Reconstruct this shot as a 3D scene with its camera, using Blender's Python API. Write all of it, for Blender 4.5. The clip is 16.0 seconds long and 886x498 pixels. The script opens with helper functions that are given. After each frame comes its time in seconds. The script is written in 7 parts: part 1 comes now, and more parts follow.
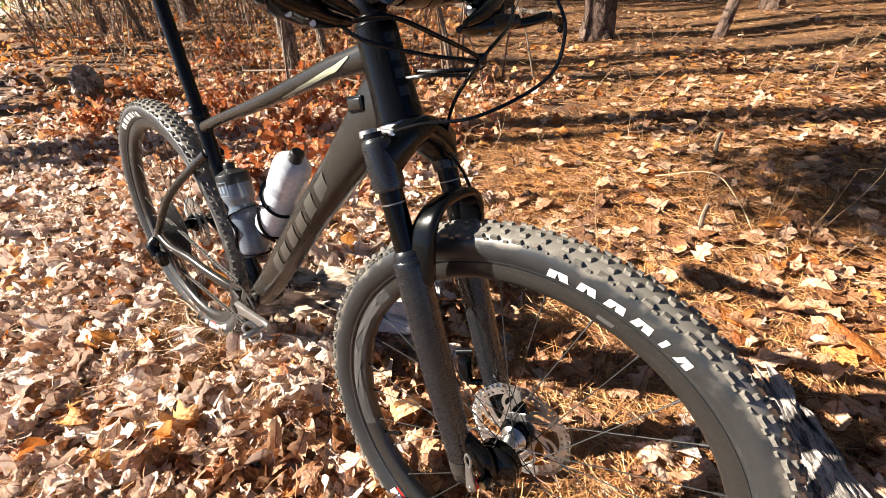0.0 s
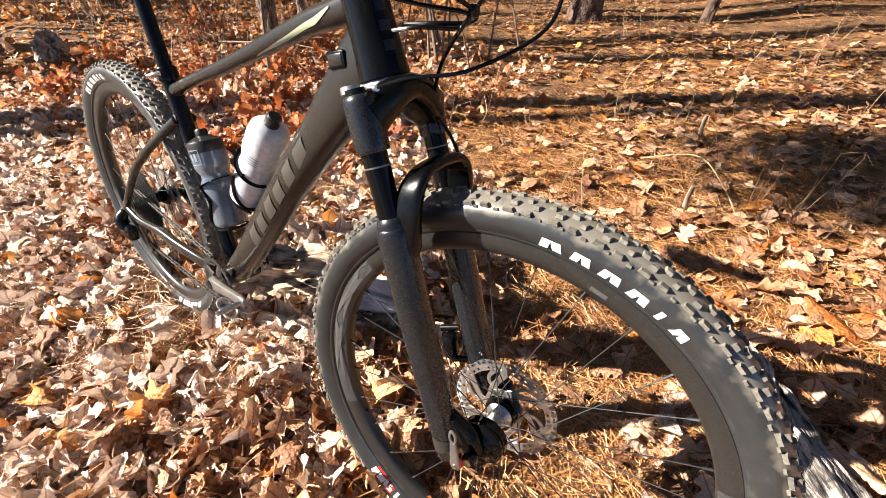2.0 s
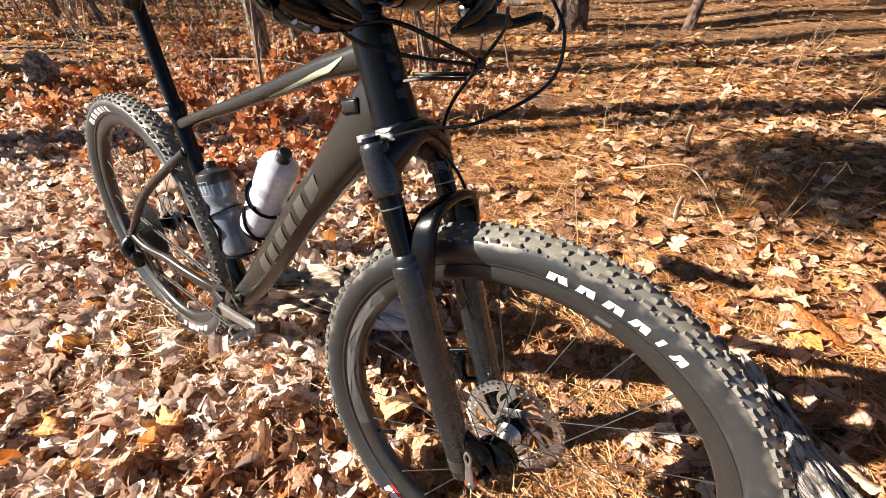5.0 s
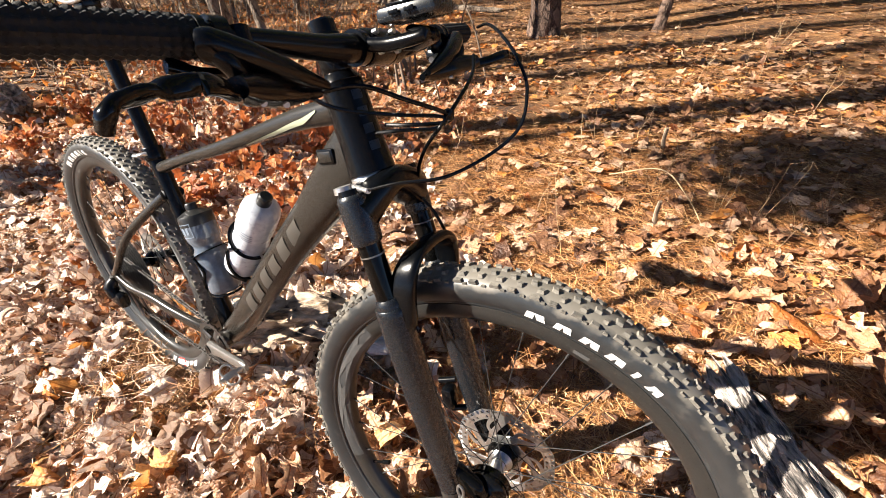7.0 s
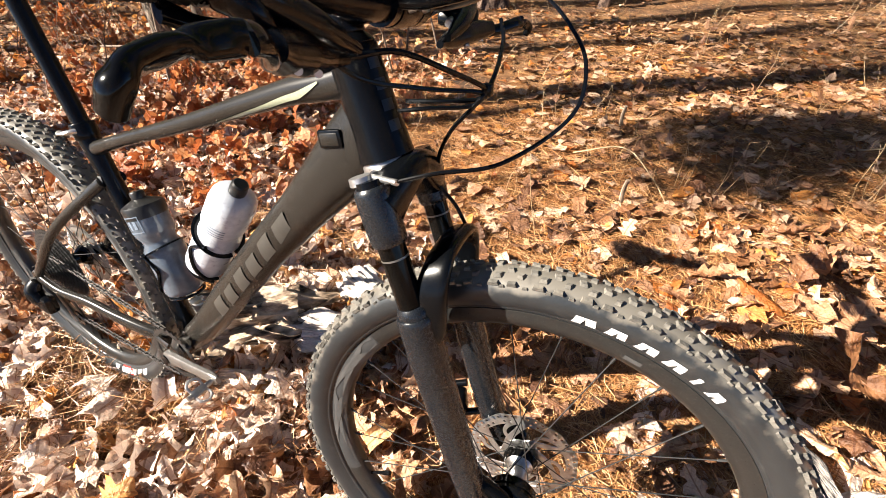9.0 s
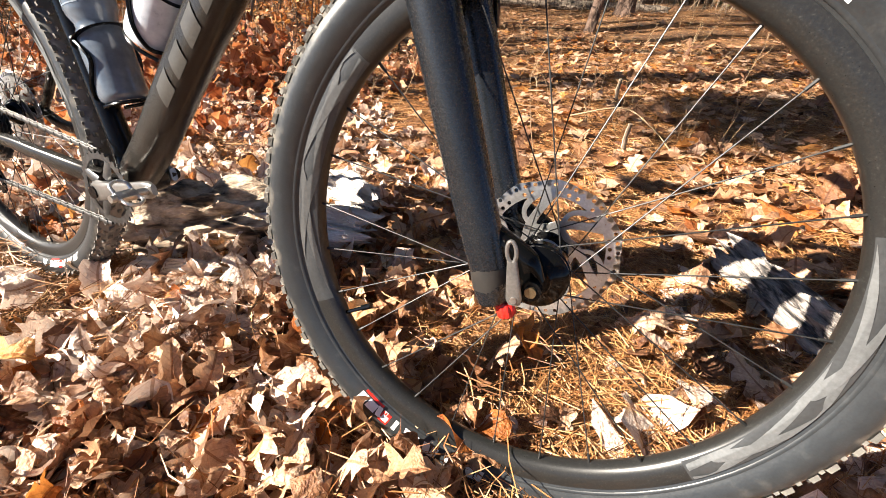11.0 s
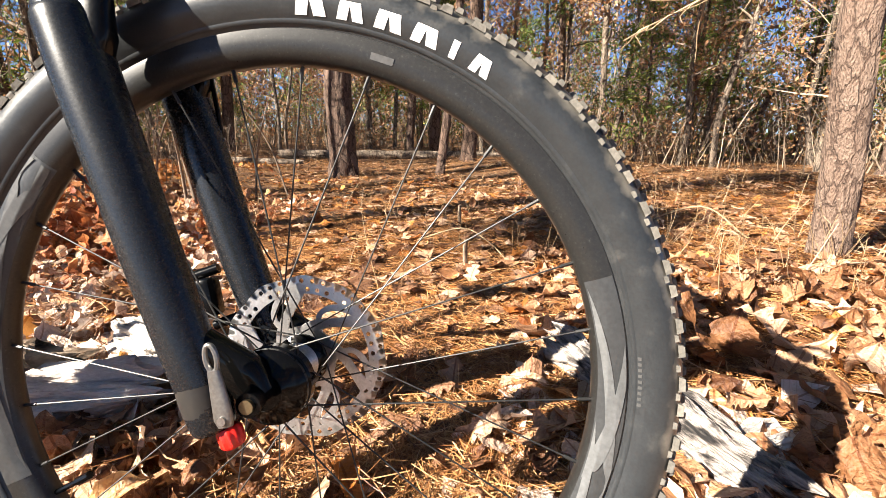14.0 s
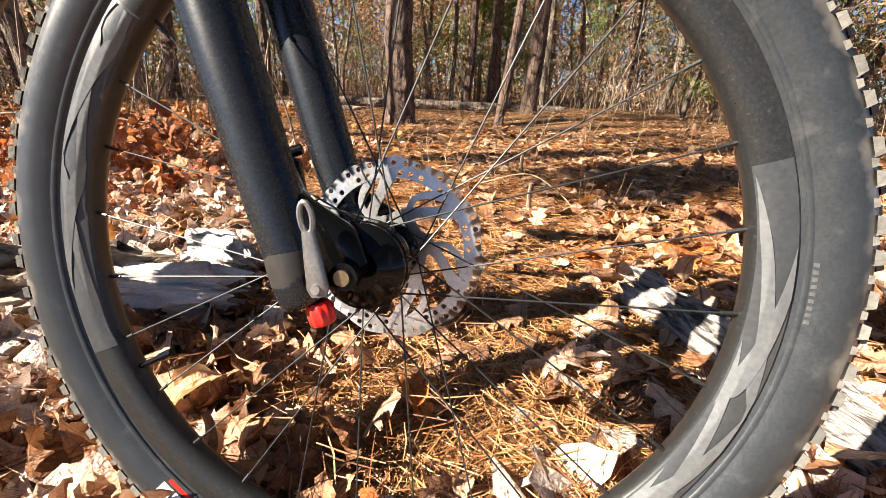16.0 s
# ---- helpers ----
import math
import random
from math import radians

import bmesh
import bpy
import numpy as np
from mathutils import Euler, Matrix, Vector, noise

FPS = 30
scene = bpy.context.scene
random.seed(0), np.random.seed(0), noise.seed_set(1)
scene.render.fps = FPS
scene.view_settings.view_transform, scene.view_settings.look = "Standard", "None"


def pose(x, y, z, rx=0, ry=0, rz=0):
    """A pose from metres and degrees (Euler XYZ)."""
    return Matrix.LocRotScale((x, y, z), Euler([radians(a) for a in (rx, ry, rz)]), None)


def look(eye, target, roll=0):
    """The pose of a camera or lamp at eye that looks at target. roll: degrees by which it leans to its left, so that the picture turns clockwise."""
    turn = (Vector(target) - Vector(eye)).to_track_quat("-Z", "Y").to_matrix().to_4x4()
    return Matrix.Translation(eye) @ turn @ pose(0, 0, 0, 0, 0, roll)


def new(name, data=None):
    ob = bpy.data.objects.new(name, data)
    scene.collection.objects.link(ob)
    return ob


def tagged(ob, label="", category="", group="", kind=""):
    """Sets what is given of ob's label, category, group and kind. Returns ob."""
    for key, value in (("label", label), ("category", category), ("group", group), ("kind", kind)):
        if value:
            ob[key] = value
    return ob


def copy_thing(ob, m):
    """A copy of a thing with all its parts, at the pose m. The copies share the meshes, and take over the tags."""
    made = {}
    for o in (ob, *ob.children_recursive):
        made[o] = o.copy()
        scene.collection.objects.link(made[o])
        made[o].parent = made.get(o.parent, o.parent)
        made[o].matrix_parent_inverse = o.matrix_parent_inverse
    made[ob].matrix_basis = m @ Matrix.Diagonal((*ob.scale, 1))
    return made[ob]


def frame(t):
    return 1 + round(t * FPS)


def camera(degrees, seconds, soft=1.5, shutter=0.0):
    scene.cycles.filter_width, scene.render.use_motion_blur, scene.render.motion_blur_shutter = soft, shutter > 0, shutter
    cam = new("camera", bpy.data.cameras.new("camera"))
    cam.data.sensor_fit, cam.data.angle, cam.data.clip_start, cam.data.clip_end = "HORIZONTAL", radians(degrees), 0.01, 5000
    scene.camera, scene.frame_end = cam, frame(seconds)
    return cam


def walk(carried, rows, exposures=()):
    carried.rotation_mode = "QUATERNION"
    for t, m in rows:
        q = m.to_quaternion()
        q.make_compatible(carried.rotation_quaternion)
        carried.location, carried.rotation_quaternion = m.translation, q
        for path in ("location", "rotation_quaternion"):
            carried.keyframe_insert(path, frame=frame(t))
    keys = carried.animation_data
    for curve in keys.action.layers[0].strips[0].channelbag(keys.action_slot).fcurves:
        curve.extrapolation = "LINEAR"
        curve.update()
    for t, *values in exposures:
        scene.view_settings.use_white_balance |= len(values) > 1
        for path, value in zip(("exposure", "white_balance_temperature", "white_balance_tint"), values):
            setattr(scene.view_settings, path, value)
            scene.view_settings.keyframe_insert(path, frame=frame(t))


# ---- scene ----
cam = camera(90.7, 16.0, soft=0.5)
# seconds, eye, yaw, pitch, roll
PATH = [
    (0, 1.3555, -0.3404, 0.9630, 39.892, -35.550, 2.412),
    (0.5, 1.3802, -0.3523, 0.9137, 39.752, -38.190, 2.061),
    (1, 1.3759, -0.3294, 0.9206, 38.972, -38.320, 0.816),
    (1.5, 1.3539, -0.3283, 0.9300, 38.624, -38.110, 0.443),
    (2, 1.3425, -0.3336, 0.9293, 38.489, -37.672, 0.547),
    (2.5, 1.3338, -0.3380, 0.9309, 38.292, -37.103, 0.716),
    (3, 1.3196, -0.3400, 0.9261, 38.208, -37.300, 0.819),
    (3.5, 1.3043, -0.3375, 0.9177, 37.886, -37.550, 0.725),
    (5.8, 1.3349, -0.3589, 1.0031, 36.238, -35.921, 1.131),
    (6, 1.3350, -0.3528, 1.0029, 36.444, -35.337, 1.434),
    (6.5, 1.3243, -0.3512, 1.0149, 35.971, -34.685, 1.560),
    (7, 1.3285, -0.3315, 1.0303, 33.635, -36.493, 2.937),
    (7.5, 1.3021, -0.3316, 1.0278, 32.854, -37.264, 3.172),
    (8, 1.2888, -0.3228, 1.0412, 32.739, -38.361, 2.312),
    (8.5, 1.2260, -0.3217, 1.0366, 31.997, -39.205, 2.381),
    (9, 1.1955, -0.3172, 1.0055, 26.979, -39.707, -0.461),
    (9.5, 1.2265, -0.3695, 0.9325, 23.239, -39.773, -3.742),
    (9.7, 1.2810, -0.4068, 0.8879, 23.262, -39.842, -3.598),
    (11.8, 1.2147, -0.4323, 0.5084, 28.075, -21.125, -3.668),
    (12, 1.2247, -0.4341, 0.5349, 27.821, -17.541, -4.060),
    (12.5, 1.2785, -0.4214, 0.5798, 21.326, -15.926, -4.716),
    (13, 1.3203, -0.3883, 0.5876, 15.524, -15.423, -2.446),
    (13.5, 1.3523, -0.3658, 0.5820, 11.453, -15.208, -0.660),
    (14, 1.3819, -0.3514, 0.5312, 10.161, -15.335, -0.723),
    (14.5, 1.3549, -0.3553, 0.4898, 12.009, -16.180, -1.426),
    (15, 1.3426, -0.3375, 0.4590, 14.142, -17.908, -2.667),
    (15.5, 1.3454, -0.3305, 0.4518, 15.203, -19.734, -2.601),
    (16, 1.3213, -0.3280, 0.4465, 17.094, -20.915, -2.405),
]
walk(cam, [(t, pose(x, y, z, 90 + pitch, roll, yaw)) for t, x, y, z, yaw, pitch, roll in PATH])

# ---- light ----
SUN_TO, SUN_UP = 40.0, 33.0          # the way the shadows fall, from +x; the sun's height
EXPOSURE = 2.11
scene.view_settings.exposure = EXPOSURE
world = bpy.data.worlds.new("sky")
scene.world = world
world.use_nodes = True
wn = world.node_tree
sky = wn.nodes.new("ShaderNodeTexSky")
sky.sky_type, sky.sun_disc = "NISHITA", False
sky.sun_elevation = radians(SUN_UP)
sky.air_density, sky.dust_density, sky.ozone_density = 0.42, 0.05, 4.0
sky.sun_rotation = radians(90 - (SUN_TO + 180))
wn.links.new(sky.outputs[0], wn.nodes["Background"].inputs[0])
wn.nodes["Background"].inputs[1].default_value = 0.040
sun_data = bpy.data.lights.new("sun", "SUN")
sun_data.energy, sun_data.angle, sun_data.color = 5.0, radians(0.5), (1.0, 0.91, 0.78)
sun = new("sun", sun_data)
sun_way = Vector((math.cos(radians(SUN_TO)) * math.cos(radians(SUN_UP)), math.sin(radians(SUN_TO)) * math.cos(radians(SUN_UP)), -math.sin(radians(SUN_UP))))
sun.matrix_basis = look(-sun_way * 30, (0, 0, 0))

# ---- materials ----
def ramp(n, stops):
    r = n.nodes.new("ShaderNodeValToRGB")
    while len(r.color_ramp.elements) < len(stops):
        r.color_ramp.elements.new(0.5)
    for e, (p, c) in zip(r.color_ramp.elements, stops):
        e.position, e.color = p, (*c, 1)
    return r


def material(name, colours, rough=0.6, metal=0.0, scale=40.0, fine=None, bump=0.0, bump_scale=None, by="noise", coat=0.0, stretch=(1, 1, 1), detail=6.0, spec=0.5, rough_var=0.1):
    """A surface whose colour runs over the stops given, by noise, by island or by object."""
    m = bpy.data.materials.new(name)
    m.use_nodes = True
    n = m.node_tree
    b = n.nodes["Principled BSDF"]
    b.inputs["Metallic"].default_value = metal
    b.inputs["Coat Weight"].default_value = coat
    b.inputs["Specular IOR Level"].default_value = spec
    tc = n.nodes.new("ShaderNodeTexCoord")
    mp = n.nodes.new("ShaderNodeMapping")
    mp.inputs["Scale"].default_value = stretch
    n.links.new(tc.outputs["Object"], mp.inputs[0])
    no = n.nodes.new("ShaderNodeTexNoise")
    no.inputs["Scale"].default_value, no.inputs["Detail"].default_value = scale, detail
    n.links.new(mp.outputs[0], no.inputs["Vector"])
    r = ramp(n, colours)
    if by == "noise":
        n.links.new(no.outputs[0], r.inputs[0])
    else:
        src = n.nodes.new("ShaderNodeNewGeometry").outputs["Random Per Island"] if by == "island" else n.nodes.new("ShaderNodeObjectInfo").outputs["Random"]
        add = n.nodes.new("ShaderNodeMath")
        add.operation = "MULTIPLY_ADD"
        n.links.new(no.outputs[0], add.inputs[0])
        add.inputs[1].default_value = 0.46
        sub = n.nodes.new("ShaderNodeMath")
        sub.operation = "MULTIPLY_ADD"
        n.links.new(src, sub.inputs[0])
        sub.inputs[1].default_value, sub.inputs[2].default_value = 0.9, -0.18
        n.links.new(sub.outputs[0], add.inputs[2])
        n.links.new(add.outputs[0], r.inputs[0])
    colour = r.outputs[0]
    f2 = n.nodes.new("ShaderNodeTexNoise")
    f2.inputs["Scale"].default_value, f2.inputs["Detail"].default_value = fine or scale * 9, 3
    n.links.new(mp.outputs[0], f2.inputs["Vector"])
    mix = n.nodes.new("ShaderNodeMix")
    mix.data_type, mix.blend_type = "RGBA", "OVERLAY"
    mix.inputs[0].default_value = 0.35
    n.links.new(colour, mix.inputs[6])
    n.links.new(f2.outputs[0], mix.inputs[7])
    n.links.new(mix.outputs[2], b.inputs["Base Color"])
    rr = n.nodes.new("ShaderNodeMapRange")
    rr.inputs[3].default_value, rr.inputs[4].default_value = max(0.02, rough - rough_var), min(1, rough + rough_var)
    n.links.new(f2.outputs[0], rr.inputs[0])
    n.links.new(rr.outputs[0], b.inputs["Roughness"])
    if bump:
        bs = n.nodes.new("ShaderNodeTexNoise")
        bs.inputs["Scale"].default_value, bs.inputs["Detail"].default_value = bump_scale or scale * 3, 6
        n.links.new(mp.outputs[0], bs.inputs["Vector"])
        bu = n.nodes.new("ShaderNodeBump")
        bu.inputs["Strength"].default_value, bu.inputs["Distance"].default_value = min(1, bump * 2), 0.01
        n.links.new(bs.outputs[0], bu.inputs["Height"])
        n.links.new(bu.outputs[0], b.inputs["Normal"])
    return m


def grey(v, w=0.0):
    return (v * (1 + w), v, v * (1 - w))


M_FRAME = material("frame_paint", [(0.3, (0.0135, 0.0122, 0.0105)), (0.7, (0.0190, 0.0172, 0.0150))], 0.27, 0.0, 14, 1500, spec=0.40, rough_var=0.04)
M_BLACK = material("black_paint", [(0.3, (0.0012, 0.0015, 0.0020)), (0.7, (0.0022, 0.0026, 0.0034))], 0.22, 0.0, 20, 300, spec=0.24, rough_var=0.06)
M_FORK = material("fork_satin_black", [(0.3, (0.0062, 0.0075, 0.0098)), (0.7, (0.0092, 0.0110, 0.0138))], 0.27, 0.0, 20, 400, bump=0.004, bump_scale=500, spec=0.54, rough_var=0.04)
M_FORKPRINT = material("fork_tonal_print", [(0.3, (0.0062, 0.0082, 0.0112)), (0.7, (0.0085, 0.0108, 0.0142))], 0.29, 0.0, 20, 400, spec=0.46, rough_var=0.05)
M_FORKDUST = material("dusty_black", [(0.35, (0.010, 0.0108, 0.0125)), (0.70, (0.034, 0.029, 0.024))], 0.5, 0, 30, 400)
M_GLOSS = material("gloss_black", [(0.3, grey(0.0016)), (0.7, grey(0.003))], 0.12, 0.0, 20, 300, spec=0.22, rough_var=0.03)
M_TYRE = material("tyre_rubber", [(0.30, (0.0170, 0.0195, 0.0218)), (0.60, (0.022, 0.0248, 0.0272)), (0.76, (0.046, 0.047, 0.046))], 0.35, 0, 46, 420, bump=0.010, bump_scale=620, spec=0.62, rough_var=0.10)
M_SLATE = material("slate_decal", [(0.3, grey(0.034, -0.05)), (0.7, grey(0.044, -0.05))], 0.36, 0.0, 30)
M_KNOB = material("dusty_tread_rubber", [(0.30, (0.085, 0.080, 0.071)), (0.50, (0.125, 0.116, 0.101)), (0.72, (0.185, 0.168, 0.142))], 0.85, 0, 60, 500, bump=0.1)
M_RIM = material("rim_black", [(0.40, grey(0.013)), (0.64, (0.019, 0.019, 0.018)), (0.80, (0.055, 0.054, 0.052))], 0.32, 0.0, 420, 900, spec=0.5)
M_DECAL = material("grey_decal", [(0.3, (0.096, 0.100, 0.102)), (0.7, (0.120, 0.124, 0.127))], 0.38, 0.0, 30)
M_WHITE = material("white_print", [(0.3, grey(0.78)), (0.7, grey(0.86))], 0.5, 0, 60, 600)
M_RED = material("red_plastic", [(0.3, (0.62, 0.015, 0.01)), (0.7, (0.75, 0.025, 0.015))], 0.35, 0, 40)
M_SILVER = material("bare_aluminium", [(0.3, grey(0.50, 0.02)), (0.7, grey(0.62, 0.02))], 0.32, 0.9, 40, 400)
M_STEEL = material("steel", [(0.3, grey(0.40, 0.03)), (0.7, grey(0.5, 0.03))], 0.36, 1.0, 60, 500)
M_SPOKE = material("dark_spoke_steel", [(0.3, grey(0.030)), (0.7, grey(0.055))], 0.46, 0.6, 60, 500)
M_CASS = material("cassette_steel", [(0.3, grey(0.06)), (0.7, grey(0.14))], 0.4, 0.9, 60, 500)
M_CRANK = material("crank_grey", [(0.3, grey(0.17, 0.05)), (0.7, grey(0.25, 0.05))], 0.33, 0.7, 40, 400)
M_BOTTLE = material("milky_bottle", [(0.3, (0.40, 0.43, 0.49)), (0.7, (0.52, 0.55, 0.60))], 0.30, 0, 14, 90, coat=0.2)
M_BOTTLE2 = material("clear_grey_bottle", [(0.3, (0.072, 0.090, 0.118)), (0.7, (0.112, 0.136, 0.170))], 0.20, 0, 25, 90, coat=0.35)
M_PRINT = material("blue_grey_print", [(0.3, (0.13, 0.17, 0.23)), (0.7, (0.18, 0.22, 0.28))], 0.5, 0, 30)
M_SMOKE = material("smoky_cap", [(0.3, grey(0.007)), (0.7, grey(0.012))], 0.35, 0, 30)
M_TUBEPRINT = material("grey_tube_print", [(0.3, (0.046, 0.043, 0.039)), (0.7, (0.058, 0.055, 0.050))], 0.34, 0.1, 30)
M_SLATE2 = material("mid_grey_decal", [(0.3, grey(0.052)), (0.7, grey(0.064))], 0.40, 0.0, 30)
M_CHAIN = material("dark_chain_steel", [(0.3, grey(0.07, 0.03)), (0.7, grey(0.11, 0.03))], 0.45, 0.8, 60, 500)
M_ACCENT = material("pale_green_paint", [(0.3, (0.30, 0.335, 0.235)), (0.7, (0.35, 0.38, 0.275))], 0.35, 0.1, 14, 300, coat=0.2)
M_RUBBER = material("grip_rubber", [(0.3, grey(0.009)), (0.7, grey(0.015))], 0.7, 0, 60, 600, bump=0.1, spec=0.25)
M_BRASS = material("worn_brass", [(0.3, (0.20, 0.15, 0.085)), (0.7, (0.27, 0.205, 0.12))], 0.35, 0.9, 60)
M_ORANGE = material("orange_print", [(0.3, (0.8, 0.28, 0.02)), (0.7, (0.85, 0.33, 0.03))], 0.5, 0, 60)


def add_dust_ring(m, r0, r1, colour):
    """Dried dust along the edge of the tread, broken up by noise."""
    n = m.node_tree
    b = n.nodes["Principled BSDF"]
    src = b.inputs["Base Color"].links[0].from_socket
    tc = n.nodes.new("ShaderNodeTexCoord")
    mul = n.nodes.new("ShaderNodeVectorMath")
    mul.operation = "MULTIPLY"
    mul.inputs[1].default_value = (1, 0, 1)
    n.links.new(tc.outputs["Object"], mul.inputs[0])
    ln = n.nodes.new("ShaderNodeVectorMath")
    ln.operation = "LENGTH"
    n.links.new(mul.outputs[0], ln.inputs[0])
    no = n.nodes.new("ShaderNodeTexNoise")
    no.inputs["Scale"].default_value, no.inputs["Detail"].default_value = 38, 7
    n.links.new(tc.outputs["Object"], no.inputs["Vector"])
    sh = n.nodes.new("ShaderNodeMath")
    sh.operation = "MULTIPLY_ADD"
    n.links.new(no.outputs[0], sh.inputs[0])
    sh.inputs[1].default_value = 0.050
    n.links.new(ln.outputs["Value"], sh.inputs[2])
    mr = n.nodes.new("ShaderNodeMapRange")
    mr.inputs[1].default_value, mr.inputs[2].default_value = r0 + 0.025, r1 + 0.025
    n.links.new(sh.outputs[0], mr.inputs[0])
    mx = n.nodes.new("ShaderNodeMix")
    mx.data_type = "RGBA"
    n.links.new(mr.outputs[0], mx.inputs[0])
    n.links.new(src, mx.inputs[6])
    mx.inputs[7].default_value = (*colour, 1)
    n.links.new(mx.outputs[2], b.inputs["Base Color"])


add_dust_ring(M_TYRE, 0.3485, 0.3600, (0.130, 0.119, 0.102))


# ---- builders ----
class Geo:
    """Vertices and faces gathered for one mesh."""

    def __init__(self):
        self.v, self.f, self.m, self.n, self.leaf = [], [], [], 0, []

    def add(self, verts, faces, mi=0):
        k = self.n
        self.v.append(np.asarray(verts, float).reshape(-1, 3))
        self.n += len(self.v[-1])
        self.f += [tuple(i + k for i in f) for f in faces]
        self.m += [mi] * len(faces)
        return self

    def mesh(self, name, mats, smooth=True):
        me = bpy.data.meshes.new(name)
        me.from_pydata(np.concatenate(self.v).tolist(), [], self.f)
        for m in mats if isinstance(mats, (list, tuple)) else [mats]:
            me.materials.append(m)
        me.polygons.foreach_set("material_index", self.m)
        me.polygons.foreach_set("use_smooth", [smooth] * len(self.f))
        if smooth:
            me.set_sharp_from_angle(angle=radians(38))
        if self.leaf:
            me.attributes.new("leaf", "FLOAT_VECTOR", "POINT").data.foreach_set("vector", np.concatenate(self.leaf).ravel())
        me.update()
        return me


def part(name, geo, mats, parent=None, label="", m=None, smooth=True):
    me = geo if isinstance(geo, bpy.types.Mesh) else geo.mesh(name, mats, smooth)
    ob = new(name, me)
    if parent:
        ob.parent = parent
    if m is not None:
        ob.matrix_basis = m
    return tagged(ob, label=label)


def thing(name, label, category, m=None, group="", kind="", data=None):
    ob = new(name, data)
    if m is not None:
        ob.matrix_basis = m
    return tagged(ob, label, category, group, kind)


def smooth_path(pts, n=8):
    """A Catmull-Rom line through the points."""
    p = np.asarray(pts, float)
    q = np.vstack([2 * p[0] - p[1], p, 2 * p[-1] - p[-2]])
    out = []
    for i in range(1, len(q) - 2):
        for s in np.linspace(0, 1, n, endpoint=False):
            a, b, c, d = q[i - 1:i + 3]
            out.append(0.5 * (2 * b + (c - a) * s + (2 * a - 5 * b + 4 * c - d) * s * s + (3 * b - a - 3 * c + d) * s ** 3))
    return np.array(out + [p[-1]])


def sweep(pts, radii, seg=16, side=(0, 1, 0), cap=True, power=2.0):
    """A tube along pts. radii: one number or (across, in plane) a point; side: the direction called across."""
    p = np.asarray(pts, float)
    r = np.array([(q, q) if np.isscalar(q) else q for q in (radii if not np.isscalar(radii) else [radii] * len(p))], float)
    t = np.gradient(p, axis=0)
    t /= np.linalg.norm(t, axis=1)[:, None] + 1e-12
    verts = []
    s = np.array(side, float)
    a = np.linspace(0, 2 * np.pi, seg, endpoint=False)
    ca, sa = np.cos(a), np.sin(a)
    ca, sa = np.sign(ca) * abs(ca) ** (2 / power), np.sign(sa) * abs(sa) ** (2 / power)
    for i in range(len(p)):
        u = s - t[i] * s.dot(t[i])
        if np.linalg.norm(u) < 1e-3:
            u = np.cross(t[i], (0.3, 0.5, 0.8))
        u /= np.linalg.norm(u)
        s = u if side == (0, 0, 0) else s
        w = np.cross(t[i], u)
        verts.append(p[i] + np.outer(ca * r[i, 0], u) + np.outer(sa * r[i, 1], w))
    faces = [(i * seg + j, i * seg + (j + 1) % seg, (i + 1) * seg + (j + 1) % seg, (i + 1) * seg + j) for i in range(len(p) - 1) for j in range(seg)]
    if cap:
        faces += [tuple(range(seg))[::-1], tuple(range((len(p) - 1) * seg, len(p) * seg))]
    return np.concatenate(verts), faces


def tube(pts, r, n=8, seg=12, **k):
    """A round tube smoothed through points with radii run evenly along."""
    p = smooth_path(pts, n)
    if np.isscalar(r):
        return sweep(p, r, seg, **k)
    s, q = np.linspace(0, 1, len(r)), np.linspace(0, 1, len(p))
    r = np.array([(a, a) if np.isscalar(a) else a for a in r], float)
    rr = np.stack([np.interp(q, s, r[:, 0]), np.interp(q, s, r[:, 1])], 1)
    return sweep(p, rr, seg, **k)


def lathe(profile, seg=48, closed=False, a0=0.0, a1=2 * np.pi):
    """Turns (radius, y) points round the y axis."""
    pr = np.asarray(profile, float)
    full = abs(a1 - a0 - 2 * np.pi) < 1e-6
    a = np.linspace(a0, a1, seg, endpoint=not full)
    k = len(pr)
    v = np.stack([np.outer(np.sin(a), pr[:, 0]), np.outer(np.ones(len(a)), pr[:, 1]), np.outer(np.cos(a), pr[:, 0])], 2).reshape(-1, 3)
    f = []
    for i in range(seg if full else seg - 1):
        i2 = (i + 1) % seg
        for j in range(k if closed else k - 1):
            j2 = (j + 1) % k
            f.append((i * k + j, i2 * k + j, i2 * k + j2, i * k + j2))
    return v, f


def block(size, at=(0, 0, 0), bevel=0.0, turn=None):
    """A box with bevelled edges."""
    bm = bmesh.new()
    bmesh.ops.create_cube(bm, size=1)
    bmesh.ops.scale(bm, vec=size, verts=bm.verts)
    if bevel:
        bmesh.ops.bevel(bm, geom=bm.edges[:], offset=bevel, segments=2, affect="EDGES", profile=0.5)
    m = Matrix.Translation(at) @ (turn.to_4x4() if turn else Matrix())
    bm.transform(m)
    bm.verts.index_update()
    v, f = [tuple(q.co) for q in bm.verts], [tuple(q.index for q in p.verts) for p in bm.faces]
    bm.free()
    return v, f


def rod(a, b, r, seg=12, n=2):
    return sweep(np.linspace(a, b, n), r, seg)


def turned(vf, m):
    """The same shape moved by m."""
    v = np.asarray(vf[0], float)
    mm = np.array(m)
    return v @ mm[:3, :3].T + mm[:3, 3], vf[1]


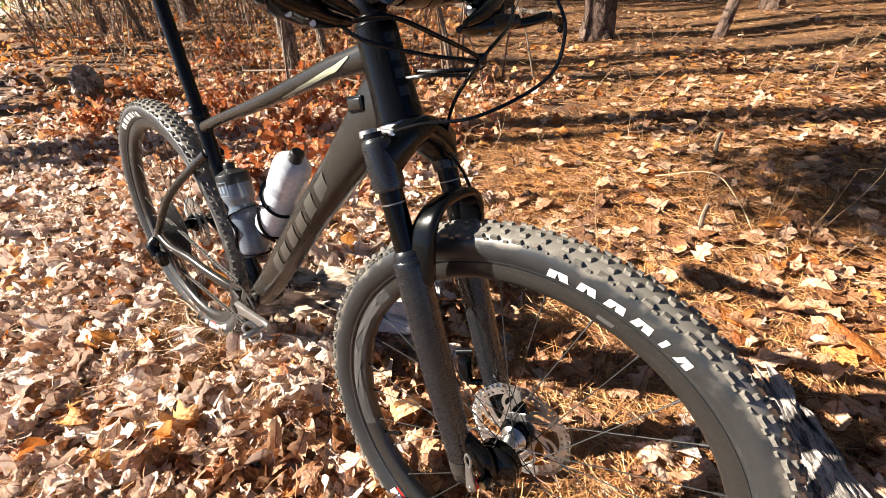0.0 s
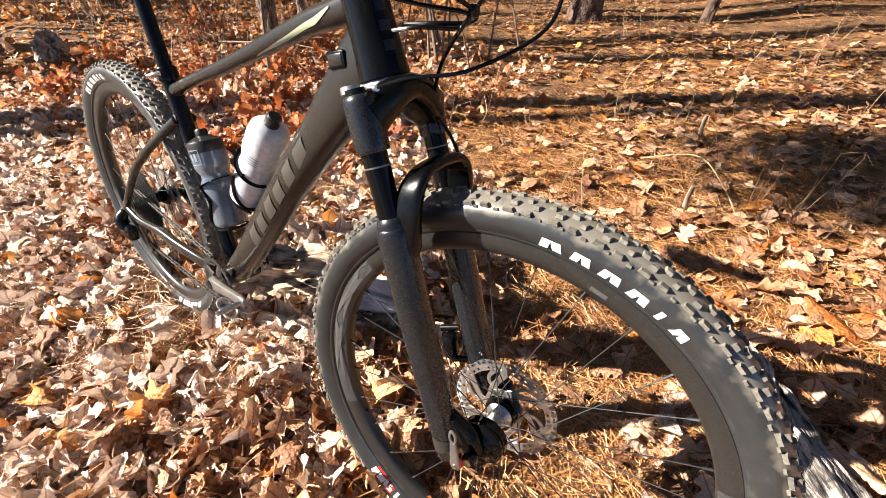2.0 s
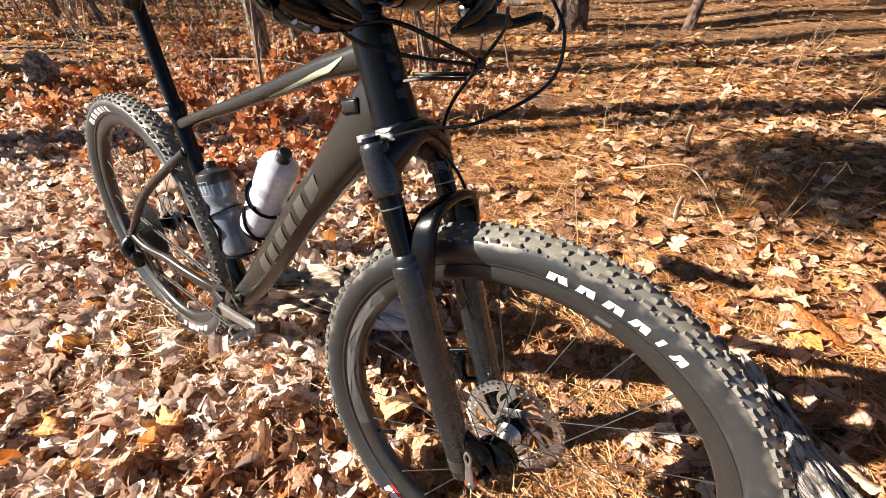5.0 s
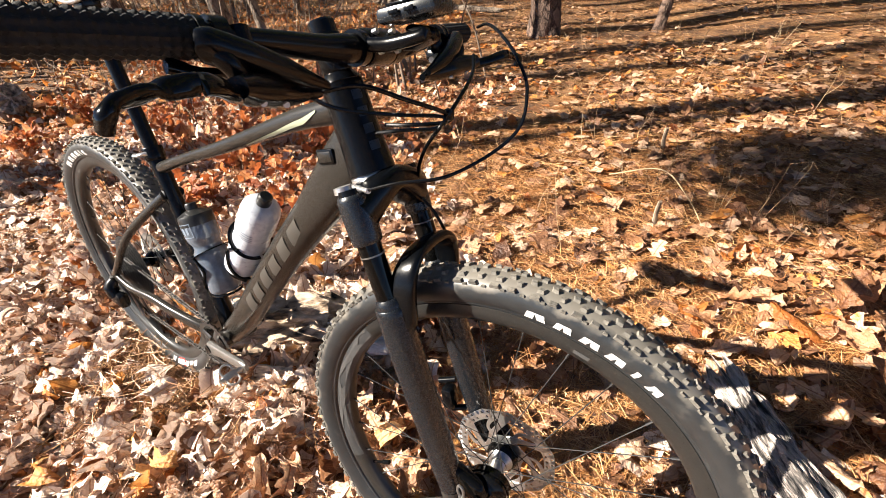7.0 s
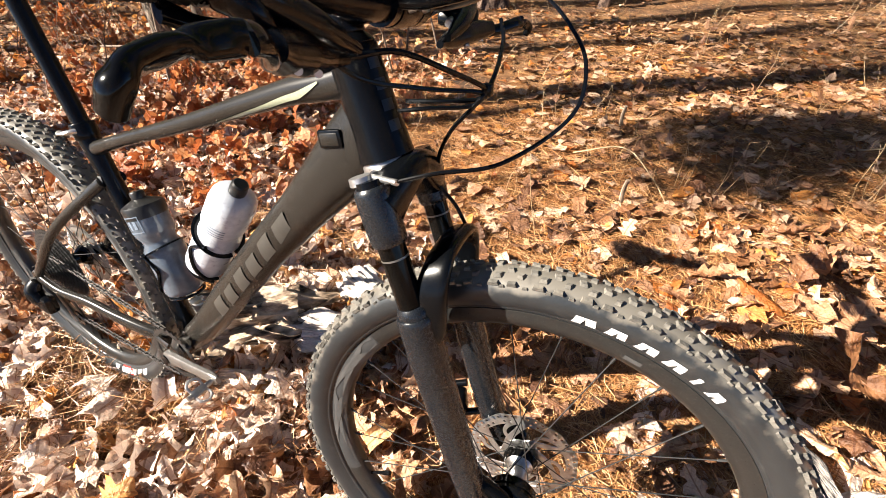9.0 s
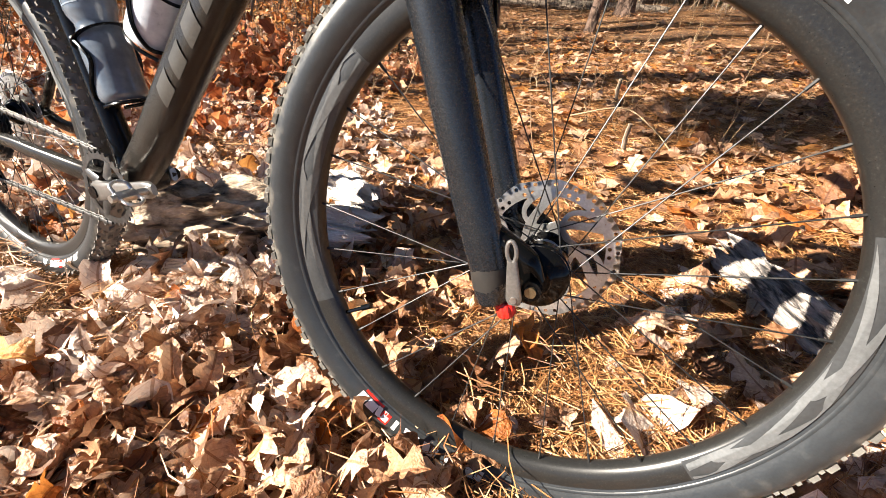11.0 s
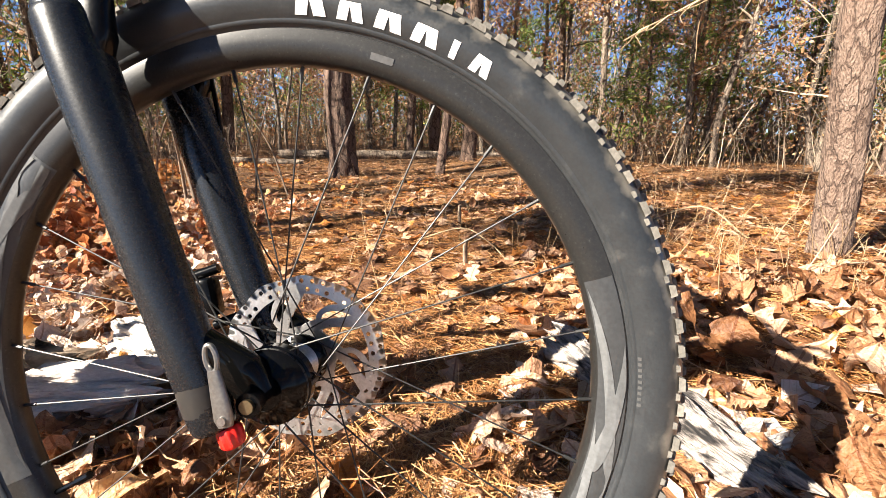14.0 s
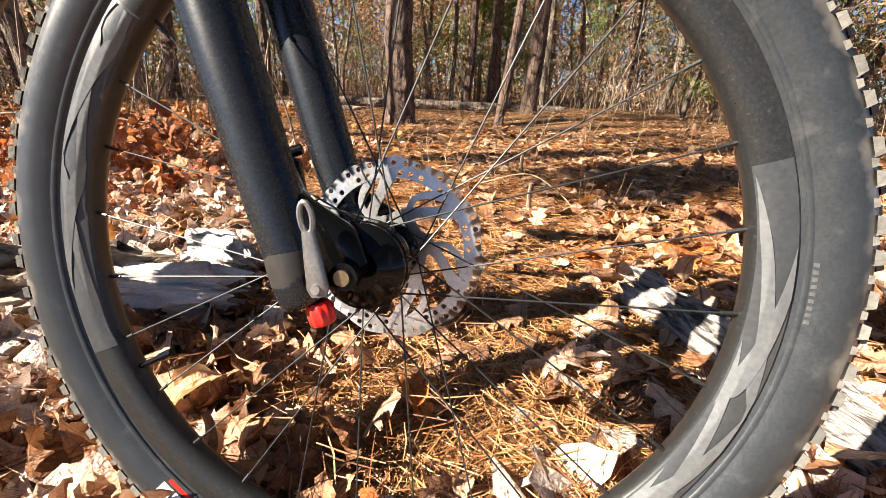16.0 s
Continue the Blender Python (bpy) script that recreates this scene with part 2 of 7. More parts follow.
# ---- the mountain bike: x ahead, y to its left, z up from the rear axle ----
BIKE = pose(0, 0, 0.2768, -8.21, -1.52, 0)
WHEELBASE, HEAD_X, HEAD_ANGLE, STEER = 1.1676, 1.120, 69.0, 6.51
UP = Vector((-math.cos(radians(HEAD_ANGLE)), 0, math.sin(radians(HEAD_ANGLE))))
AHEAD = Vector((UP.z, 0, -UP.x))
AXIS0 = Vector((HEAD_X, 0, 0))
TURN = Matrix.Translation(AXIS0) @ Matrix.Rotation(radians(STEER), 4, UP) @ Matrix.Translation(-AXIS0)
UNTURN = TURN.inverted()


def on_axis(d, side=0.0, fwd=0.0):
    """A point of the fork, d metres up the steering axis."""
    p = AXIS0 + UP * d + AHEAD * fwd
    return (p.x, side, p.z)


def straight(p):
    """A point of the turned front end, put back to straight ahead."""
    return tuple(UNTURN @ Vector(p))


bike = thing("mountain_bike", "dark grey and black hardtail mountain bike leaning in dry leaves", "bicycle", BIKE)
def tyre_profile():
    pr = [(0.3135, -0.0135), (0.318, -0.0150), (0.325, -0.0205), (0.334, -0.0258), (0.344, -0.0280), (0.353, -0.0262), (0.360, -0.0205), (0.3645, -0.0130), (0.3665, -0.0050)]
    return pr + [(r, -y) for r, y in pr[::-1]]


def knob(g, a, y, half_a, half_y, r0, h, slant=0.0, tilt=0.0):
    """One tread block at angle a; slant skews it along the tyre, tilt leans it over the shoulder."""
    vs = []
    for top in (0, 1):
        s = 1.0 - 0.22 * top
        for da, dy in ((-1, -1), (1, -1), (1, 1), (-1, 1)):
            yy = y + dy * half_y * s + tilt * h * top
            aa = a + da * half_a * s + slant * dy * half_y
            r = r0 + h * top - (0 if not top else abs(tilt) * h * 0.45)
            r -= 6.0 * max(0.0, abs(yy) - abs(y)) * half_y * 2
            vs.append((r * math.sin(aa), yy, r * math.cos(aa)))
    g.add(vs, [(0, 1, 5, 4), (1, 2, 6, 5), (2, 3, 7, 6), (3, 0, 4, 7), (4, 5, 6, 7)], 1)


def tyre_mesh():
    g = Geo().add(*lathe(tyre_profile(), 128))
    rng = random.Random(4)
    n = 86
    for i in range(n):
        a = 2 * math.pi * i / n
        j = lambda: rng.uniform(-0.0015, 0.0015)
        for s in (-1, 1):
            odd = (i % 2) * 2 - 1
            # centre blocks, then the shoulder row that shows along the edge
            knob(g, a + s * 0.016 + j(), s * 0.0062, 0.0115, 0.0042, 0.3655, 0.0040, slant=s * 0.5)
            knob(g, a - s * 0.020 + j(), s * 0.0150, 0.0125 if odd > 0 else 0.0095, 0.0036, 0.3625, 0.0048, slant=-s * 0.9)
            knob(g, a + 0.006 * odd + j(), s * 0.0216, 0.0190 if odd > 0 else 0.0160, 0.0042, 0.3560, 0.0062, tilt=s * 0.45)
            knob(g, a + 0.036 + j(), s * 0.0238, 0.0090, 0.0022, 0.3535, 0.0040, tilt=s * 0.4)
    # moulded ring beside the bead
    for s in (-1, 1):
        g.add(*lathe([(0.3195, s * 0.0172), (0.3205, s * 0.0184), (0.3225, s * 0.0190), (0.3235, s * 0.0192)], 96))
    return g.mesh("tyre", [M_TYRE, M_KNOB])


def rim_mesh():
    half = [(0.3175, 0.0140), (0.3165, 0.0155), (0.308, 0.0158), (0.299, 0.0145), (0.2915, 0.0100), (0.2890, 0.0045)]
    pr = [(0.3175, 0.0115)] + half + [(r, -y) for r, y in half[::-1]] + [(0.3175, -0.0115), (0.309, -0.010), (0.309, 0.010)]
    return Geo().add(*lathe(pr, 128, closed=True)).mesh("rim", M_RIM)


def on_tyre(r, a, lift=0.0006, s=-1):
    """A point on the tyre's side wall at radius r and angle a."""
    pr = np.array(tyre_profile()[:9])
    y = abs(np.interp(r, pr[:, 0], pr[:, 1])) + lift
    return (r * math.sin(a), s * y, r * math.cos(a))


def on_rim(r, a, lift=0.0006, s=-1):
    pr = np.array([(0.2890, 0.0045), (0.2915, 0.0100), (0.299, 0.0145), (0.308, 0.0158), (0.3165, 0.0155)])
    return (r * math.sin(a), s * (np.interp(r, pr[:, 0], pr[:, 1]) + lift), r * math.cos(a))


def side_mark(g, place, a0, a1, r0, r1, slant=0.0, n=4, mi=0):
    """A printed block on a side wall between two angles and radii; slant shifts its outer edge."""
    vs, fs = [], []
    for i in range(n + 1):
        for k in range(5):
            q = k / 4
            vs.append(place(r0 + (r1 - r0) * q, a0 + (a1 - a0) * i / n + slant * q))
    for i in range(n):
        for k in range(4):
            fs.append((i * 5 + k, i * 5 + k + 1, i * 5 + k + 6, i * 5 + k + 5))
    g.add(vs, fs, mi)


TYRE, RIM = tyre_mesh(), rim_mesh()


def spoke_mesh(side, lead):
    """A bent spoke from the hub's flange to the rim, at angle 0 on the rim."""
    y, fr = (0.0290 if side > 0 else -0.0250), 0.026
    a = lead * 0.62 + 0.0
    start = (fr * math.sin(-a * 1.9), y, fr * math.cos(-a * 1.9))
    end = (0.0, 0.002 * side, 0.290)
    g = Geo().add(*rod(start, end, 0.00082, 6))
    p, q = np.array(end), np.array(start)
    w = (q - p) / np.linalg.norm(q - p)
    g.add(*rod(p, p + w * 0.013, 0.0018, 6))
    return g.mesh("spoke", M_SPOKE)


SPOKES = [spoke_mesh(s, l) for s in (1, -1) for l in (1, -1)]


def rotor_mesh(r_out):
    """A drilled brake disc with bent arms."""
    g = Geo()
    n, t = 44, 0.0009
    for row, (ra, rb) in enumerate(((r_out - 0.0180, r_out - 0.0090), (r_out - 0.0090, r_out))):
        for i in range(n):
            a0, a1 = 2 * math.pi * i / n, 2 * math.pi * (i + 1) / n
            am, rm = (a0 + a1) / 2, (ra + rb) / 2
            wave = 0.0016 * math.cos(i * 2 * math.pi * 11 / n) if row else 0.0
            wave1 = 0.0016 * math.cos((i + 1) * 2 * math.pi * 11 / n) if row else 0.0
            outer = [(ra, a0), (ra, am), (ra, a1), (rm, a1), (rb + wave1, a1), (rb + (wave + wave1) / 2, am), (rb + wave, a0), (rm, a0)]
            holed = (i + row) % 4 != 3
            hr = 0.0026 if holed else 0.0003
            off = (0.2 if row else -0.2) * (a1 - a0)
            inner = []
            for q in range(8):
                w = -2.356 + q * math.pi / 4
                inner.append((rm + hr * math.sin(w), am + off + hr * math.cos(w) / rm))
            vs = []
            for yy in (-t, t):
                vs += [(r * math.sin(a), yy, r * math.cos(a)) for r, a in outer] + [(r * math.sin(a), yy, r * math.cos(a)) for r, a in inner]
            fs = []
            for q in range(8):
                q2 = (q + 1) % 8
                fs += [(q, q2, 8 + q2, 8 + q), (16 + q2, 16 + q, 24 + q, 24 + q2), (8 + q, 8 + q2, 24 + q2, 24 + q)]
            for q in ((4, 5, 6) if row else (0, 1)):
                fs.append((q, (q + 1) % 8, 16 + (q + 1) % 8, 16 + q))
            g.add(vs, fs)
    me = g.mesh("brake_rotor", M_SILVER)
    bm = bmesh.new()
    bm.from_mesh(me)
    bmesh.ops.remove_doubles(bm, verts=bm.verts, dist=0.00005)
    bm.to_mesh(me)
    bm.free()
    me.set_sharp_from_angle(angle=radians(38))
    return me


def rotor_arm_mesh(r_out):
    """One hooked blade between the carrier and the braking ring, with a thinner strut beside it."""
    g = Geo()
    for r0, turn, bow, wide, lag in ((0.026, 0.95, 0.30, 0.0072, 0.0), (0.029, 0.30, -0.30, 0.0042, 0.52)):
        p, w = [], []
        for q in np.linspace(0, 1, 12):
            r = r0 + (r_out - 0.013 - r0) * q
            b = lag + turn * q ** 1.3 + bow * math.sin(math.pi * q)
            p.append((r * math.sin(b), 0.0006 * (lag > 0), r * math.cos(b)))
            w.append((0.0010, wide * (1.25 - 0.55 * math.sin(math.pi * q))))
        g.add(*sweep(p, w, 8, power=6))
    return g.mesh("rotor_arm", M_SILVER)


def wheel(name, label, at, spin, front):
    rim = part(name, RIM, None, bike, label, m=at @ Matrix.Rotation(spin, 4, "Y"))
    part("tyre", TYRE, None, rim, "black knobbly tyre with a dusty tread")
    # the maker's mark as plain white blocks, twice round
    for base in ((0.0, math.pi) if front else (0.2, 0.2 + math.pi)):
        for a0, a1 in ((0.053, 0.143), (0.166, 0.244), (0.268, 0.350), (0.370, 0.450), (0.478, 0.506), (0.541, 0.603)):
            pg = Geo()
            wide = a1 - a0
            for u0, u1, lean in ((0.0, 0.36, 0.010), (0.56, 0.94, -0.010)) if wide > 0.05 else ((0.1, 0.75, 0.0),):
                side_mark(pg, on_tyre, base + a0 + u0 * wide, base + a0 + u1 * wide, 0.3255, 0.3390, slant=lean)
            part("sidewall_print", pg, M_WHITE, rim)
    base = 3.74
    for a0, a1, r0, r1, mat in ((0.0, 0.05, 0.327, 0.340, M_WHITE), (0.058, 0.10, 0.327, 0.340, M_WHITE), (-0.02, 0.09, 0.3215, 0.3250, M_RED), (-0.075, -0.03, 0.326, 0.341, M_RED), (-0.068, -0.037, 0.330, 0.3375, M_WHITE)):
        pg = Geo()
        side_mark(pg, on_tyre if mat is not M_WHITE or a0 >= 0 else lambda r, a: on_tyre(r, a, 0.0010), base + a0, base + a1, r0, r1)
        part("small_print", pg, mat, rim)
    for k in range(9):
        pg = Geo()
        side_mark(pg, on_tyre, 1.47 + k * 0.016, 1.479 + k * 0.016, 0.3235, 0.3262, n=1)
        part("size_mark", pg, M_SLATE2, rim)
    for a0, a1, step in ((1.235, 2.36, 0.19), (4.30, 5.42, 0.19)):
        pg = Geo()
        side_mark(pg, on_rim, a0, a1, 0.2915, 0.3155, n=60)
        part("rim_panel", pg, M_SLATE, rim, "slate grey rim panel")
        for k in range(3):
            for up_, b, run, wide in ((1, a0 + 0.02 + k * 0.42, 0.56, 0.20), (-1, a0 + 0.20 + k * 0.42, 0.36, 0.17)):
                vs = []
                for q in np.linspace(0, 1, 29):
                    r = 0.2925 + 0.0220 * (q if up_ > 0 else 1 - q)
                    for w in np.linspace(0, wide * (0.45 + 0.75 * math.sin(math.pi * min(1, q + 0.12))), 4):
                        vs.append(on_rim(r, min(a1 - 0.01, b + run * q + w), 0.0013 if up_ > 0 else 0.0017))
                part("rim_decal", Geo().add(vs, [(i * 4 + j, i * 4 + j + 1, i * 4 + j + 5, i * 4 + j + 4) for i in range(28) for j in range(3)]), M_DECAL if a0 < 3 else M_SLATE2, rim, "pale grey chevron")
    part("rim_label", Geo().add([on_rim(r, a) for a, r in ((0.275, 0.3005), (0.345, 0.3005), (0.345, 0.3065), (0.275, 0.3065))], [(0, 1, 2, 3)]), M_SLATE2, rim)
    hub = Geo()
    if front:
        hub.add(*lathe([(0.001, -0.0545), (0.016, -0.0545), (0.019, -0.0520), (0.030, -0.0490), (0.0345, -0.0440), (0.0345, -0.0405), (0.0330, -0.0395), (0.0330, -0.0370), (0.0352, -0.0360), (0.0350, -0.0255), (0.0290, -0.0195), (0.0165, -0.0165), (0.0135, -0.006), (0.0135, 0.006), (0.017, 0.015), (0.027, 0.0260), (0.0275, 0.0310), (0.022, 0.0340), (0.020, 0.0420), (0.012, 0.0440), (0.012, 0.0520), (0.001, 0.0520)], 40))
    else:
        hub.add(*lathe([(0.001, -0.060), (0.012, -0.060), (0.02, -0.055), (0.026, -0.028), (0.0275, -0.022), (0.016, -0.018), (0.015, 0.012), (0.027, 0.026), (0.0275, 0.031), (0.02, 0.036), (0.012, 0.060), (0.001, 0.060)], 36))
    body = part("hub", hub, M_GLOSS, rim, "glossy black hub")
    if front:
        part("hub_shell", Geo().add(*lathe([(0.0150, -0.0150), (0.0142, -0.006), (0.0142, 0.008), (0.0180, 0.0155), (0.0215, 0.0190)], 36)), M_STEEL, body, "polished hub shell")
    for i in range(28):
        k = (i % 2) * 2 + (i // 2) % 2
        part("spoke", SPOKES[k], None, rim, m=Matrix.Rotation(2 * math.pi * i / 28 + 0.05, 4, "Y"))
    r = part("brake_rotor", rotor_mesh(0.087 if front else 0.080), None, rim, "drilled silver brake disc", m=Matrix.Translation((0, 0.0385, 0)))
    arm_mesh = rotor_arm_mesh(0.087 if front else 0.080)
    for i in range(6):
        part("rotor_arm", arm_mesh, None, rim, m=Matrix.Translation((0, 0.0385, 0)) @ Matrix.Rotation(i * math.pi / 3, 4, "Y"))
    part("rotor_carrier", Geo().add(*lathe([(0.020, 0.0373), (0.0340, 0.0373), (0.0340, 0.0397), (0.020, 0.0397)], 36, closed=True)), M_SILVER, rim)
    lock = Geo().add(*lathe([(0.012, 0.036), (0.021, 0.036), (0.022, 0.042), (0.020, 0.044), (0.012, 0.044)], 30, closed=True))
    part("lock_ring", lock, M_STEEL, rim)
    valve = Geo().add(*rod((0, 0, 0.291), (0, 0, 0.250), 0.003, 8)).add(*rod((0, 0, 0.262), (0, 0, 0.246), 0.0042, 8))
    part("valve", valve, M_BLACK, rim, m=Matrix.Rotation(4.2, 4, "Y"))
    return rim


AXLE_Z = -0.0085
FRONT_AXLE = Matrix.Translation((WHEELBASE, 0, AXLE_Z)) @ Matrix.Scale(1.014, 4)
wheel("front_wheel", "black rim with grey chevron decals", TURN @ FRONT_AXLE, 0.0, True)
rear = wheel("rear_wheel", "black rim with grey chevron decals", Matrix(), -0.9, False)

# the tubes of the bicycle
BB = (0.430, 0.0, -0.062)
g = Geo().add(*tube([on_axis(0.498), on_axis(0.53), on_axis(0.57), on_axis(0.617)], [0.0335, 0.0312, 0.0295, 0.0282], seg=28))
head = part("head_tube", g, M_BLACK, bike, "satin black head tube")
marks = Geo()
for k in range(4):
    d = 0.525 + k * 0.022
    vs = []
    for q in np.linspace(-0.5, 0.5, 5):
        for h in (0.0, 0.012):
            a = 0.25 + q * 0.5
            r = 0.0317 - (d - 0.525) * 0.034
            p = Vector(on_axis(d + h)) + AHEAD * (r * math.cos(a))
            vs.append((p.x, -r * math.sin(a), p.z))
    marks.add(vs, [(2 * i, 2 * i + 2, 2 * i + 3, 2 * i + 1) for i in range(4)])
part("head_badge", marks, M_FORKPRINT, head, "grey printed bars")
g = Geo().add(*tube([(0.440, 0, -0.045), (0.502, 0, 0.0185), (0.603, 0, 0.1375), (0.7045, 0, 0.254), (0.796, 0, 0.353), (0.855, 0, 0.417), (0.897, 0, 0.463), (0.930, 0, 0.502)],
                    [(0.031, 0.029), (0.030, 0.031), (0.029, 0.0320), (0.029, 0.0325), (0.029, 0.0345), (0.0300, 0.0390), (0.0295, 0.0440), (0.027, 0.0440)], n=6, seg=28, power=2.5))
down = part("down_tube", g, M_FRAME, bike, "warm dark grey down tube")
# the maker's mark on the down tube as slanted bars
marks = Geo()
for k, (a, b) in enumerate(((0.10, 0.150), (0.175, 0.222), (0.250, 0.298), (0.325, 0.372), (0.400, 0.448), (0.475, 0.530))):
    vs = []
    for s in np.linspace(a, b, 4):
        x, z = 0.534 + (0.803 - 0.534) * s / 0.55, 0.0515 + (0.366 - 0.0515) * s / 0.55
        n_ = Vector((-0.757, 0, 0.653))
        for q in np.linspace(-0.42, 0.26 - 0.06 * (k % 2), 6):
            r = 0.0325
            w = q * 1.35
            c = Vector((x, 0, z)) + n_ * (r * 1.03 * math.sin(w)) + Vector((0.653, 0, 0.757)) * (q * 0.022)
            c.y = -(0.0306 * abs(math.cos(w)) ** 0.8)
            vs.append(tuple(c))
    marks.add(vs, [(i * 6 + j, i * 6 + j + 1, i * 6 + j + 7, i * 6 + j + 6) for i in range(3) for j in range(5)])
part("down_tube_print", marks, M_TUBEPRINT, down, "light grey slanted printed bars")
level = Euler((0, radians(-12), 0)).to_matrix()
cp = part("cable_port", Geo().add(*block((0.034, 0.0060, 0.022), (0.884, -0.0285, 0.482), 0.0028, level)), M_BLACK, down, "small black cable port rim")
part("port_cover", Geo().add(*block((0.028, 0.0060, 0.016), (0.884, -0.0300, 0.482), 0.0028, level)), M_FRAME, cp)
g = Geo().add(*tube([(0.300, 0, 0.345), (0.345, 0, 0.362), (0.42, 0, 0.388), (0.58, 0, 0.440), (0.72, 0, 0.489), (0.81, 0, 0.520), (0.865, 0, 0.535), (0.905, 0, 0.548)],
                    [(0.014, 0.014), (0.0140, 0.0120), (0.015, 0.0112), (0.017, 0.0122), (0.0190, 0.0142), (0.0205, 0.0165), (0.0215, 0.0185), (0.021, 0.020)], n=6, seg=24, power=2.4))
top = part("top_tube", g, M_FRAME, bike, "warm dark grey top tube")
acc = Geo()
vs = []
for s in np.linspace(0, 1, 12):
    x = 0.672 + 0.196 * s
    z = np.interp(x, [0.58, 0.72, 0.81, 0.865], [0.440, 0.489, 0.520, 0.535])
    wy = np.interp(x, [0.58, 0.72, 0.865], [0.0176, 0.0196, 0.0221])
    hi = np.interp(s, [0, 0.5, 0.85, 1], [-0.0105, -0.006, 0.000, 0.007])
    lo = np.interp(s, [0, 0.5, 0.85, 1], [-0.0115, -0.0115, -0.0085, 0.0045])
    for q in np.linspace(0, 1, 4):
        dz = lo + (hi - lo) * q
        vs.append((x - dz * 0.33, -wy * (1 - min(1, abs(dz) / np.interp(x, [0.67, 0.72, 0.81, 0.865], [0.0135, 0.0142, 0.0165, 0.0185])) ** 2.6) ** 0.42 - 0.0008, z + dz * 0.94))
acc.add(vs, [(i * 4 + j, i * 4 + j + 1, i * 4 + j + 5, i * 4 + j + 4) for i in range(11) for j in range(3)])
part("paint_flash", acc, M_ACCENT, top, "pale green paint flash")
SEAT = Vector((0.298, 0, 0.372)) - Vector(BB)
su = SEAT.normalized()
sp = lambda d, side=0.0, fwd=0.0: (BB[0] + su.x * d + su.z * fwd, side, BB[2] + su.z * d - su.x * fwd)
g = Geo().add(*tube([sp(0.0), sp(0.1), sp(0.25), sp(0.40), sp(0.458)], [(0.024, 0.021), (0.0195, 0.0185), (0.0175, 0.0175), (0.0175, 0.018), (0.018, 0.018)], seg=24))
seat_tube = part("seat_tube", g, M_BLACK, bike, "black seat tube")
part("seat_tube_label", Geo().add(*block((0.011, 0.0012, 0.012), sp(0.375, -0.0176), 0.0004)), M_DECAL, seat_tube)
g = Geo().add(*tube([sp(0.447), sp(0.455), sp(0.473), sp(0.476)], [0.0195, 0.021, 0.021, 0.0195], n=3, seg=24))
clamp = part("seat_clamp", g, M_BLACK, bike, "black seat clamp with a silver lever")
lev = Geo().add(*tube([sp(0.464, -0.016, 0.008), sp(0.464, -0.0275, -0.002), sp(0.466, -0.0275, -0.024), sp(0.469, -0.022, -0.042)], [(0.005, 0.005), (0.006, 0.005), (0.008, 0.0035), (0.006, 0.003)], seg=10))
part("clamp_lever", lev, M_SILVER, clamp, "silver quick-release lever")
g = Geo().add(*sweep([sp(0.40), sp(0.755)], 0.0145, 24))
post = part("seatpost", g, M_BLACK, bike, "black seatpost")
part("post_head", Geo().add(*block((0.045, 0.036, 0.026), sp(0.760), 0.006)), M_BLACK, post)
bb = Geo().add(*turned(lathe([(0.001, -0.046), (0.022, -0.046), (0.0235, -0.040), (0.0235, 0.040), (0.022, 0.046), (0.001, 0.046)], 30), Matrix.Translation(BB)))
part("bottom_bracket", bb, M_FRAME, bike)
# saddle seen from below
sad = Geo()
px = np.linspace(-0.13, 0.145, 14)
half = np.interp(px, [-0.13, -0.09, -0.03, 0.03, 0.1, 0.145], [0.055, 0.070, 0.052, 0.028, 0.020, 0.012])
vs, fs = [], []
for x, h in zip(px, half):
    for q in np.linspace(-1, 1, 9):
        vs.append((x, q * h, 0.018 - 0.022 * abs(q) ** 2.5))
for x, h in zip(px, half):
    for q in np.linspace(-1, 1, 9):
        vs.append((x, q * h * 0.96, -0.012 - 0.006 * (1 - abs(q))))
for b0 in (0, 126):
    fs += [(b0 + i * 9 + j, b0 + i * 9 + j + 1, b0 + i * 9 + j + 10, b0 + i * 9 + j + 9) for i in range(13) for j in range(8)]
fs += [(i * 9 + e, (i + 1) * 9 + e, 126 + (i + 1) * 9 + e, 126 + i * 9 + e) for i in range(13) for e in (0, 8)]
fs += [(e * 9 + j, e * 9 + j + 1, 126 + e * 9 + j + 1, 126 + e * 9 + j) for e in (0, 13) for j in range(8)]
sad.add(vs, fs)
SAD = Vector(sp(0.815))
saddle = part("saddle", sad, M_BLACK, bike, "black saddle", m=Matrix.Translation(SAD))
for s in (-1, 1):
    part("saddle_rail", Geo().add(*tube([(-0.09, s * 0.03, -0.012), (-0.05, s * 0.022, -0.045), (0.04, s * 0.022, -0.045), (0.12, s * 0.012, -0.012)], 0.0035)), M_SILVER, saddle)

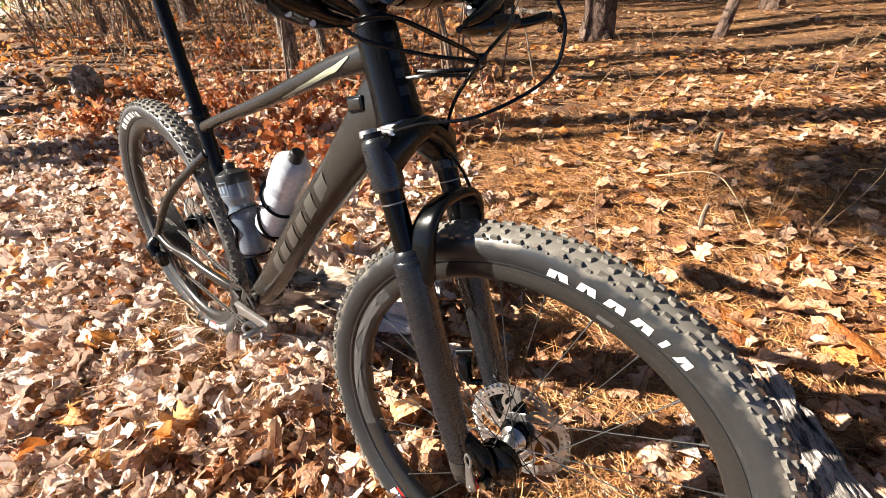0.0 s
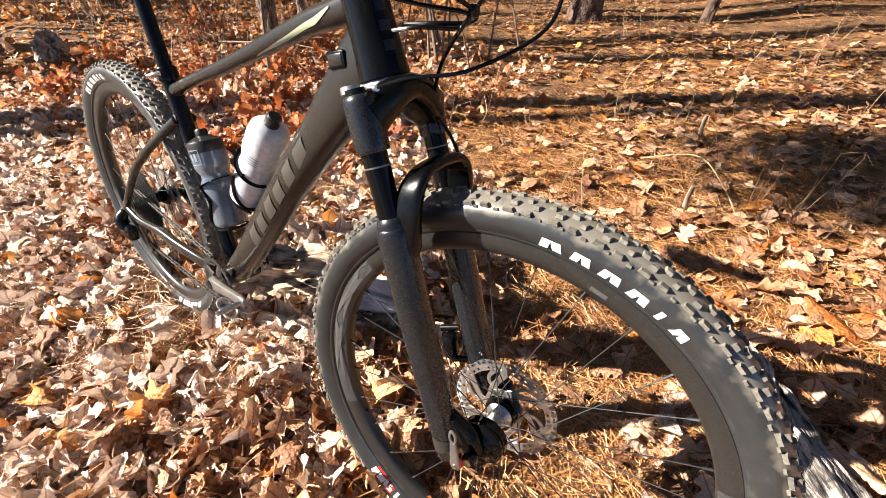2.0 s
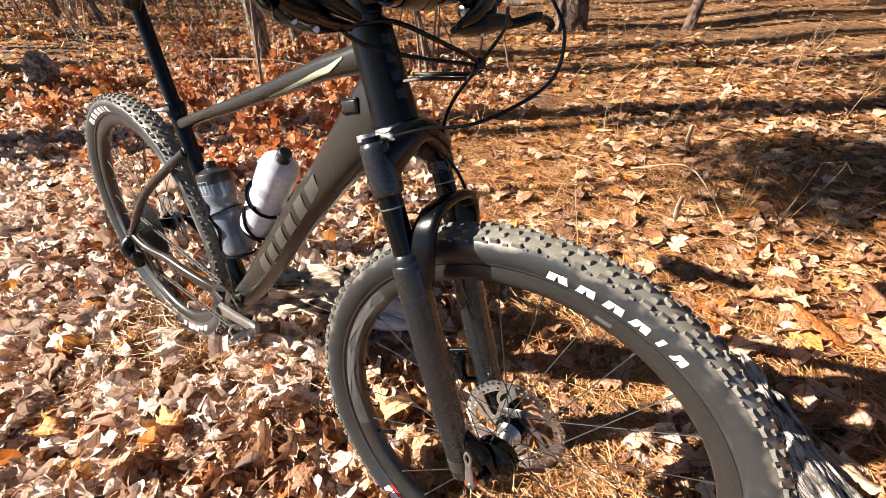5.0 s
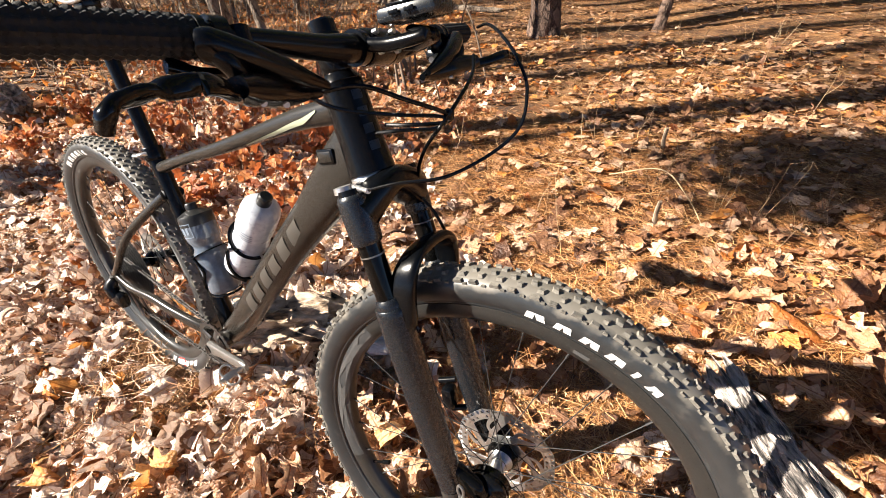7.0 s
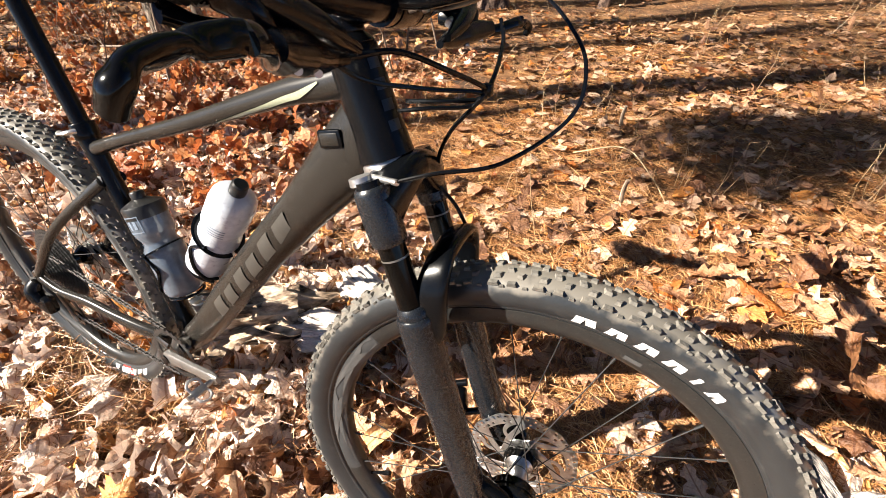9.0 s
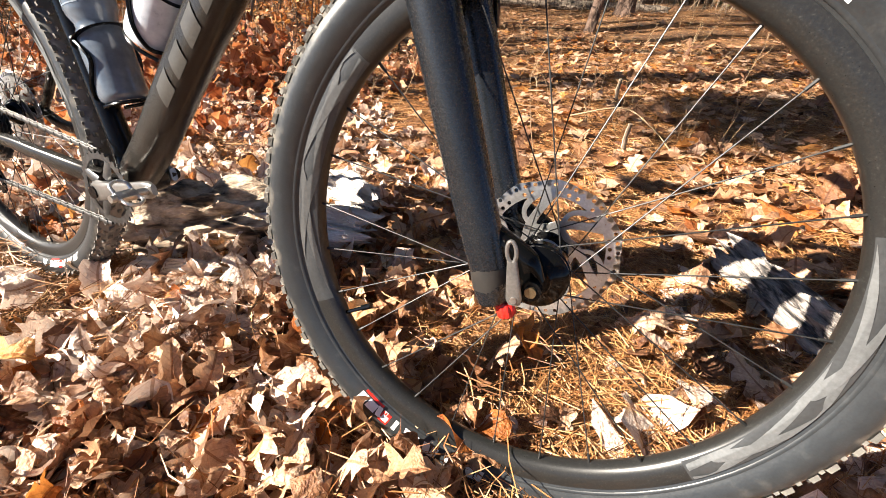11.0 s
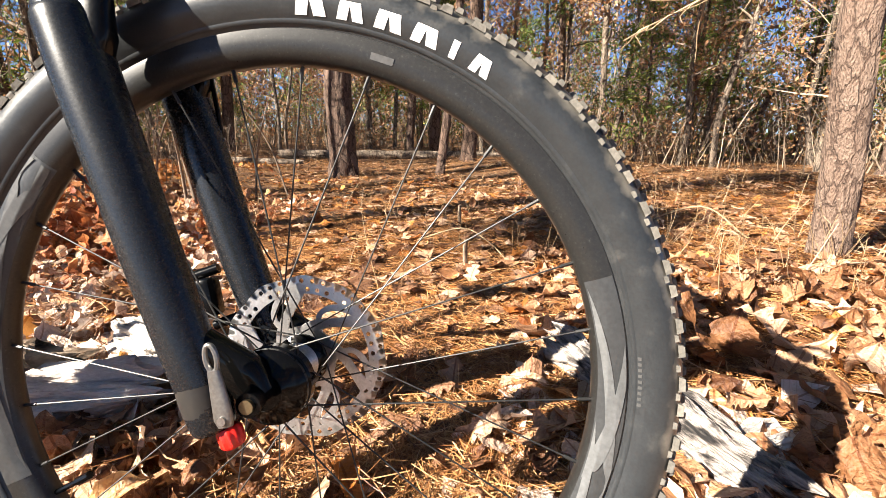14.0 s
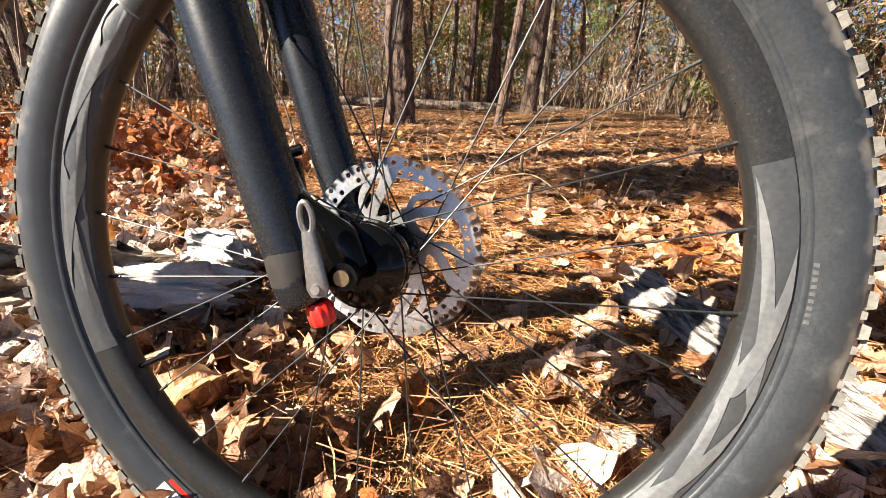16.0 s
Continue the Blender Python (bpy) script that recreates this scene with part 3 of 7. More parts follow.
# stays, to both sides alike
for s in (-1, 1):
    g = Geo().add(*tube([(0.385, s * 0.030, -0.058), (0.33, s * 0.046, -0.044), (0.25, s * 0.058, -0.030), (0.17, s * 0.064, -0.020), (0.08, s * 0.072, -0.020), (0.02, s * 0.075, -0.006), (-0.004, s * 0.075, 0.006)],
                        [(0.011, 0.018), (0.010, 0.0165), (0.0095, 0.014), (0.009, 0.012), (0.009, 0.0115), (0.008, 0.013), (0.006, 0.012)], n=6, seg=16, power=2.6))
    part("chain_stay", g, M_FRAME, bike)
    g = Geo().add(*tube([(0.322, s * 0.016, 0.292), (0.27, s * 0.036, 0.250), (0.19, s * 0.056, 0.188), (0.13, s * 0.068, 0.132), (0.06, s * 0.075, 0.055), (0.004, s * 0.076, -0.002)],
                        [(0.010, 0.011), (0.0095, 0.010), (0.009, 0.010), (0.009, 0.010), (0.009, 0.010), (0.007, 0.011)], n=6, seg=16))
    part("seat_stay", g, M_FRAME, bike)
    part("rear_dropout", Geo().add(*turned(lathe([(0.001, s * 0.066), (0.013, s * 0.066), (0.013, s * 0.079), (0.009, s * 0.081), (0.001, s * 0.081)], 20), Matrix())), M_FRAME, bike)

# ---- fork ----
def on_fork(d, side=0.0, fwd=0.0):
    """A point of the fork, whose legs stand a little steeper than the steering axis."""
    return on_axis(d, side, fwd + float(np.interp(d, [-0.06, -0.03, 0.0, 0.325, 0.48], [-0.013, -0.011, -0.006, 0.009, 0.0095])))


for s in (-1, 1):
    g = Geo().add(*sweep([on_fork(0.29, s * 0.066), on_fork(0.46, s * 0.066)], 0.016, 28))
    part("stanchion", g, M_GLOSS, bike, "glossy black stanchion", m=TURN)
    g = Geo().add(*tube([on_fork(d, s * 0.066) for d in (0.416, 0.420, 0.432, 0.455, 0.476, 0.482)], [0.0195, 0.0205, 0.0212, 0.0212, 0.0205, 0.0175], n=3, seg=28))
    sock = part("crown_socket", g, M_FORK, bike, m=TURN)
    part("top_cap", Geo().add(*sweep([on_fork(0.480, s * 0.066), on_fork(0.489, s * 0.066)], [0.0165, 0.015], 20)), M_BLACK, sock)
    part("dust_band", Geo().add(*sweep([on_fork(0.398, s * 0.066), on_fork(0.4, s * 0.066)], 0.0166, 24)), M_CRANK, sock)
    leg = Geo().add(*tube([on_fork(d, s * 0.066, f) for d, f in ((0.322, 0), (0.318, 0), (0.27, 0), (0.20, 0.001), (0.12, 0.002), (0.05, 0.004), (0.0, 0.006), (-0.022, 0.007), (-0.036, 0.007), (-0.040, 0.007))],
                          [0.0195, 0.0240, 0.0245, 0.0238, 0.0228, 0.0220, 0.0208, 0.0195, 0.0172, 0.013], n=5, seg=28))
    # dropout that reaches ahead to the axle
    lower = part("fork_leg", leg, M_FORK, bike, "satin dark grey fork leg", m=TURN)
    foot = Geo().add(*tube([on_fork(0.050, s * 0.064, 0.004), on_fork(0.022, s * 0.062, 0.022), on_fork(-0.004, s * 0.060, 0.040), on_fork(-0.026, s * 0.060, 0.052)], [(0.011, 0.012), (0.013, 0.017), (0.013, 0.021), (0.010, 0.014)], n=6, seg=20, power=2.6))
    part("dropout", foot, M_GLOSS, lower, "glossy black dropout round the axle")
    dust = Geo().add(*sweep([on_fork(d, s * 0.066, 0.0065) for d in (0.004, -0.010, -0.021)], [0.0212, 0.0208, 0.0196], 28, cap=False))
    part("dusty_band", dust, M_FORKDUST, lower)
    seal = Geo().add(*sweep([on_fork(d, s * 0.066) for d in (0.316, 0.322, 0.327, 0.332, 0.336)], [0.0215, 0.0205, 0.0212, 0.0198, 0.0172], 28))
    part("wiper_seal", seal, M_FORK, lower, "dark ribbed wiper seal")
    if s < 0:
        pm = Geo()
        for k in range(5):
            d0 = 0.262 - k * 0.034
            rk = np.interp(d0 - 0.013, [0.05, 0.12, 0.20, 0.27], [0.0200, 0.0205, 0.0215, 0.0225]) + 0.0003
            for u0, u1, v0, v1 in ((-0.15, 0.55, 0.0, 0.006), (-0.15, 0.55, 0.020, 0.026), (-0.15, 0.08, 0.006, 0.020) if k % 2 else (0.32, 0.55, 0.006, 0.020)):
                vs = []
                for dd in (v0, v1):
                    for a in np.linspace(u0, u1, 6):
                        p = Vector(on_fork(d0 - dd, 0, 0.001)) + AHEAD * (rk * math.sin(a))
                        vs.append((p.x, -0.066 - rk * math.cos(a), p.z))
                pm.add(vs, [(j, j + 1, j + 7, j + 6) for j in range(5)])
        part("fork_print", pm, M_FORKPRINT, lower, "dark tonal printed bars")
        pm = Geo()
        p0 = Vector(on_fork(0.098, 0, 0.001)) - AHEAD * 0.0185
        pm.add([(p0.x - UP.x * q + AHEAD.x * w, -0.0745 - 0.7 * w, p0.z - UP.z * q + AHEAD.z * w) for q, w in ((0, 0), (0.022, 0), (0.022, 0.005), (0, 0.005))], [(0, 1, 2, 3)])
        part("warning_label", pm, M_ORANGE, lower, "small orange label")
arch = []
half_arch = ((-0.0635, 0.270, 0.004), (-0.0645, 0.298, 0.011), (-0.0645, 0.325, 0.019), (-0.0615, 0.350, 0.029), (-0.053, 0.369, 0.037), (-0.038, 0.380, 0.041), (-0.019, 0.384, 0.043))
for y, d, f in half_arch + ((0, 0.385, 0.043),) + tuple((-y, d, f) for y, d, f in half_arch[::-1]):
    arch.append(on_fork(d, y, f))
rim_arch = [(0.012, 0.009), (0.0215, 0.0120), (0.0215, 0.0095), (0.0195, 0.0080), (0.0180, 0.0075), (0.0170, 0.0075), (0.0165, 0.0080)]
g = Geo().add(*tube(arch, rim_arch + [(0.0165, 0.0080)] + rim_arch[::-1], n=5, seg=20, side=tuple(AHEAD), power=3.2))
part("fork_arch", g, M_BLACK, bike, "black fork arch over the tyre", m=TURN)
crown = [on_fork(0.452, -0.066), on_fork(0.462, -0.048, 0.002), on_fork(0.474, -0.024, 0.004), on_fork(0.480, 0, 0.004), on_fork(0.474, 0.024, 0.004), on_fork(0.462, 0.048, 0.002), on_fork(0.452, 0.066)]
g = Geo().add(*tube(crown, [(0.022, 0.025), (0.025, 0.022), (0.031, 0.020), (0.035, 0.019), (0.031, 0.022), (0.028, 0.026), (0.025, 0.028)], n=5, seg=20, side=tuple(AHEAD), power=3.0))
part("fork_crown", g, M_BLACK, bike, "black fork crown", m=TURN)
part("lower_headset", Geo().add(*sweep([on_axis(d) for d in (0.474, 0.478, 0.494, 0.4975)], [0.0300, 0.0315, 0.0315, 0.0300], 28)), M_SILVER, bike, "pale silver lower headset cup")
part("upper_headset", Geo().add(*sweep([on_axis(d) for d in (0.617, 0.6185, 0.621, 0.630)], [0.027, 0.0275, 0.0265, 0.0195], 28)), M_BLACK, bike)
axle = Geo().add(*rod((WHEELBASE, -0.074, AXLE_Z), (WHEELBASE, 0.074, AXLE_Z), 0.0075, 16)).add(*rod((WHEELBASE, -0.082, AXLE_Z), (WHEELBASE, -0.072, AXLE_Z), 0.0105, 20))
ax = part("thru_axle", axle, M_BLACK, bike, m=TURN)
part("axle_bolt", Geo().add(*rod((WHEELBASE, -0.0855, AXLE_Z), (WHEELBASE, -0.0815, AXLE_Z), 0.0060, 16)), M_BRASS, ax, "worn brass bolt")
TL, BL = Vector(straight((1.150, -0.086, 0.050))), Vector(straight((1.163, -0.088, -0.012)))
lv = Geo()
w = (TL - BL).normalized()
sd = w.cross(Vector((0, 1, 0))).normalized()
q0, q1 = BL, BL + w * 0.040
lv.add(*sweep([tuple(q0 - w * 0.006), tuple(q0), tuple(q0 + w * 0.02), tuple(q1)], [(0.0028, 0.0058), (0.0034, 0.0082), (0.0032, 0.0068), (0.003, 0.0050)], 14, power=3))
ring = [q1 + w * (0.0095 + 0.0110 * math.cos(a)) + sd * (0.0046 * math.sin(a)) for a in np.linspace(math.pi, 3 * math.pi, 17)]
lv.add(*sweep([tuple(p) for p in ring], 0.0022, 8))
lev = part("axle_lever", lv, M_CRANK, bike, "silver axle lever with a slotted end", m=TURN)
part("lever_pivot", Geo().add(*rod(tuple(BL + Vector((0, -0.005, 0))), tuple(BL + Vector((0, 0.004, 0))), 0.0035, 12)), M_STEEL, lev)
kb = Geo()
a0, a1 = Vector(on_axis(-0.040, -0.066, 0.007)), Vector(on_axis(-0.058, -0.066, 0.007))
pts = [a0, a0 + (a1 - a0) * 0.2, a0 + (a1 - a0) * 0.85, a1]
kv = []
for p, r in zip(pts, (0.0085, 0.0100, 0.0096, 0.0078)):
    for i in range(40):
        a = 2 * math.pi * i / 40
        rr = r + (0.0009 if i % 4 < 2 else -0.0003) * (r > 0.009)
        kv.append(tuple(p + AHEAD * (rr * math.cos(a)) + Vector((0, rr * math.sin(a), 0))))
kb.add(kv, [(k * 40 + i, k * 40 + (i + 1) % 40, (k + 1) * 40 + (i + 1) % 40, (k + 1) * 40 + i) for k in range(3) for i in range(40)] + [tuple(range(120, 160))])
part("rebound_knob", kb, M_RED, bike, "ribbed red adjuster knob", m=TURN)
cal = Geo().add(*block((0.022, 0.026, 0.044), on_axis(0.072, 0.054, -0.046), 0.006, Euler((0, radians(-21 + 10), 0)).to_matrix())).add(*rod(on_axis(0.10, 0.066, -0.03), on_axis(0.10, 0.06, -0.062), 0.006, 10)).add(*rod(on_axis(0.04, 0.066, -0.02), on_axis(0.04, 0.06, -0.055), 0.006, 10))
part("brake_caliper", cal, M_BLACK, bike, "black front brake caliper", m=TURN)

# ---- cockpit ----
STEM_D = 0.655
clampc = Vector((0.952, 0, 0.621))
g = Geo().add(*sweep([on_axis(0.628), on_axis(0.632), on_axis(0.672), on_axis(0.676)], [0.0185, 0.0205, 0.0205, 0.0190], 26))
g.add(*tube([on_axis(STEM_D), tuple((Vector(on_axis(STEM_D)) + clampc) / 2), tuple(clampc)], [(0.019, 0.018), (0.016, 0.015), (0.022, 0.019)], seg=18, power=3))
stem = part("stem", g, M_BLACK, bike, "black stem", m=TURN)
part("stem_cap", Geo().add(*sweep([on_axis(0.676), on_axis(0.679), on_axis(0.692), on_axis(0.6945)], [0.0175, 0.0178, 0.0172, 0.015], 24)), M_BLACK, stem)
fp = Geo().add(*turned(lathe([(0.0165, -0.024), (0.0205, -0.024), (0.0215, -0.02), (0.0215, 0.02), (0.0205, 0.024), (0.0165, 0.024)], 30), Matrix.Translation(clampc)))
part("faceplate", fp, M_BLACK, stem)
for s in (-1, 1):
    for z in (-1, 1):
        c = clampc + AHEAD * 0.0215 + UP * (z * 0.011) + Vector((0, s * 0.017, 0))
        part("bolt", Geo().add(*rod(tuple(c - AHEAD * 0.003), tuple(c + AHEAD * 0.003), 0.0035, 10)), M_STEEL, stem)
HB = [(0.952, 0, 0.621), (0.952, 0.055, 0.621), (0.948, 0.09, 0.6225), (0.937, 0.16, 0.6285), (0.926, 0.215, 0.6315), (0.895, 0.372, 0.637)]
bar = [(x, -y, z) for x, y, z in HB[:0:-1]] + HB
g = Geo().add(*tube(bar, [0.011, 0.011, 0.0115, 0.0135, 0.0159, 0.0159, 0.0159, 0.0135, 0.0115, 0.011, 0.011], n=6, seg=24))
part("handlebar", g, M_BLACK, bike, "black flat handlebar", m=TURN)
for s in (-1, 1):
    a, b = Vector((0.9255, s * 0.218, 0.6317)), Vector((0.8960, s * 0.368, 0.6368))
    w = (b - a).normalized()
    gg = Geo()
    n, ns = 76, 64
    e1 = w.cross(Vector((0, 0, 1))).normalized()
    e2 = w.cross(e1)
    # raised diamonds moulded into one sleeve
    gv_ = []
    for i in range(n + 1):
        for k in range(ns):
            q = 2 * math.pi * k / ns
            lug = max(0.0, math.cos(math.pi * i / 4.0 + 7 * q) * math.cos(math.pi * i / 4.0 - 7 * q)) if 0 < i < n else 0.0
            r = 0.0158 + 0.0024 * min(1.0, 1.6 * lug)
            gv_.append(tuple(a + (b - a) * i / n + (e1 * math.cos(q) + e2 * math.sin(q)) * r))
    gg.add(gv_, [(i * ns + k, i * ns + (k + 1) % ns, (i + 1) * ns + (k + 1) % ns, (i + 1) * ns + k) for i in range(n) for k in range(ns)])
    grip = part("grip", gg, M_RUBBER, bike, "black diamond-patterned rubber grip", m=TURN)
    col = Geo().add(*sweep([tuple(a - w * 0.008), tuple(a - w * 0.007), tuple(a - w * 0.0005), tuple(a)], [0.0165, 0.0182, 0.0182, 0.017], 24))
    part("lock_collar", col, M_GLOSS, grip)
    part("end_plug", Geo().add(*sweep([tuple(b), tuple(b + w * 0.004)], [0.0165, 0.014], 20)), M_BLACK, grip)
    # brake lever: clamp, reservoir body, blade
    mir = lambda p: (p[0], p[1] * -s, p[2])
    st = lambda p: mir(straight(p))
    body = Geo()
    cpos = Vector(mir((0.9285, -0.198, 0.631)))
    body.add(*sweep([tuple(cpos - w * 0.007), tuple(cpos + w * 0.007)], 0.0185, 22))
    body.add(*tube([st((0.975, -0.214, 0.634)), st((0.985, -0.206, 0.622)), st((0.985, -0.195, 0.608))], [(0.008, 0.009), (0.008, 0.010), (0.009, 0.010)], seg=14))
    body.add(*tube([st((1.012, -0.220, 0.607)), st((0.998, -0.200, 0.602)), st((0.985, -0.17, 0.596)), st((0.975, -0.145, 0.590)), st((0.970, -0.120, 0.586)), st((0.970, -0.100, 0.584))],
                   [(0.009, 0.009), (0.0130, 0.0135), (0.0140, 0.0145), (0.0115, 0.0120), (0.0070, 0.0075), (0.0045, 0.0045)], seg=18, power=2.5))
    body.add(*tube([st((0.970, -0.222, 0.638)), st((0.974, -0.215, 0.636)), st((0.980, -0.185, 0.624)), st((0.984, -0.150, 0.611)), st((0.982, -0.118, 0.599)), st((0.980, -0.098, 0.592))],
                   [(0.008, 0.009), (0.0125, 0.0145), (0.0130, 0.0155), (0.0105, 0.0125), (0.0068, 0.0075), (0.0045, 0.0045)], seg=20, power=2.4))
    bl = part("brake_lever", body, M_BLACK, bike, "black hydraulic brake lever", m=TURN)
    blade = Geo().add(*tube([st((1.000, -0.212, 0.600)), st((1.022, -0.232, 0.606)), st((1.046, -0.262, 0.618)), st((1.047, -0.295, 0.618)), st((1.052, -0.318, 0.616)), st((1.057, -0.329, 0.611)), st((1.052, -0.331, 0.601))],
                            [(0.006, 0.008), (0.006, 0.0075), (0.0045, 0.008), (0.0045, 0.0075), (0.0045, 0.007), (0.005, 0.006), (0.0045, 0.005)], seg=14, power=2.6))
    part("lever_blade", blade, M_GLOSS, bl, "glossy black lever blade")
    for p in ((0.990, -0.182, 0.5905), (0.978, -0.150, 0.583)):
        c = Vector(st(p)) + Vector((0.010, 0.010 * s, 0))
        part("screw", Geo().add(*rod(tuple(c), tuple(c + Vector((0.004, 0.004 * s, 0))), 0.003, 10)), M_STEEL, bl)
    # shifter or remote with thumb paddles
    shf = Geo().add(*tube([mir((0.932, -0.178, 0.640)), mir((0.938, -0.180, 0.620)), mir((0.945, -0.185, 0.600))], [(0.010, 0.012), (0.012, 0.014), (0.010, 0.012)], seg=16))
    shf.add(*block((0.034, 0.042, 0.018), mir((0.948, -0.183, 0.606)), 0.006))
    sh = part("shifter", shf, M_BLACK, bike, "black thumb shifter under the bar", m=TURN)
    part("thumb_paddle", Geo().add(*tube([mir((0.940, -0.20, 0.604)), mir((0.930, -0.225, 0.606)), mir((0.926, -0.246, 0.612))], [(0.006, 0.004), (0.007, 0.004), (0.008, 0.004)], seg=10)), M_GLOSS, sh)
    part("barrel_adjuster", Geo().add(*rod(mir((0.953, -0.160, 0.606)), mir((0.958, -0.135, 0.602)), 0.0045, 10)), M_SILVER, sh)
# ride computer on an out-front mount
C = Vector(straight((1.022, 0.0, 0.660)))
mt = Geo().add(*turned(lathe([(0.0162, -0.008), (0.021, -0.008), (0.021, 0.008), (0.0162, 0.008)], 26, closed=True), Matrix.Translation(clampc + Vector((0, 0.033, 0))))).add(*turned(lathe([(0.0162, -0.006), (0.020, -0.006), (0.020, 0.006), (0.0162, 0.006)], 26, closed=True), Matrix.Translation(clampc + Vector((0, -0.033, 0)))))
mt.add(*tube([tuple(clampc + Vector((0.016, -0.033, 0.004))), tuple(clampc + Vector((0.045, -0.030, 0.006))), tuple(C + Vector((0.018, -0.012, -0.022))), tuple(C + Vector((0.0, 0, -0.018)))], [(0.006, 0.008), (0.006, 0.008), (0.007, 0.007), (0.012, 0.006)], seg=12))
mt.add(*tube([tuple(clampc + Vector((0.016, 0.033, 0.004))), tuple(clampc + Vector((0.045, 0.030, 0.006))), tuple(C + Vector((0.018, 0.012, -0.022))), tuple(C + Vector((0.0, 0, -0.018)))], [(0.006, 0.008), (0.006, 0.008), (0.007, 0.007), (0.012, 0.006)], seg=12))
part("computer_mount", mt, M_BLACK, bike, "black out-front computer mount", m=TURN)
tilt = Euler((0, radians(-11), 0)).to_matrix()
comp = part("ride_computer", Geo().add(*block((0.074, 0.047, 0.016), C, 0.005, tilt)), M_FORK, bike, "grey handlebar ride computer", m=TURN)
part("screen", Geo().add(*block((0.058, 0.040, 0.002), C + tilt @ Vector((0.006, 0, 0.0095)), 0.0005, tilt)), M_GLOSS, comp)
for k in range(2):
    part("button", Geo().add(*block((0.012, 0.002, 0.005), C + tilt @ Vector((-0.012 + k * 0.02, -0.0258, 0.001)), 0.0008, tilt)), M_BLACK, comp)

# cables, all through a clip ahead of the head tube
CLIP = (1.045, 0.035, 0.548)
cables = [
    ("brake_hose", [(1.010, 0.150, 0.606), (1.028, 0.115, 0.583), CLIP, (1.004, 0.040, 0.497), (0.984, 0.050, 0.455), (0.986, 0.056, 0.418), (1.010, 0.062, 0.388), (1.035, 0.070, 0.33), (1.05, 0.076, 0.24), (1.06, 0.07, 0.12)], 0.0026),
    ("lockout_cable", [(1.000, 0.175, 0.640), (1.030, 0.150, 0.645), (1.066, 0.12, 0.635), (1.105, 0.09, 0.612), (1.135, 0.06, 0.580), (1.136, 0.03, 0.536), (1.092, -0.03, 0.498), (1.034, -0.06, 0.484), (0.985, -0.0705, 0.465)], 0.0021),
    ("rear_brake_hose", [(0.972, -0.100, 0.585), (1.000, -0.070, 0.590), (1.031, -0.03, 0.573), CLIP, (1.035, 0.040, 0.536), (1.000, 0.020, 0.532), (0.960, 0.012, 0.528)], 0.0026),
    ("shift_cable", [(0.965, -0.135, 0.600), (0.975, -0.09, 0.568), (1.005, -0.02, 0.552), (1.040, 0.030, 0.545), (1.030, 0.030, 0.530), (0.995, 0.0, 0.528), (0.962, -0.008, 0.522)], 0.0024),
]
for name, pts, r in cables:
    part(name, Geo().add(*tube(pts, r, n=10, seg=8, side=(0, 0, 0))), M_BLACK, bike, "black cable housing looping ahead of the bars")
part("cable_clip", Geo().add(*block((0.012, 0.010, 0.014), CLIP, 0.003)), M_BLACK, bike)
lo = Geo().add(*sweep([on_axis(0.486, -0.066), on_axis(0.494, -0.066)], [0.013, 0.012], 20)).add(*rod(on_axis(0.490, -0.060, 0.01), straight((0.999, -0.070, 0.470)), 0.0035, 10))
part("lockout_spool", lo, M_SILVER, bike, "silver fork lockout spool", m=TURN)

# ---- drivetrain ----
def gear(n, r, y, thick, depth, inner, g, mi=0):
    k = n * 4
    vs = []
    for yy in (y - thick / 2, y + thick / 2):
        for i in range(k):
            a = 2 * math.pi * i / k
            rr = r - (0, 0, depth, depth)[i % 4]
            vs.append((rr * math.sin(a), yy, rr * math.cos(a)))
        for i in range(k):
            a = 2 * math.pi * i / k
            vs.append((inner * math.sin(a), yy, inner * math.cos(a)))
    fs = []
    for i in range(k):
        j = (i + 1) % k
        fs += [(i, j, k + j, k + i), (2 * k + j, 2 * k + i, 3 * k + i, 3 * k + j), (i, 2 * k + i, 2 * k + j, j)]
    g.add(vs, fs, mi)


g = Geo()
for i in range(12):
    n = 10 + int(3.4 * i)
    gear(n, 0.0205 * n / 10 if n < 12 else n * 0.00204, -0.060 + i * 0.0033, 0.0016, 0.004, 0.011 + i * 0.0012, g)
part("cassette", g, M_CASS, rear, "wide-range cassette of dark toothed sprockets")
RING_Y = -0.052
g = Geo()
gear(32, 0.066, 0, 0.002, 0.0045, 0.052, g)
for i in range(4):
    a = i * math.pi / 2 + 0.4
    g.add(*sweep([(0.02 * math.sin(a), 0, 0.02 * math.cos(a)), (0.055 * math.sin(a), 0, 0.055 * math.cos(a))], [(0.003, 0.012), (0.002, 0.008)], 8))
part("chainring", g, M_CASS, bike, m=Matrix.Translation((BB[0], RING_Y, BB[2])))
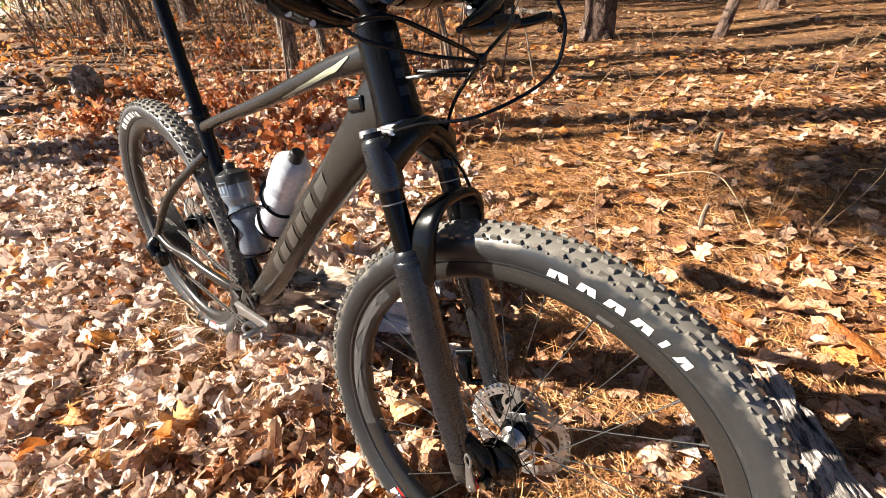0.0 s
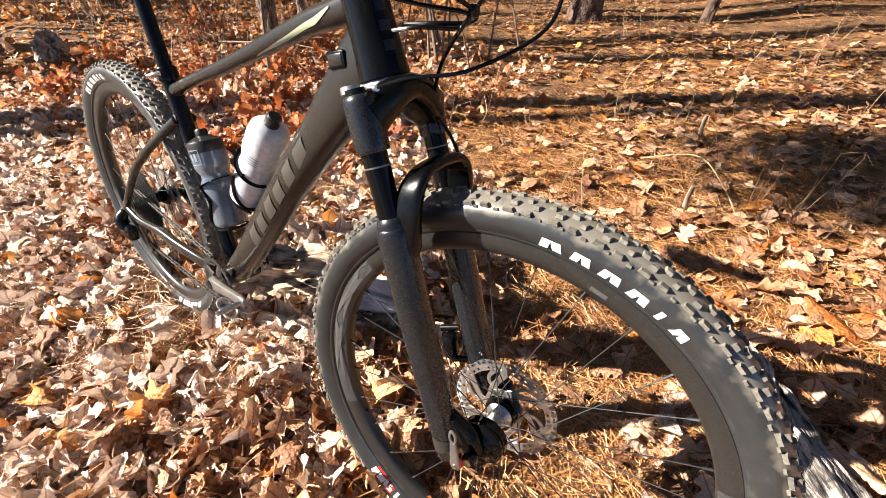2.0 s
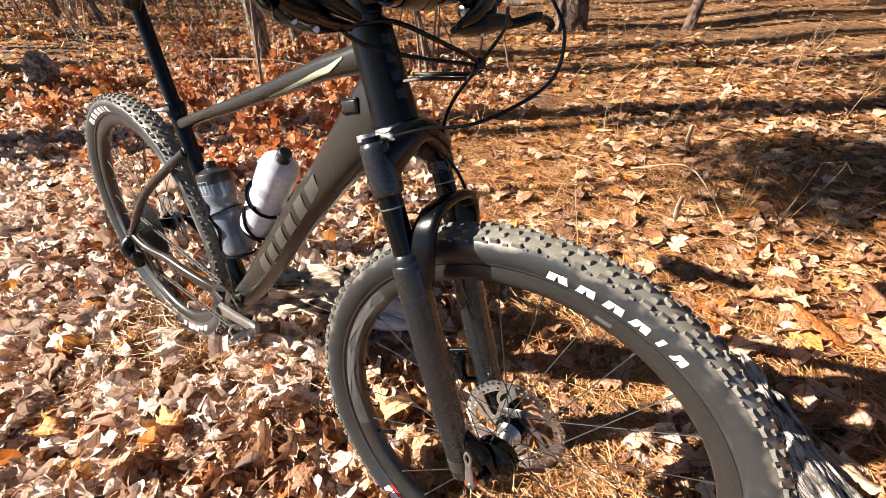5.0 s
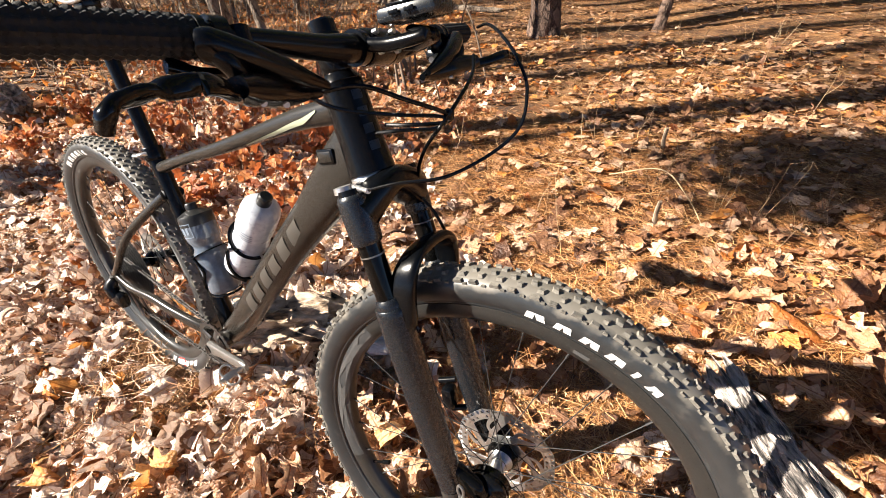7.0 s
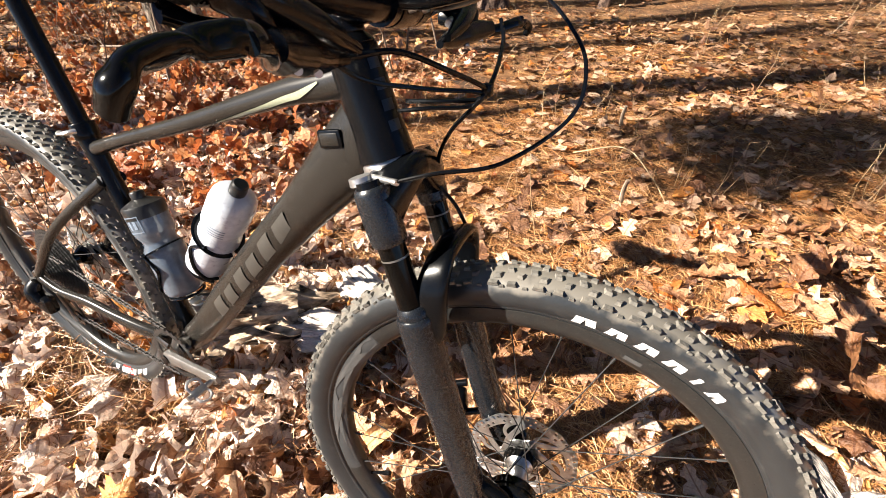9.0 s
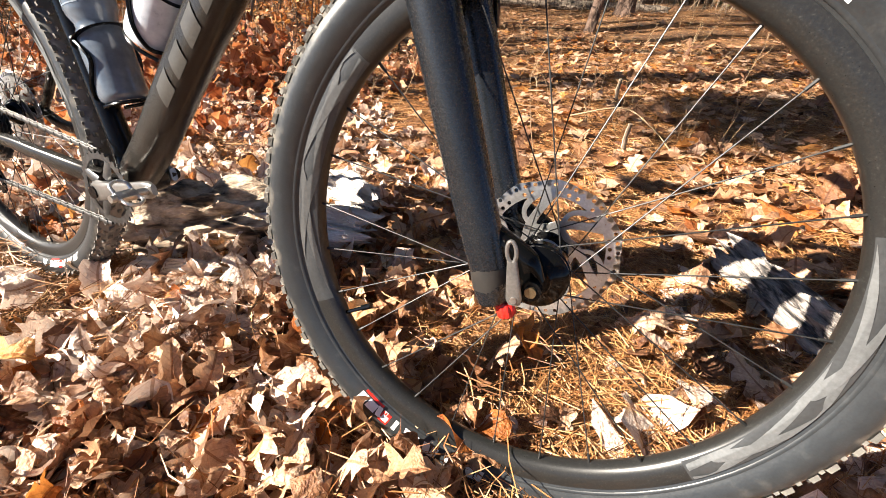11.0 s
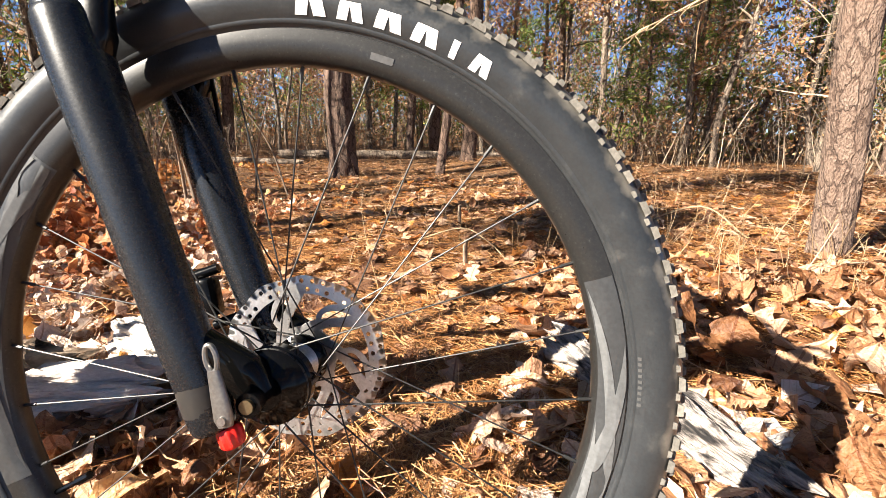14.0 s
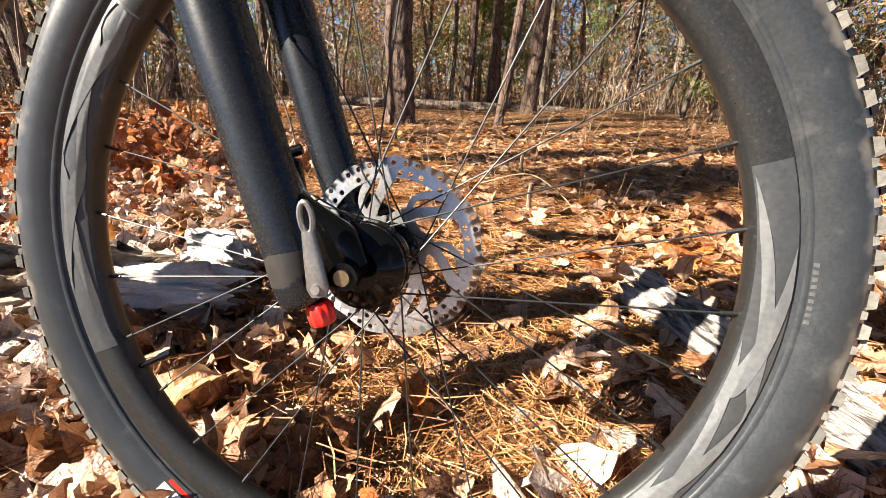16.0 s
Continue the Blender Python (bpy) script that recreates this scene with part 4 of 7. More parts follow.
for s in (-1, 1):
    d = -s
    y0, y1 = s * 0.064, s * 0.080
    end = (BB[0] + d * 0.172 * math.cos(0.24), y1, BB[2] + d * 0.172 * math.sin(0.24))
    p0 = Vector((BB[0], y0, BB[2]))
    pts = [tuple(p0 + (Vector(end) - p0) * q) for q in (-0.06, 0, 0.2, 0.6, 0.92, 1.0, 1.07)]
    g = Geo().add(*sweep(pts, [(0.006, 0.012), (0.009, 0.0175), (0.0075, 0.0145), (0.0065, 0.0125), (0.0065, 0.0135), (0.0065, 0.013), (0.004, 0.008)], 16, power=3.2))
    arm = part("crank_arm", g, M_CRANK, bike, "grey alloy crank arm")
    part("crank_bolt", Geo().add(*rod((BB[0], s * 0.060, BB[2]), (BB[0], s * 0.0755, BB[2]), 0.011, 20)), M_BLACK, arm)
    # small clipless pedal: a slim body between two wire loops
    c = Vector(end) + Vector((0, s * 0.034, 0))
    tip = Matrix.Translation(c) @ Euler((0, radians(30 if s < 0 else 10), 0)).to_matrix().to_4x4() @ Matrix.Translation(-c)
    pd = part("pedal", Geo().add(*rod(end, tuple(c + Vector((0, s * 0.022, 0))), 0.0055, 14)).add(*block((0.016, 0.030, 0.012), tuple(c), 0.004)), M_STEEL, bike, "small clipless metal pedal", m=tip)
    for q in (-1, 1):
        part("pedal_loop", Geo().add(*tube([tuple(c + Vector((q * x, y, z))) for x, y, z in ((0.007, -0.012, 0.002), (0.019, -0.011, 0.005), (0.025, 0, 0.006), (0.019, 0.011, 0.005), (0.007, 0.012, 0.002))], 0.0026, seg=8)), M_SILVER, pd)
# chain: top and bottom runs of separate links
def chain_run(a, b, n):
    g = Geo()
    a, b = Vector(a), Vector(b)
    w = (b - a).normalized()
    for i in range(n):
        c = a + (b - a) * (i + 0.5) / n
        L = (b - a).length / n
        for s in (-1, 1):
            o = Vector((0, s * (0.0034 if i % 2 else 0.0024), 0))
            p = [c + o - w * L * 0.62, c + o, c + o + w * L * 0.62]
            g.add(*sweep([tuple(q) for q in p], [(0.0007, 0.0042), (0.0007, 0.0032), (0.0007, 0.0042)], 8, power=3))
        g.add(*rod(tuple(c - w * L * 0.5 - Vector((0, 0.0035, 0))), tuple(c - w * L * 0.5 + Vector((0, 0.0035, 0))), 0.0021, 6))
    return g


part("chain", chain_run((BB[0] - 0.006, RING_Y, BB[2] + 0.0655), (0.005, -0.046, 0.045), 34), M_CHAIN, bike, "steel chain, upper run")
part("chain", chain_run((BB[0] - 0.008, RING_Y, BB[2] - 0.0655), (0.045, -0.054, -0.118), 32), M_CHAIN, bike, "steel chain, lower run")
der = Geo().add(*tube([(0.0, -0.082, -0.012), (-0.006, -0.094, -0.036), (0.006, -0.094, -0.062)], [(0.010, 0.016), (0.018, 0.022), (0.016, 0.024)], seg=16))
der.add(*block((0.072, 0.030, 0.050), (0.006, -0.088, -0.068), 0.012))
dr = part("rear_derailleur", der, M_BLACK, bike, "black rear derailleur")
cage = Geo()
for yy in (-0.061, -0.045):
    cage.add(*sweep([(0.012, yy, -0.060), (0.028, yy, -0.095), (0.046, yy, -0.134)], [(0.0015, 0.014), (0.0015, 0.009), (0.0015, 0.013)], 12, power=3))
part("derailleur_cage", cage, M_CASS, dr)
for c in ((0.016, -0.07), (0.046, -0.130)):
    jw = Geo()
    gear(12, 0.022, 0, 0.0025, 0.004, 0.006, jw)
    part("jockey_wheel", jw, M_BLACK, dr, m=Matrix.Translation((c[0], -0.053, c[1])))

# ---- bottles and cages ----
def bottle(name, label, base, up, body_mat, cap_mat, prof, printed):
    """A drinking bottle held in the bicycle: its base, its direction and its printed bars."""
    zu = Vector(up).normalized()
    yu = Vector((0, 1, 0))
    xu = yu.cross(zu).normalized()
    m = Matrix((xu, yu, zu)).transposed().to_4x4()
    m.translation = base
    flip = Matrix.Rotation(radians(90), 4, "X")   # the turned shapes stand along y
    g = Geo().add(*turned(lathe([(r, h) for r, h in prof], 40), flip))
    b = part(name, g, body_mat, bike, label, m=m)
    h = prof[-1][1]
    capg = Geo().add(*turned(lathe([(0.0340, h - 0.024), (0.0368, h - 0.022), (0.0368, h - 0.003), (0.0350, h + 0.001), (0.020, h + 0.008), (0.0125, h + 0.011), (0.0125, h + 0.022), (0.0105, h + 0.025), (0.001, h + 0.025)], 36), flip)) if cap_mat is M_SMOKE else \
        Geo().add(*turned(lathe([(0.0130, h - 0.001), (0.0135, h + 0.006), (0.0128, h + 0.017), (0.0100, h + 0.020), (0.001, h + 0.020)], 30), flip))
    part("cap", capg, M_SMOKE, b, "black bottle cap" if cap_mat is M_SMOKE else "black valve")
    pg = Geo()
    for a, z0, z1, w in printed:
        vs = []
        for q in np.linspace(-w / 2, w / 2, 6):
            for z in (z0, z1):
                r = np.interp(z, [p[1] for p in prof], [p[0] for p in prof]) + 0.0006
                vs.append((r * math.sin(a + q), -r * math.cos(a + q), z))
        pg.add(vs, [(2 * i, 2 * i + 2, 2 * i + 3, 2 * i + 1) for i in range(5)])
    if printed:
        part("bottle_print", pg, M_PRINT, b, "blue-grey printed bars")
    return b, m


PW = [(0.001, 0.0), (0.030, 0.0), (0.0355, 0.005), (0.0365, 0.012), (0.0365, 0.100), (0.0355, 0.106), (0.0315, 0.116), (0.0315, 0.122), (0.0355, 0.132), (0.0365, 0.140), (0.0365, 0.185), (0.0345, 0.198), (0.026, 0.208), (0.014, 0.213), (0.001, 0.214)]
DT = Vector((0.653, 0, 0.757))
DN = Vector((-0.757, 0, 0.653))
wb = Vector((0.590, 0, 0.125)) + DN * 0.071 + DT * 0.010
_, mw = bottle("water_bottle", "milky white squeeze bottle with a black valve", wb, DT + DN * 0.085, M_BOTTLE, None, PW,
               [(0.4, 0.150 - 0.006 * k, 0.152 - 0.006 * k, 0.8) for k in range(4)])
PB = [(0.001, 0.0), (0.030, 0.0), (0.0350, 0.005), (0.0365, 0.012), (0.0365, 0.095), (0.0355, 0.101), (0.0300, 0.112), (0.0300, 0.120), (0.0355, 0.132), (0.0365, 0.140), (0.0365, 0.178), (0.0345, 0.186), (0.0335, 0.188)]
SN = Vector((su.z, 0, -su.x))
bb_ = Vector(sp(0.130)) + SN * 0.0620
_, mb = bottle("water_bottle", "smoky grey squeeze bottle with a black cap", bb_, su, M_BOTTLE2, M_SMOKE, PB,
               [(0.2, 0.142, 0.144, 0.9), (0.2, 0.172, 0.174, 0.9), (-0.2, 0.144, 0.172, 0.04), (0.62, 0.144, 0.172, 0.04), (0.05, 0.150, 0.166, 0.16), (0.35, 0.150, 0.166, 0.16)])


def cage_for(m, high):
    """A wrap-round bottle cage: a strap round the front and a hoop under the base."""
    g = Geo()
    r = 0.0385
    band = [(r * math.cos(a), r * math.sin(a), 0.098 + 0.012 * math.cos(a)) for a in np.linspace(-3.05, 3.05, 30)]
    g.add(*sweep(band, [(0.0015, 0.0055)] * 30, 8, side=(0, 0, 1)) if high else sweep(band, [(0.005, 0.0015)] * 30, 8, side=(0, 0, 1)))
    for s in (-1, 1):
        wing = [(0.040, s * 0.010, 0.010), (0.030, s * 0.028, 0.012), (0.008, s * 0.0385, 0.030), (-0.012, s * 0.0375, 0.060), (-0.006, s * 0.0385, 0.080), (0.012, s * 0.0375, 0.100)]
        g.add(*tube([(-x, y, z) for x, y, z in wing], [(0.0035, 0.0025)] * 6, seg=8))
    hoop = [(x, y, -0.004) for x, y in ((-0.038, -0.014), (-0.01, -0.030), (0.022, -0.024), (0.034, 0.0), (0.022, 0.024), (-0.01, 0.030), (-0.038, 0.014))]
    g.add(*tube(hoop, 0.003, seg=8))
    part("bottle_cage", g, M_BLACK, bike, "black bottle cage", m=m)


cage_for(mw @ Matrix.Rotation(math.pi, 4, "Z"), True)
cage_for(mb, True)


# ---- ground ----
def ground_z(x, y):
    """The ground's height: a faint rise away from the bike, with soft hollows."""
    x, y = np.asarray(x, float), np.asarray(y, float)
    s = np.clip((y - 0.1) / 0.9, 0, 1)
    z = -0.090 + 0.027 * np.clip(x, -0.5, 2) + 0.022 * s * s * (3 - 2 * s)
    z = z + 0.006 * np.sin(x * 5.1 + 1.3 * np.sin(y * 3.7)) * np.cos(y * 4.3 + 0.7)
    far = np.clip((np.hypot(x - 0.6, y) - 2.0) / 6, 0, 1)
    return z + far * (0.06 * np.sin(x * 0.9 + 0.5) * np.sin(y * 0.8 + 1.1) + 0.03 * np.sin(x * 2.3 + y * 1.7))


def litter_material():
    """Needle bed: crossing streaks of straw and rust over near-black gaps."""
    m = bpy.data.materials.new("needle_litter")
    m.use_nodes = True
    n = m.node_tree
    b = n.nodes["Principled BSDF"]
    b.inputs["Roughness"].default_value = 0.9
    tc = n.nodes.new("ShaderNodeTexCoord")
    streaks = []
    for k, (turn, sx) in enumerate(((0.3, 1), (1.35, 1), (2.4, 1))):
        mp = n.nodes.new("ShaderNodeMapping")
        mp.inputs["Rotation"].default_value = (0, 0, turn)
        mp.inputs["Scale"].default_value = (14, 130, 14)
        n.links.new(tc.outputs["Object"], mp.inputs[0])
        no = n.nodes.new("ShaderNodeTexNoise")
        no.inputs["Scale"].default_value, no.inputs["Detail"].default_value, no.inputs["Distortion"].default_value = 1.0 + 0.2 * k, 3, 0.6
        n.links.new(mp.outputs[0], no.inputs["Vector"])
        streaks.append(no.outputs[0])
    mx = streaks[0]
    for s in streaks[1:]:
        q = n.nodes.new("ShaderNodeMath")
        q.operation = "MAXIMUM"
        n.links.new(mx, q.inputs[0])
        n.links.new(s, q.inputs[1])
        mx = q.outputs[0]
    big = n.nodes.new("ShaderNodeTexNoise")
    big.inputs["Scale"].default_value, big.inputs["Detail"].default_value = 2.2, 8
    n.links.new(tc.outputs["Object"], big.inputs["Vector"])
    add = n.nodes.new("ShaderNodeMath")
    add.operation = "MULTIPLY_ADD"
    n.links.new(big.outputs[0], add.inputs[0])
    add.inputs[1].default_value = 0.55
    sub = n.nodes.new("ShaderNodeMath")
    sub.operation = "SUBTRACT"
    n.links.new(mx, sub.inputs[0])
    sub.inputs[1].default_value = 0.27
    n.links.new(sub.outputs[0], add.inputs[2])
    r = ramp(n, [(0.36, (0.014, 0.007, 0.004)), (0.48, (0.062, 0.028, 0.012)), (0.58, (0.165, 0.075, 0.026)), (0.72, (0.34, 0.178, 0.066))])
    n.links.new(add.outputs[0], r.inputs[0])
    n.links.new(r.outputs[0], b.inputs["Base Color"])
    bu = n.nodes.new("ShaderNodeBump")
    bu.inputs["Strength"].default_value, bu.inputs["Distance"].default_value = 1.0, 0.02
    n.links.new(add.outputs[0], bu.inputs["Height"])
    n.links.new(bu.outputs[0], b.inputs["Normal"])
    return m


def leaf_material(name, stops, through_light=0.17, scale=30, veins=True):
    """Dry leaf: its own colour by island, blotched, with some light coming through."""
    m = material(name, stops, 0.47, 0, scale, 260, by="island", bump=0.5, bump_scale=95)
    n = m.node_tree
    b = n.nodes["Principled BSDF"]
    out = n.nodes["Material Output"]
    tr = n.nodes.new("ShaderNodeBsdfTranslucent")
    mix = n.nodes.new("ShaderNodeMixShader")
    mix.inputs[0].default_value = through_light
    n.links.new(b.inputs["Base Color"].links[0].from_socket, tr.inputs[0])
    n.links.new(b.outputs[0], mix.inputs[1])
    n.links.new(tr.outputs[0], mix.inputs[2])
    n.links.new(mix.outputs[0], out.inputs[0])
    if veins:
        add_veins(m)
    return m


def add_veins(m):
    """A pale midrib and slanting side veins, from the leaf's own length and width."""
    n = m.node_tree
    b = n.nodes["Principled BSDF"]

    def calc(op, p, q, r=0.0):
        k = n.nodes.new("ShaderNodeMath")
        k.operation = op
        for i, v in enumerate((p, q, r)):
            if isinstance(v, float):
                k.inputs[i].default_value = v
            else:
                n.links.new(v, k.inputs[i])
        return k.outputs[0]

    at = n.nodes.new("ShaderNodeAttribute")
    at.attribute_name = "leaf"
    sx = n.nodes.new("ShaderNodeSeparateXYZ")
    n.links.new(at.outputs["Vector"], sx.inputs[0])
    side = calc("ABSOLUTE", sx.outputs[1], 0.0)
    rib = calc("LESS_THAN", side, 0.018)
    wave = calc("FRACT", calc("MULTIPLY_ADD", side, -5.5, calc("MULTIPLY", sx.outputs[0], 6.5)), 0.0)
    vein = calc("LESS_THAN", wave, 0.085)
    both = calc("MAXIMUM", rib, calc("MULTIPLY", vein, 0.45))
    src = b.inputs["Base Color"].links[0].from_socket
    mx = n.nodes.new("ShaderNodeMix")
    mx.data_type, mx.blend_type = "RGBA", "MULTIPLY"
    n.links.new(both, mx.inputs[0])
    n.links.new(src, mx.inputs[6])
    mx.inputs[7].default_value = (0.62, 0.50, 0.42, 1)
    for ln in list(n.links):
        if ln.from_socket == src and ln.to_node != mx and ln.to_socket.name in ("Base Color", "Color"):
            n.links.new(mx.outputs[2], ln.to_socket)
    bu = n.nodes.new("ShaderNodeBump")
    bu.inputs["Strength"].default_value, bu.inputs["Distance"].default_value = 0.5, 0.004
    n.links.new(calc("SUBTRACT", wave, calc("MULTIPLY", both, 0.6)), bu.inputs["Height"])
    n.links.new(b.inputs["Normal"].links[0].from_socket, bu.inputs["Normal"])
    n.links.new(bu.outputs[0], b.inputs["Normal"])


M_LITTER = litter_material()
TAN = [(0.0, (0.070, 0.025, 0.011)), (0.08, (0.24, 0.100, 0.044)), (0.18, (0.47, 0.270, 0.160)), (0.27, (0.62, 0.450, 0.345)), (0.42, (0.74, 0.570, 0.460)), (0.88, (0.78, 0.645, 0.550)), (0.95, (0.66, 0.38, 0.17)), (1.0, (0.48, 0.18, 0.055))]
RUST = [(0.0, (0.12, 0.035, 0.012)), (0.25, (0.36, 0.11, 0.025)), (0.5, (0.56, 0.21, 0.045)), (0.75, (0.66, 0.33, 0.10)), (1.0, (0.70, 0.45, 0.24))]
RED = [(0.0, (0.22, 0.048, 0.016)), (0.35, (0.44, 0.135, 0.042)), (0.7, (0.58, 0.240, 0.090)), (1.0, (0.66, 0.41, 0.23))]
M_LEAF = leaf_material("tan_oak_leaf", TAN)
M_DULL = leaf_material("dull_brown_leaf", [(0.0, (0.06, 0.025, 0.013)), (0.3, (0.19, 0.088, 0.045)), (0.6, (0.38, 0.205, 0.115)), (0.85, (0.54, 0.36, 0.24)), (1.0, (0.65, 0.47, 0.345))])
M_WARM = leaf_material("warm_tan_leaf", [(0.0, (0.07, 0.024, 0.010)), (0.2, (0.26, 0.115, 0.048)), (0.45, (0.41, 0.214, 0.112)), (0.7, (0.53, 0.322, 0.193)), (0.9, (0.62, 0.420, 0.292)), (1.0, (0.58, 0.26, 0.08))])
M_RUST = leaf_material("rust_oak_leaf", RUST, 0.32)
M_REDLEAF = leaf_material("red_oak_leaf", RED, 0.40)
M_BROWNLEAF = leaf_material("brown_hanging_leaf", [(0.0, (0.17, 0.080, 0.040)), (0.35, (0.40, 0.200, 0.095)), (0.7, (0.58, 0.330, 0.160)), (1.0, (0.70, 0.50, 0.30))], 0.42, veins=False)
M_GREEN = leaf_material("pine_needle_green", [(0.0, (0.034, 0.060, 0.012)), (0.4, (0.105, 0.155, 0.024)), (0.75, (0.20, 0.25, 0.040)), (1.0, (0.36, 0.36, 0.08))], 0.40, veins=False)
M_SCRUB = leaf_material("olive_scrub_leaf", [(0.0, (0.045, 0.042, 0.016)), (0.4, (0.11, 0.095, 0.034)), (0.75, (0.19, 0.155, 0.062)), (1.0, (0.30, 0.24, 0.11))], 0.35, veins=False)
M_NEEDLE = material("fallen_needle", [(0.0, (0.07, 0.025, 0.008)), (0.30, (0.22, 0.086, 0.024)), (0.65, (0.345, 0.152, 0.049)), (1.0, (0.66, 0.41, 0.20))], 0.5, 0, 20, 200, by="island")
M_STRAWNEEDLE = material("straw_needle", [(0.0, (0.12, 0.045, 0.014)), (0.35, (0.32, 0.135, 0.043)), (0.7, (0.44, 0.222, 0.083)), (1.0, (0.66, 0.44, 0.23))], 0.5, 0, 20, 200, by="island")
M_STRAW = material("dry_grass_straw", [(0.0, (0.17, 0.105, 0.055)), (0.5, (0.31, 0.21, 0.115)), (1.0, (0.48, 0.365, 0.225))], 0.6, 0, 30, 200, by="island")
M_TWIG = material("grey_brown_twig", [(0.0, (0.065, 0.043, 0.030)), (0.5, (0.19, 0.138, 0.096)), (1.0, (0.42, 0.330, 0.245))], 0.85, 0, 30, 200, by="island", bump=0.2)
M_WOOD = material("weathered_grey_wood", [(0.28, (0.035, 0.028, 0.023)), (0.42, (0.20, 0.165, 0.135)), (0.56, (0.42, 0.365, 0.31)), (0.75, (0.56, 0.50, 0.44))], 0.9, 0, 5, 40, bump=0.5, bump_scale=14, stretch=(1, 9, 9))
M_CHAR = material("weathered_charred_wood", [(0.35, (0.012, 0.011, 0.012)), (0.43, (0.085, 0.074, 0.068)), (0.50, (0.29, 0.252, 0.228)), (0.72, (0.50, 0.445, 0.405))], 0.85, 0, 15, 120, bump=0.5, bump_scale=60, stretch=(1, 4.5, 4.5))
M_PALE = material("pale_bare_wood", [(0.31, (0.05, 0.038, 0.030)), (0.37, (0.40, 0.345, 0.300)), (0.50, (0.66, 0.600, 0.545)), (0.8, (0.80, 0.745, 0.69))], 0.85, 0, 18, 200, bump=0.5, bump_scale=50, stretch=(1, 4.5, 4.5))
M_BLEACHED = material("bleached_smooth_wood", [(0.26, (0.09, 0.07, 0.06)), (0.32, (0.36, 0.305, 0.27)), (0.52, (0.52, 0.455, 0.415)), (0.8, (0.64, 0.565, 0.52))], 0.85, 0, 9, 120, bump=0.4, bump_scale=45, stretch=(1, 2.2, 2.2))
M_ROT = material("rotten_log_wood", [(0.36, (0.020, 0.014, 0.010)), (0.44, (0.17, 0.115, 0.075)), (0.54, (0.42, 0.32, 0.23)), (0.75, (0.62, 0.51, 0.41))], 0.92, 0, 14, 90, bump=0.5, bump_scale=40, stretch=(1, 2.4, 2.4))


def bark_material(name, dark, mid, pale, scale=1.0):
    """Pine bark: tall plates parted by dark cracks, flaked and streaked."""
    m = bpy.data.materials.new(name)
    m.use_nodes = True
    n = m.node_tree
    b = n.nodes["Principled BSDF"]
    b.inputs["Roughness"].default_value = 0.92
    tc = n.nodes.new("ShaderNodeTexCoord")
    mp = n.nodes.new("ShaderNodeMapping")
    mp.inputs["Scale"].default_value = (20 * scale, 20 * scale, 8.0 * scale)
    n.links.new(tc.outputs["Object"], mp.inputs[0])
    wob = n.nodes.new("ShaderNodeTexNoise")
    wob.inputs["Scale"].default_value, wob.inputs["Detail"].default_value = 1.6, 4
    n.links.new(mp.outputs[0], wob.inputs["Vector"])
    mv = n.nodes.new("ShaderNodeMix")
    mv.data_type = "VECTOR"
    mv.inputs[0].default_value = 0.60
    n.links.new(mp.outputs[0], mv.inputs[4])
    n.links.new(wob.outputs[1], mv.inputs[5])
    vo = n.nodes.new("ShaderNodeTexVoronoi")
    vo.feature = "DISTANCE_TO_EDGE"
    vo.inputs["Scale"].default_value = 1.0
    n.links.new(mv.outputs[1], vo.inputs["Vector"])
    fine = n.nodes.new("ShaderNodeTexNoise")
    fine.inputs["Scale"].default_value, fine.inputs["Detail"].default_value = 3.5, 8
    n.links.new(mp.outputs[0], fine.inputs["Vector"])
    mr = n.nodes.new("ShaderNodeMapRange")
    mr.inputs[1].default_value, mr.inputs[2].default_value, mr.inputs[3].default_value = 0.0, 0.09, 0.22
    n.links.new(vo.outputs["Distance"], mr.inputs[0])
    plate = n.nodes.new("ShaderNodeTexVoronoi")
    plate.inputs["Scale"].default_value = 1.0
    n.links.new(mv.outputs[1], plate.inputs["Vector"])
    tone = n.nodes.new("ShaderNodeSeparateColor")
    n.links.new(plate.outputs["Color"], tone.inputs[0])
    each = n.nodes.new("ShaderNodeMapRange")
    each.inputs[3].default_value, each.inputs[4].default_value = 0.72, 1.20
    n.links.new(tone.outputs[0], each.inputs[0])
    varied = n.nodes.new("ShaderNodeMath")
    varied.operation = "MULTIPLY"
    n.links.new(mr.outputs[0], varied.inputs[0])
    n.links.new(each.outputs[0], varied.inputs[1])
    mul = n.nodes.new("ShaderNodeMath")
    mul.operation = "MULTIPLY"
    n.links.new(varied.outputs[0], mul.inputs[0])
    n.links.new(fine.outputs[0], mul.inputs[1])
    r = ramp(n, [(0.05, dark), (0.3, mid), (0.62, pale)])
    n.links.new(mul.outputs[0], r.inputs[0])
    n.links.new(r.outputs[0], b.inputs["Base Color"])
    bu = n.nodes.new("ShaderNodeBump")
    bu.inputs["Strength"].default_value, bu.inputs["Distance"].default_value = 1.0, 0.03
    n.links.new(mul.outputs[0], bu.inputs["Height"])
    n.links.new(bu.outputs[0], b.inputs["Normal"])
    return m


M_BARK = bark_material("pine_bark", (0.095, 0.058, 0.042), (0.185, 0.120, 0.088), (0.30, 0.212, 0.162), 2.5)
M_BARK3 = bark_material("dark_pine_bark", (0.022, 0.013, 0.009), (0.090, 0.054, 0.038), (0.22, 0.145, 0.108), 1.6)
M_BARK2 = bark_material("grey_oak_bark", (0.030, 0.023, 0.018), (0.125, 0.092, 0.068), (0.31, 0.245, 0.185), 1.5)

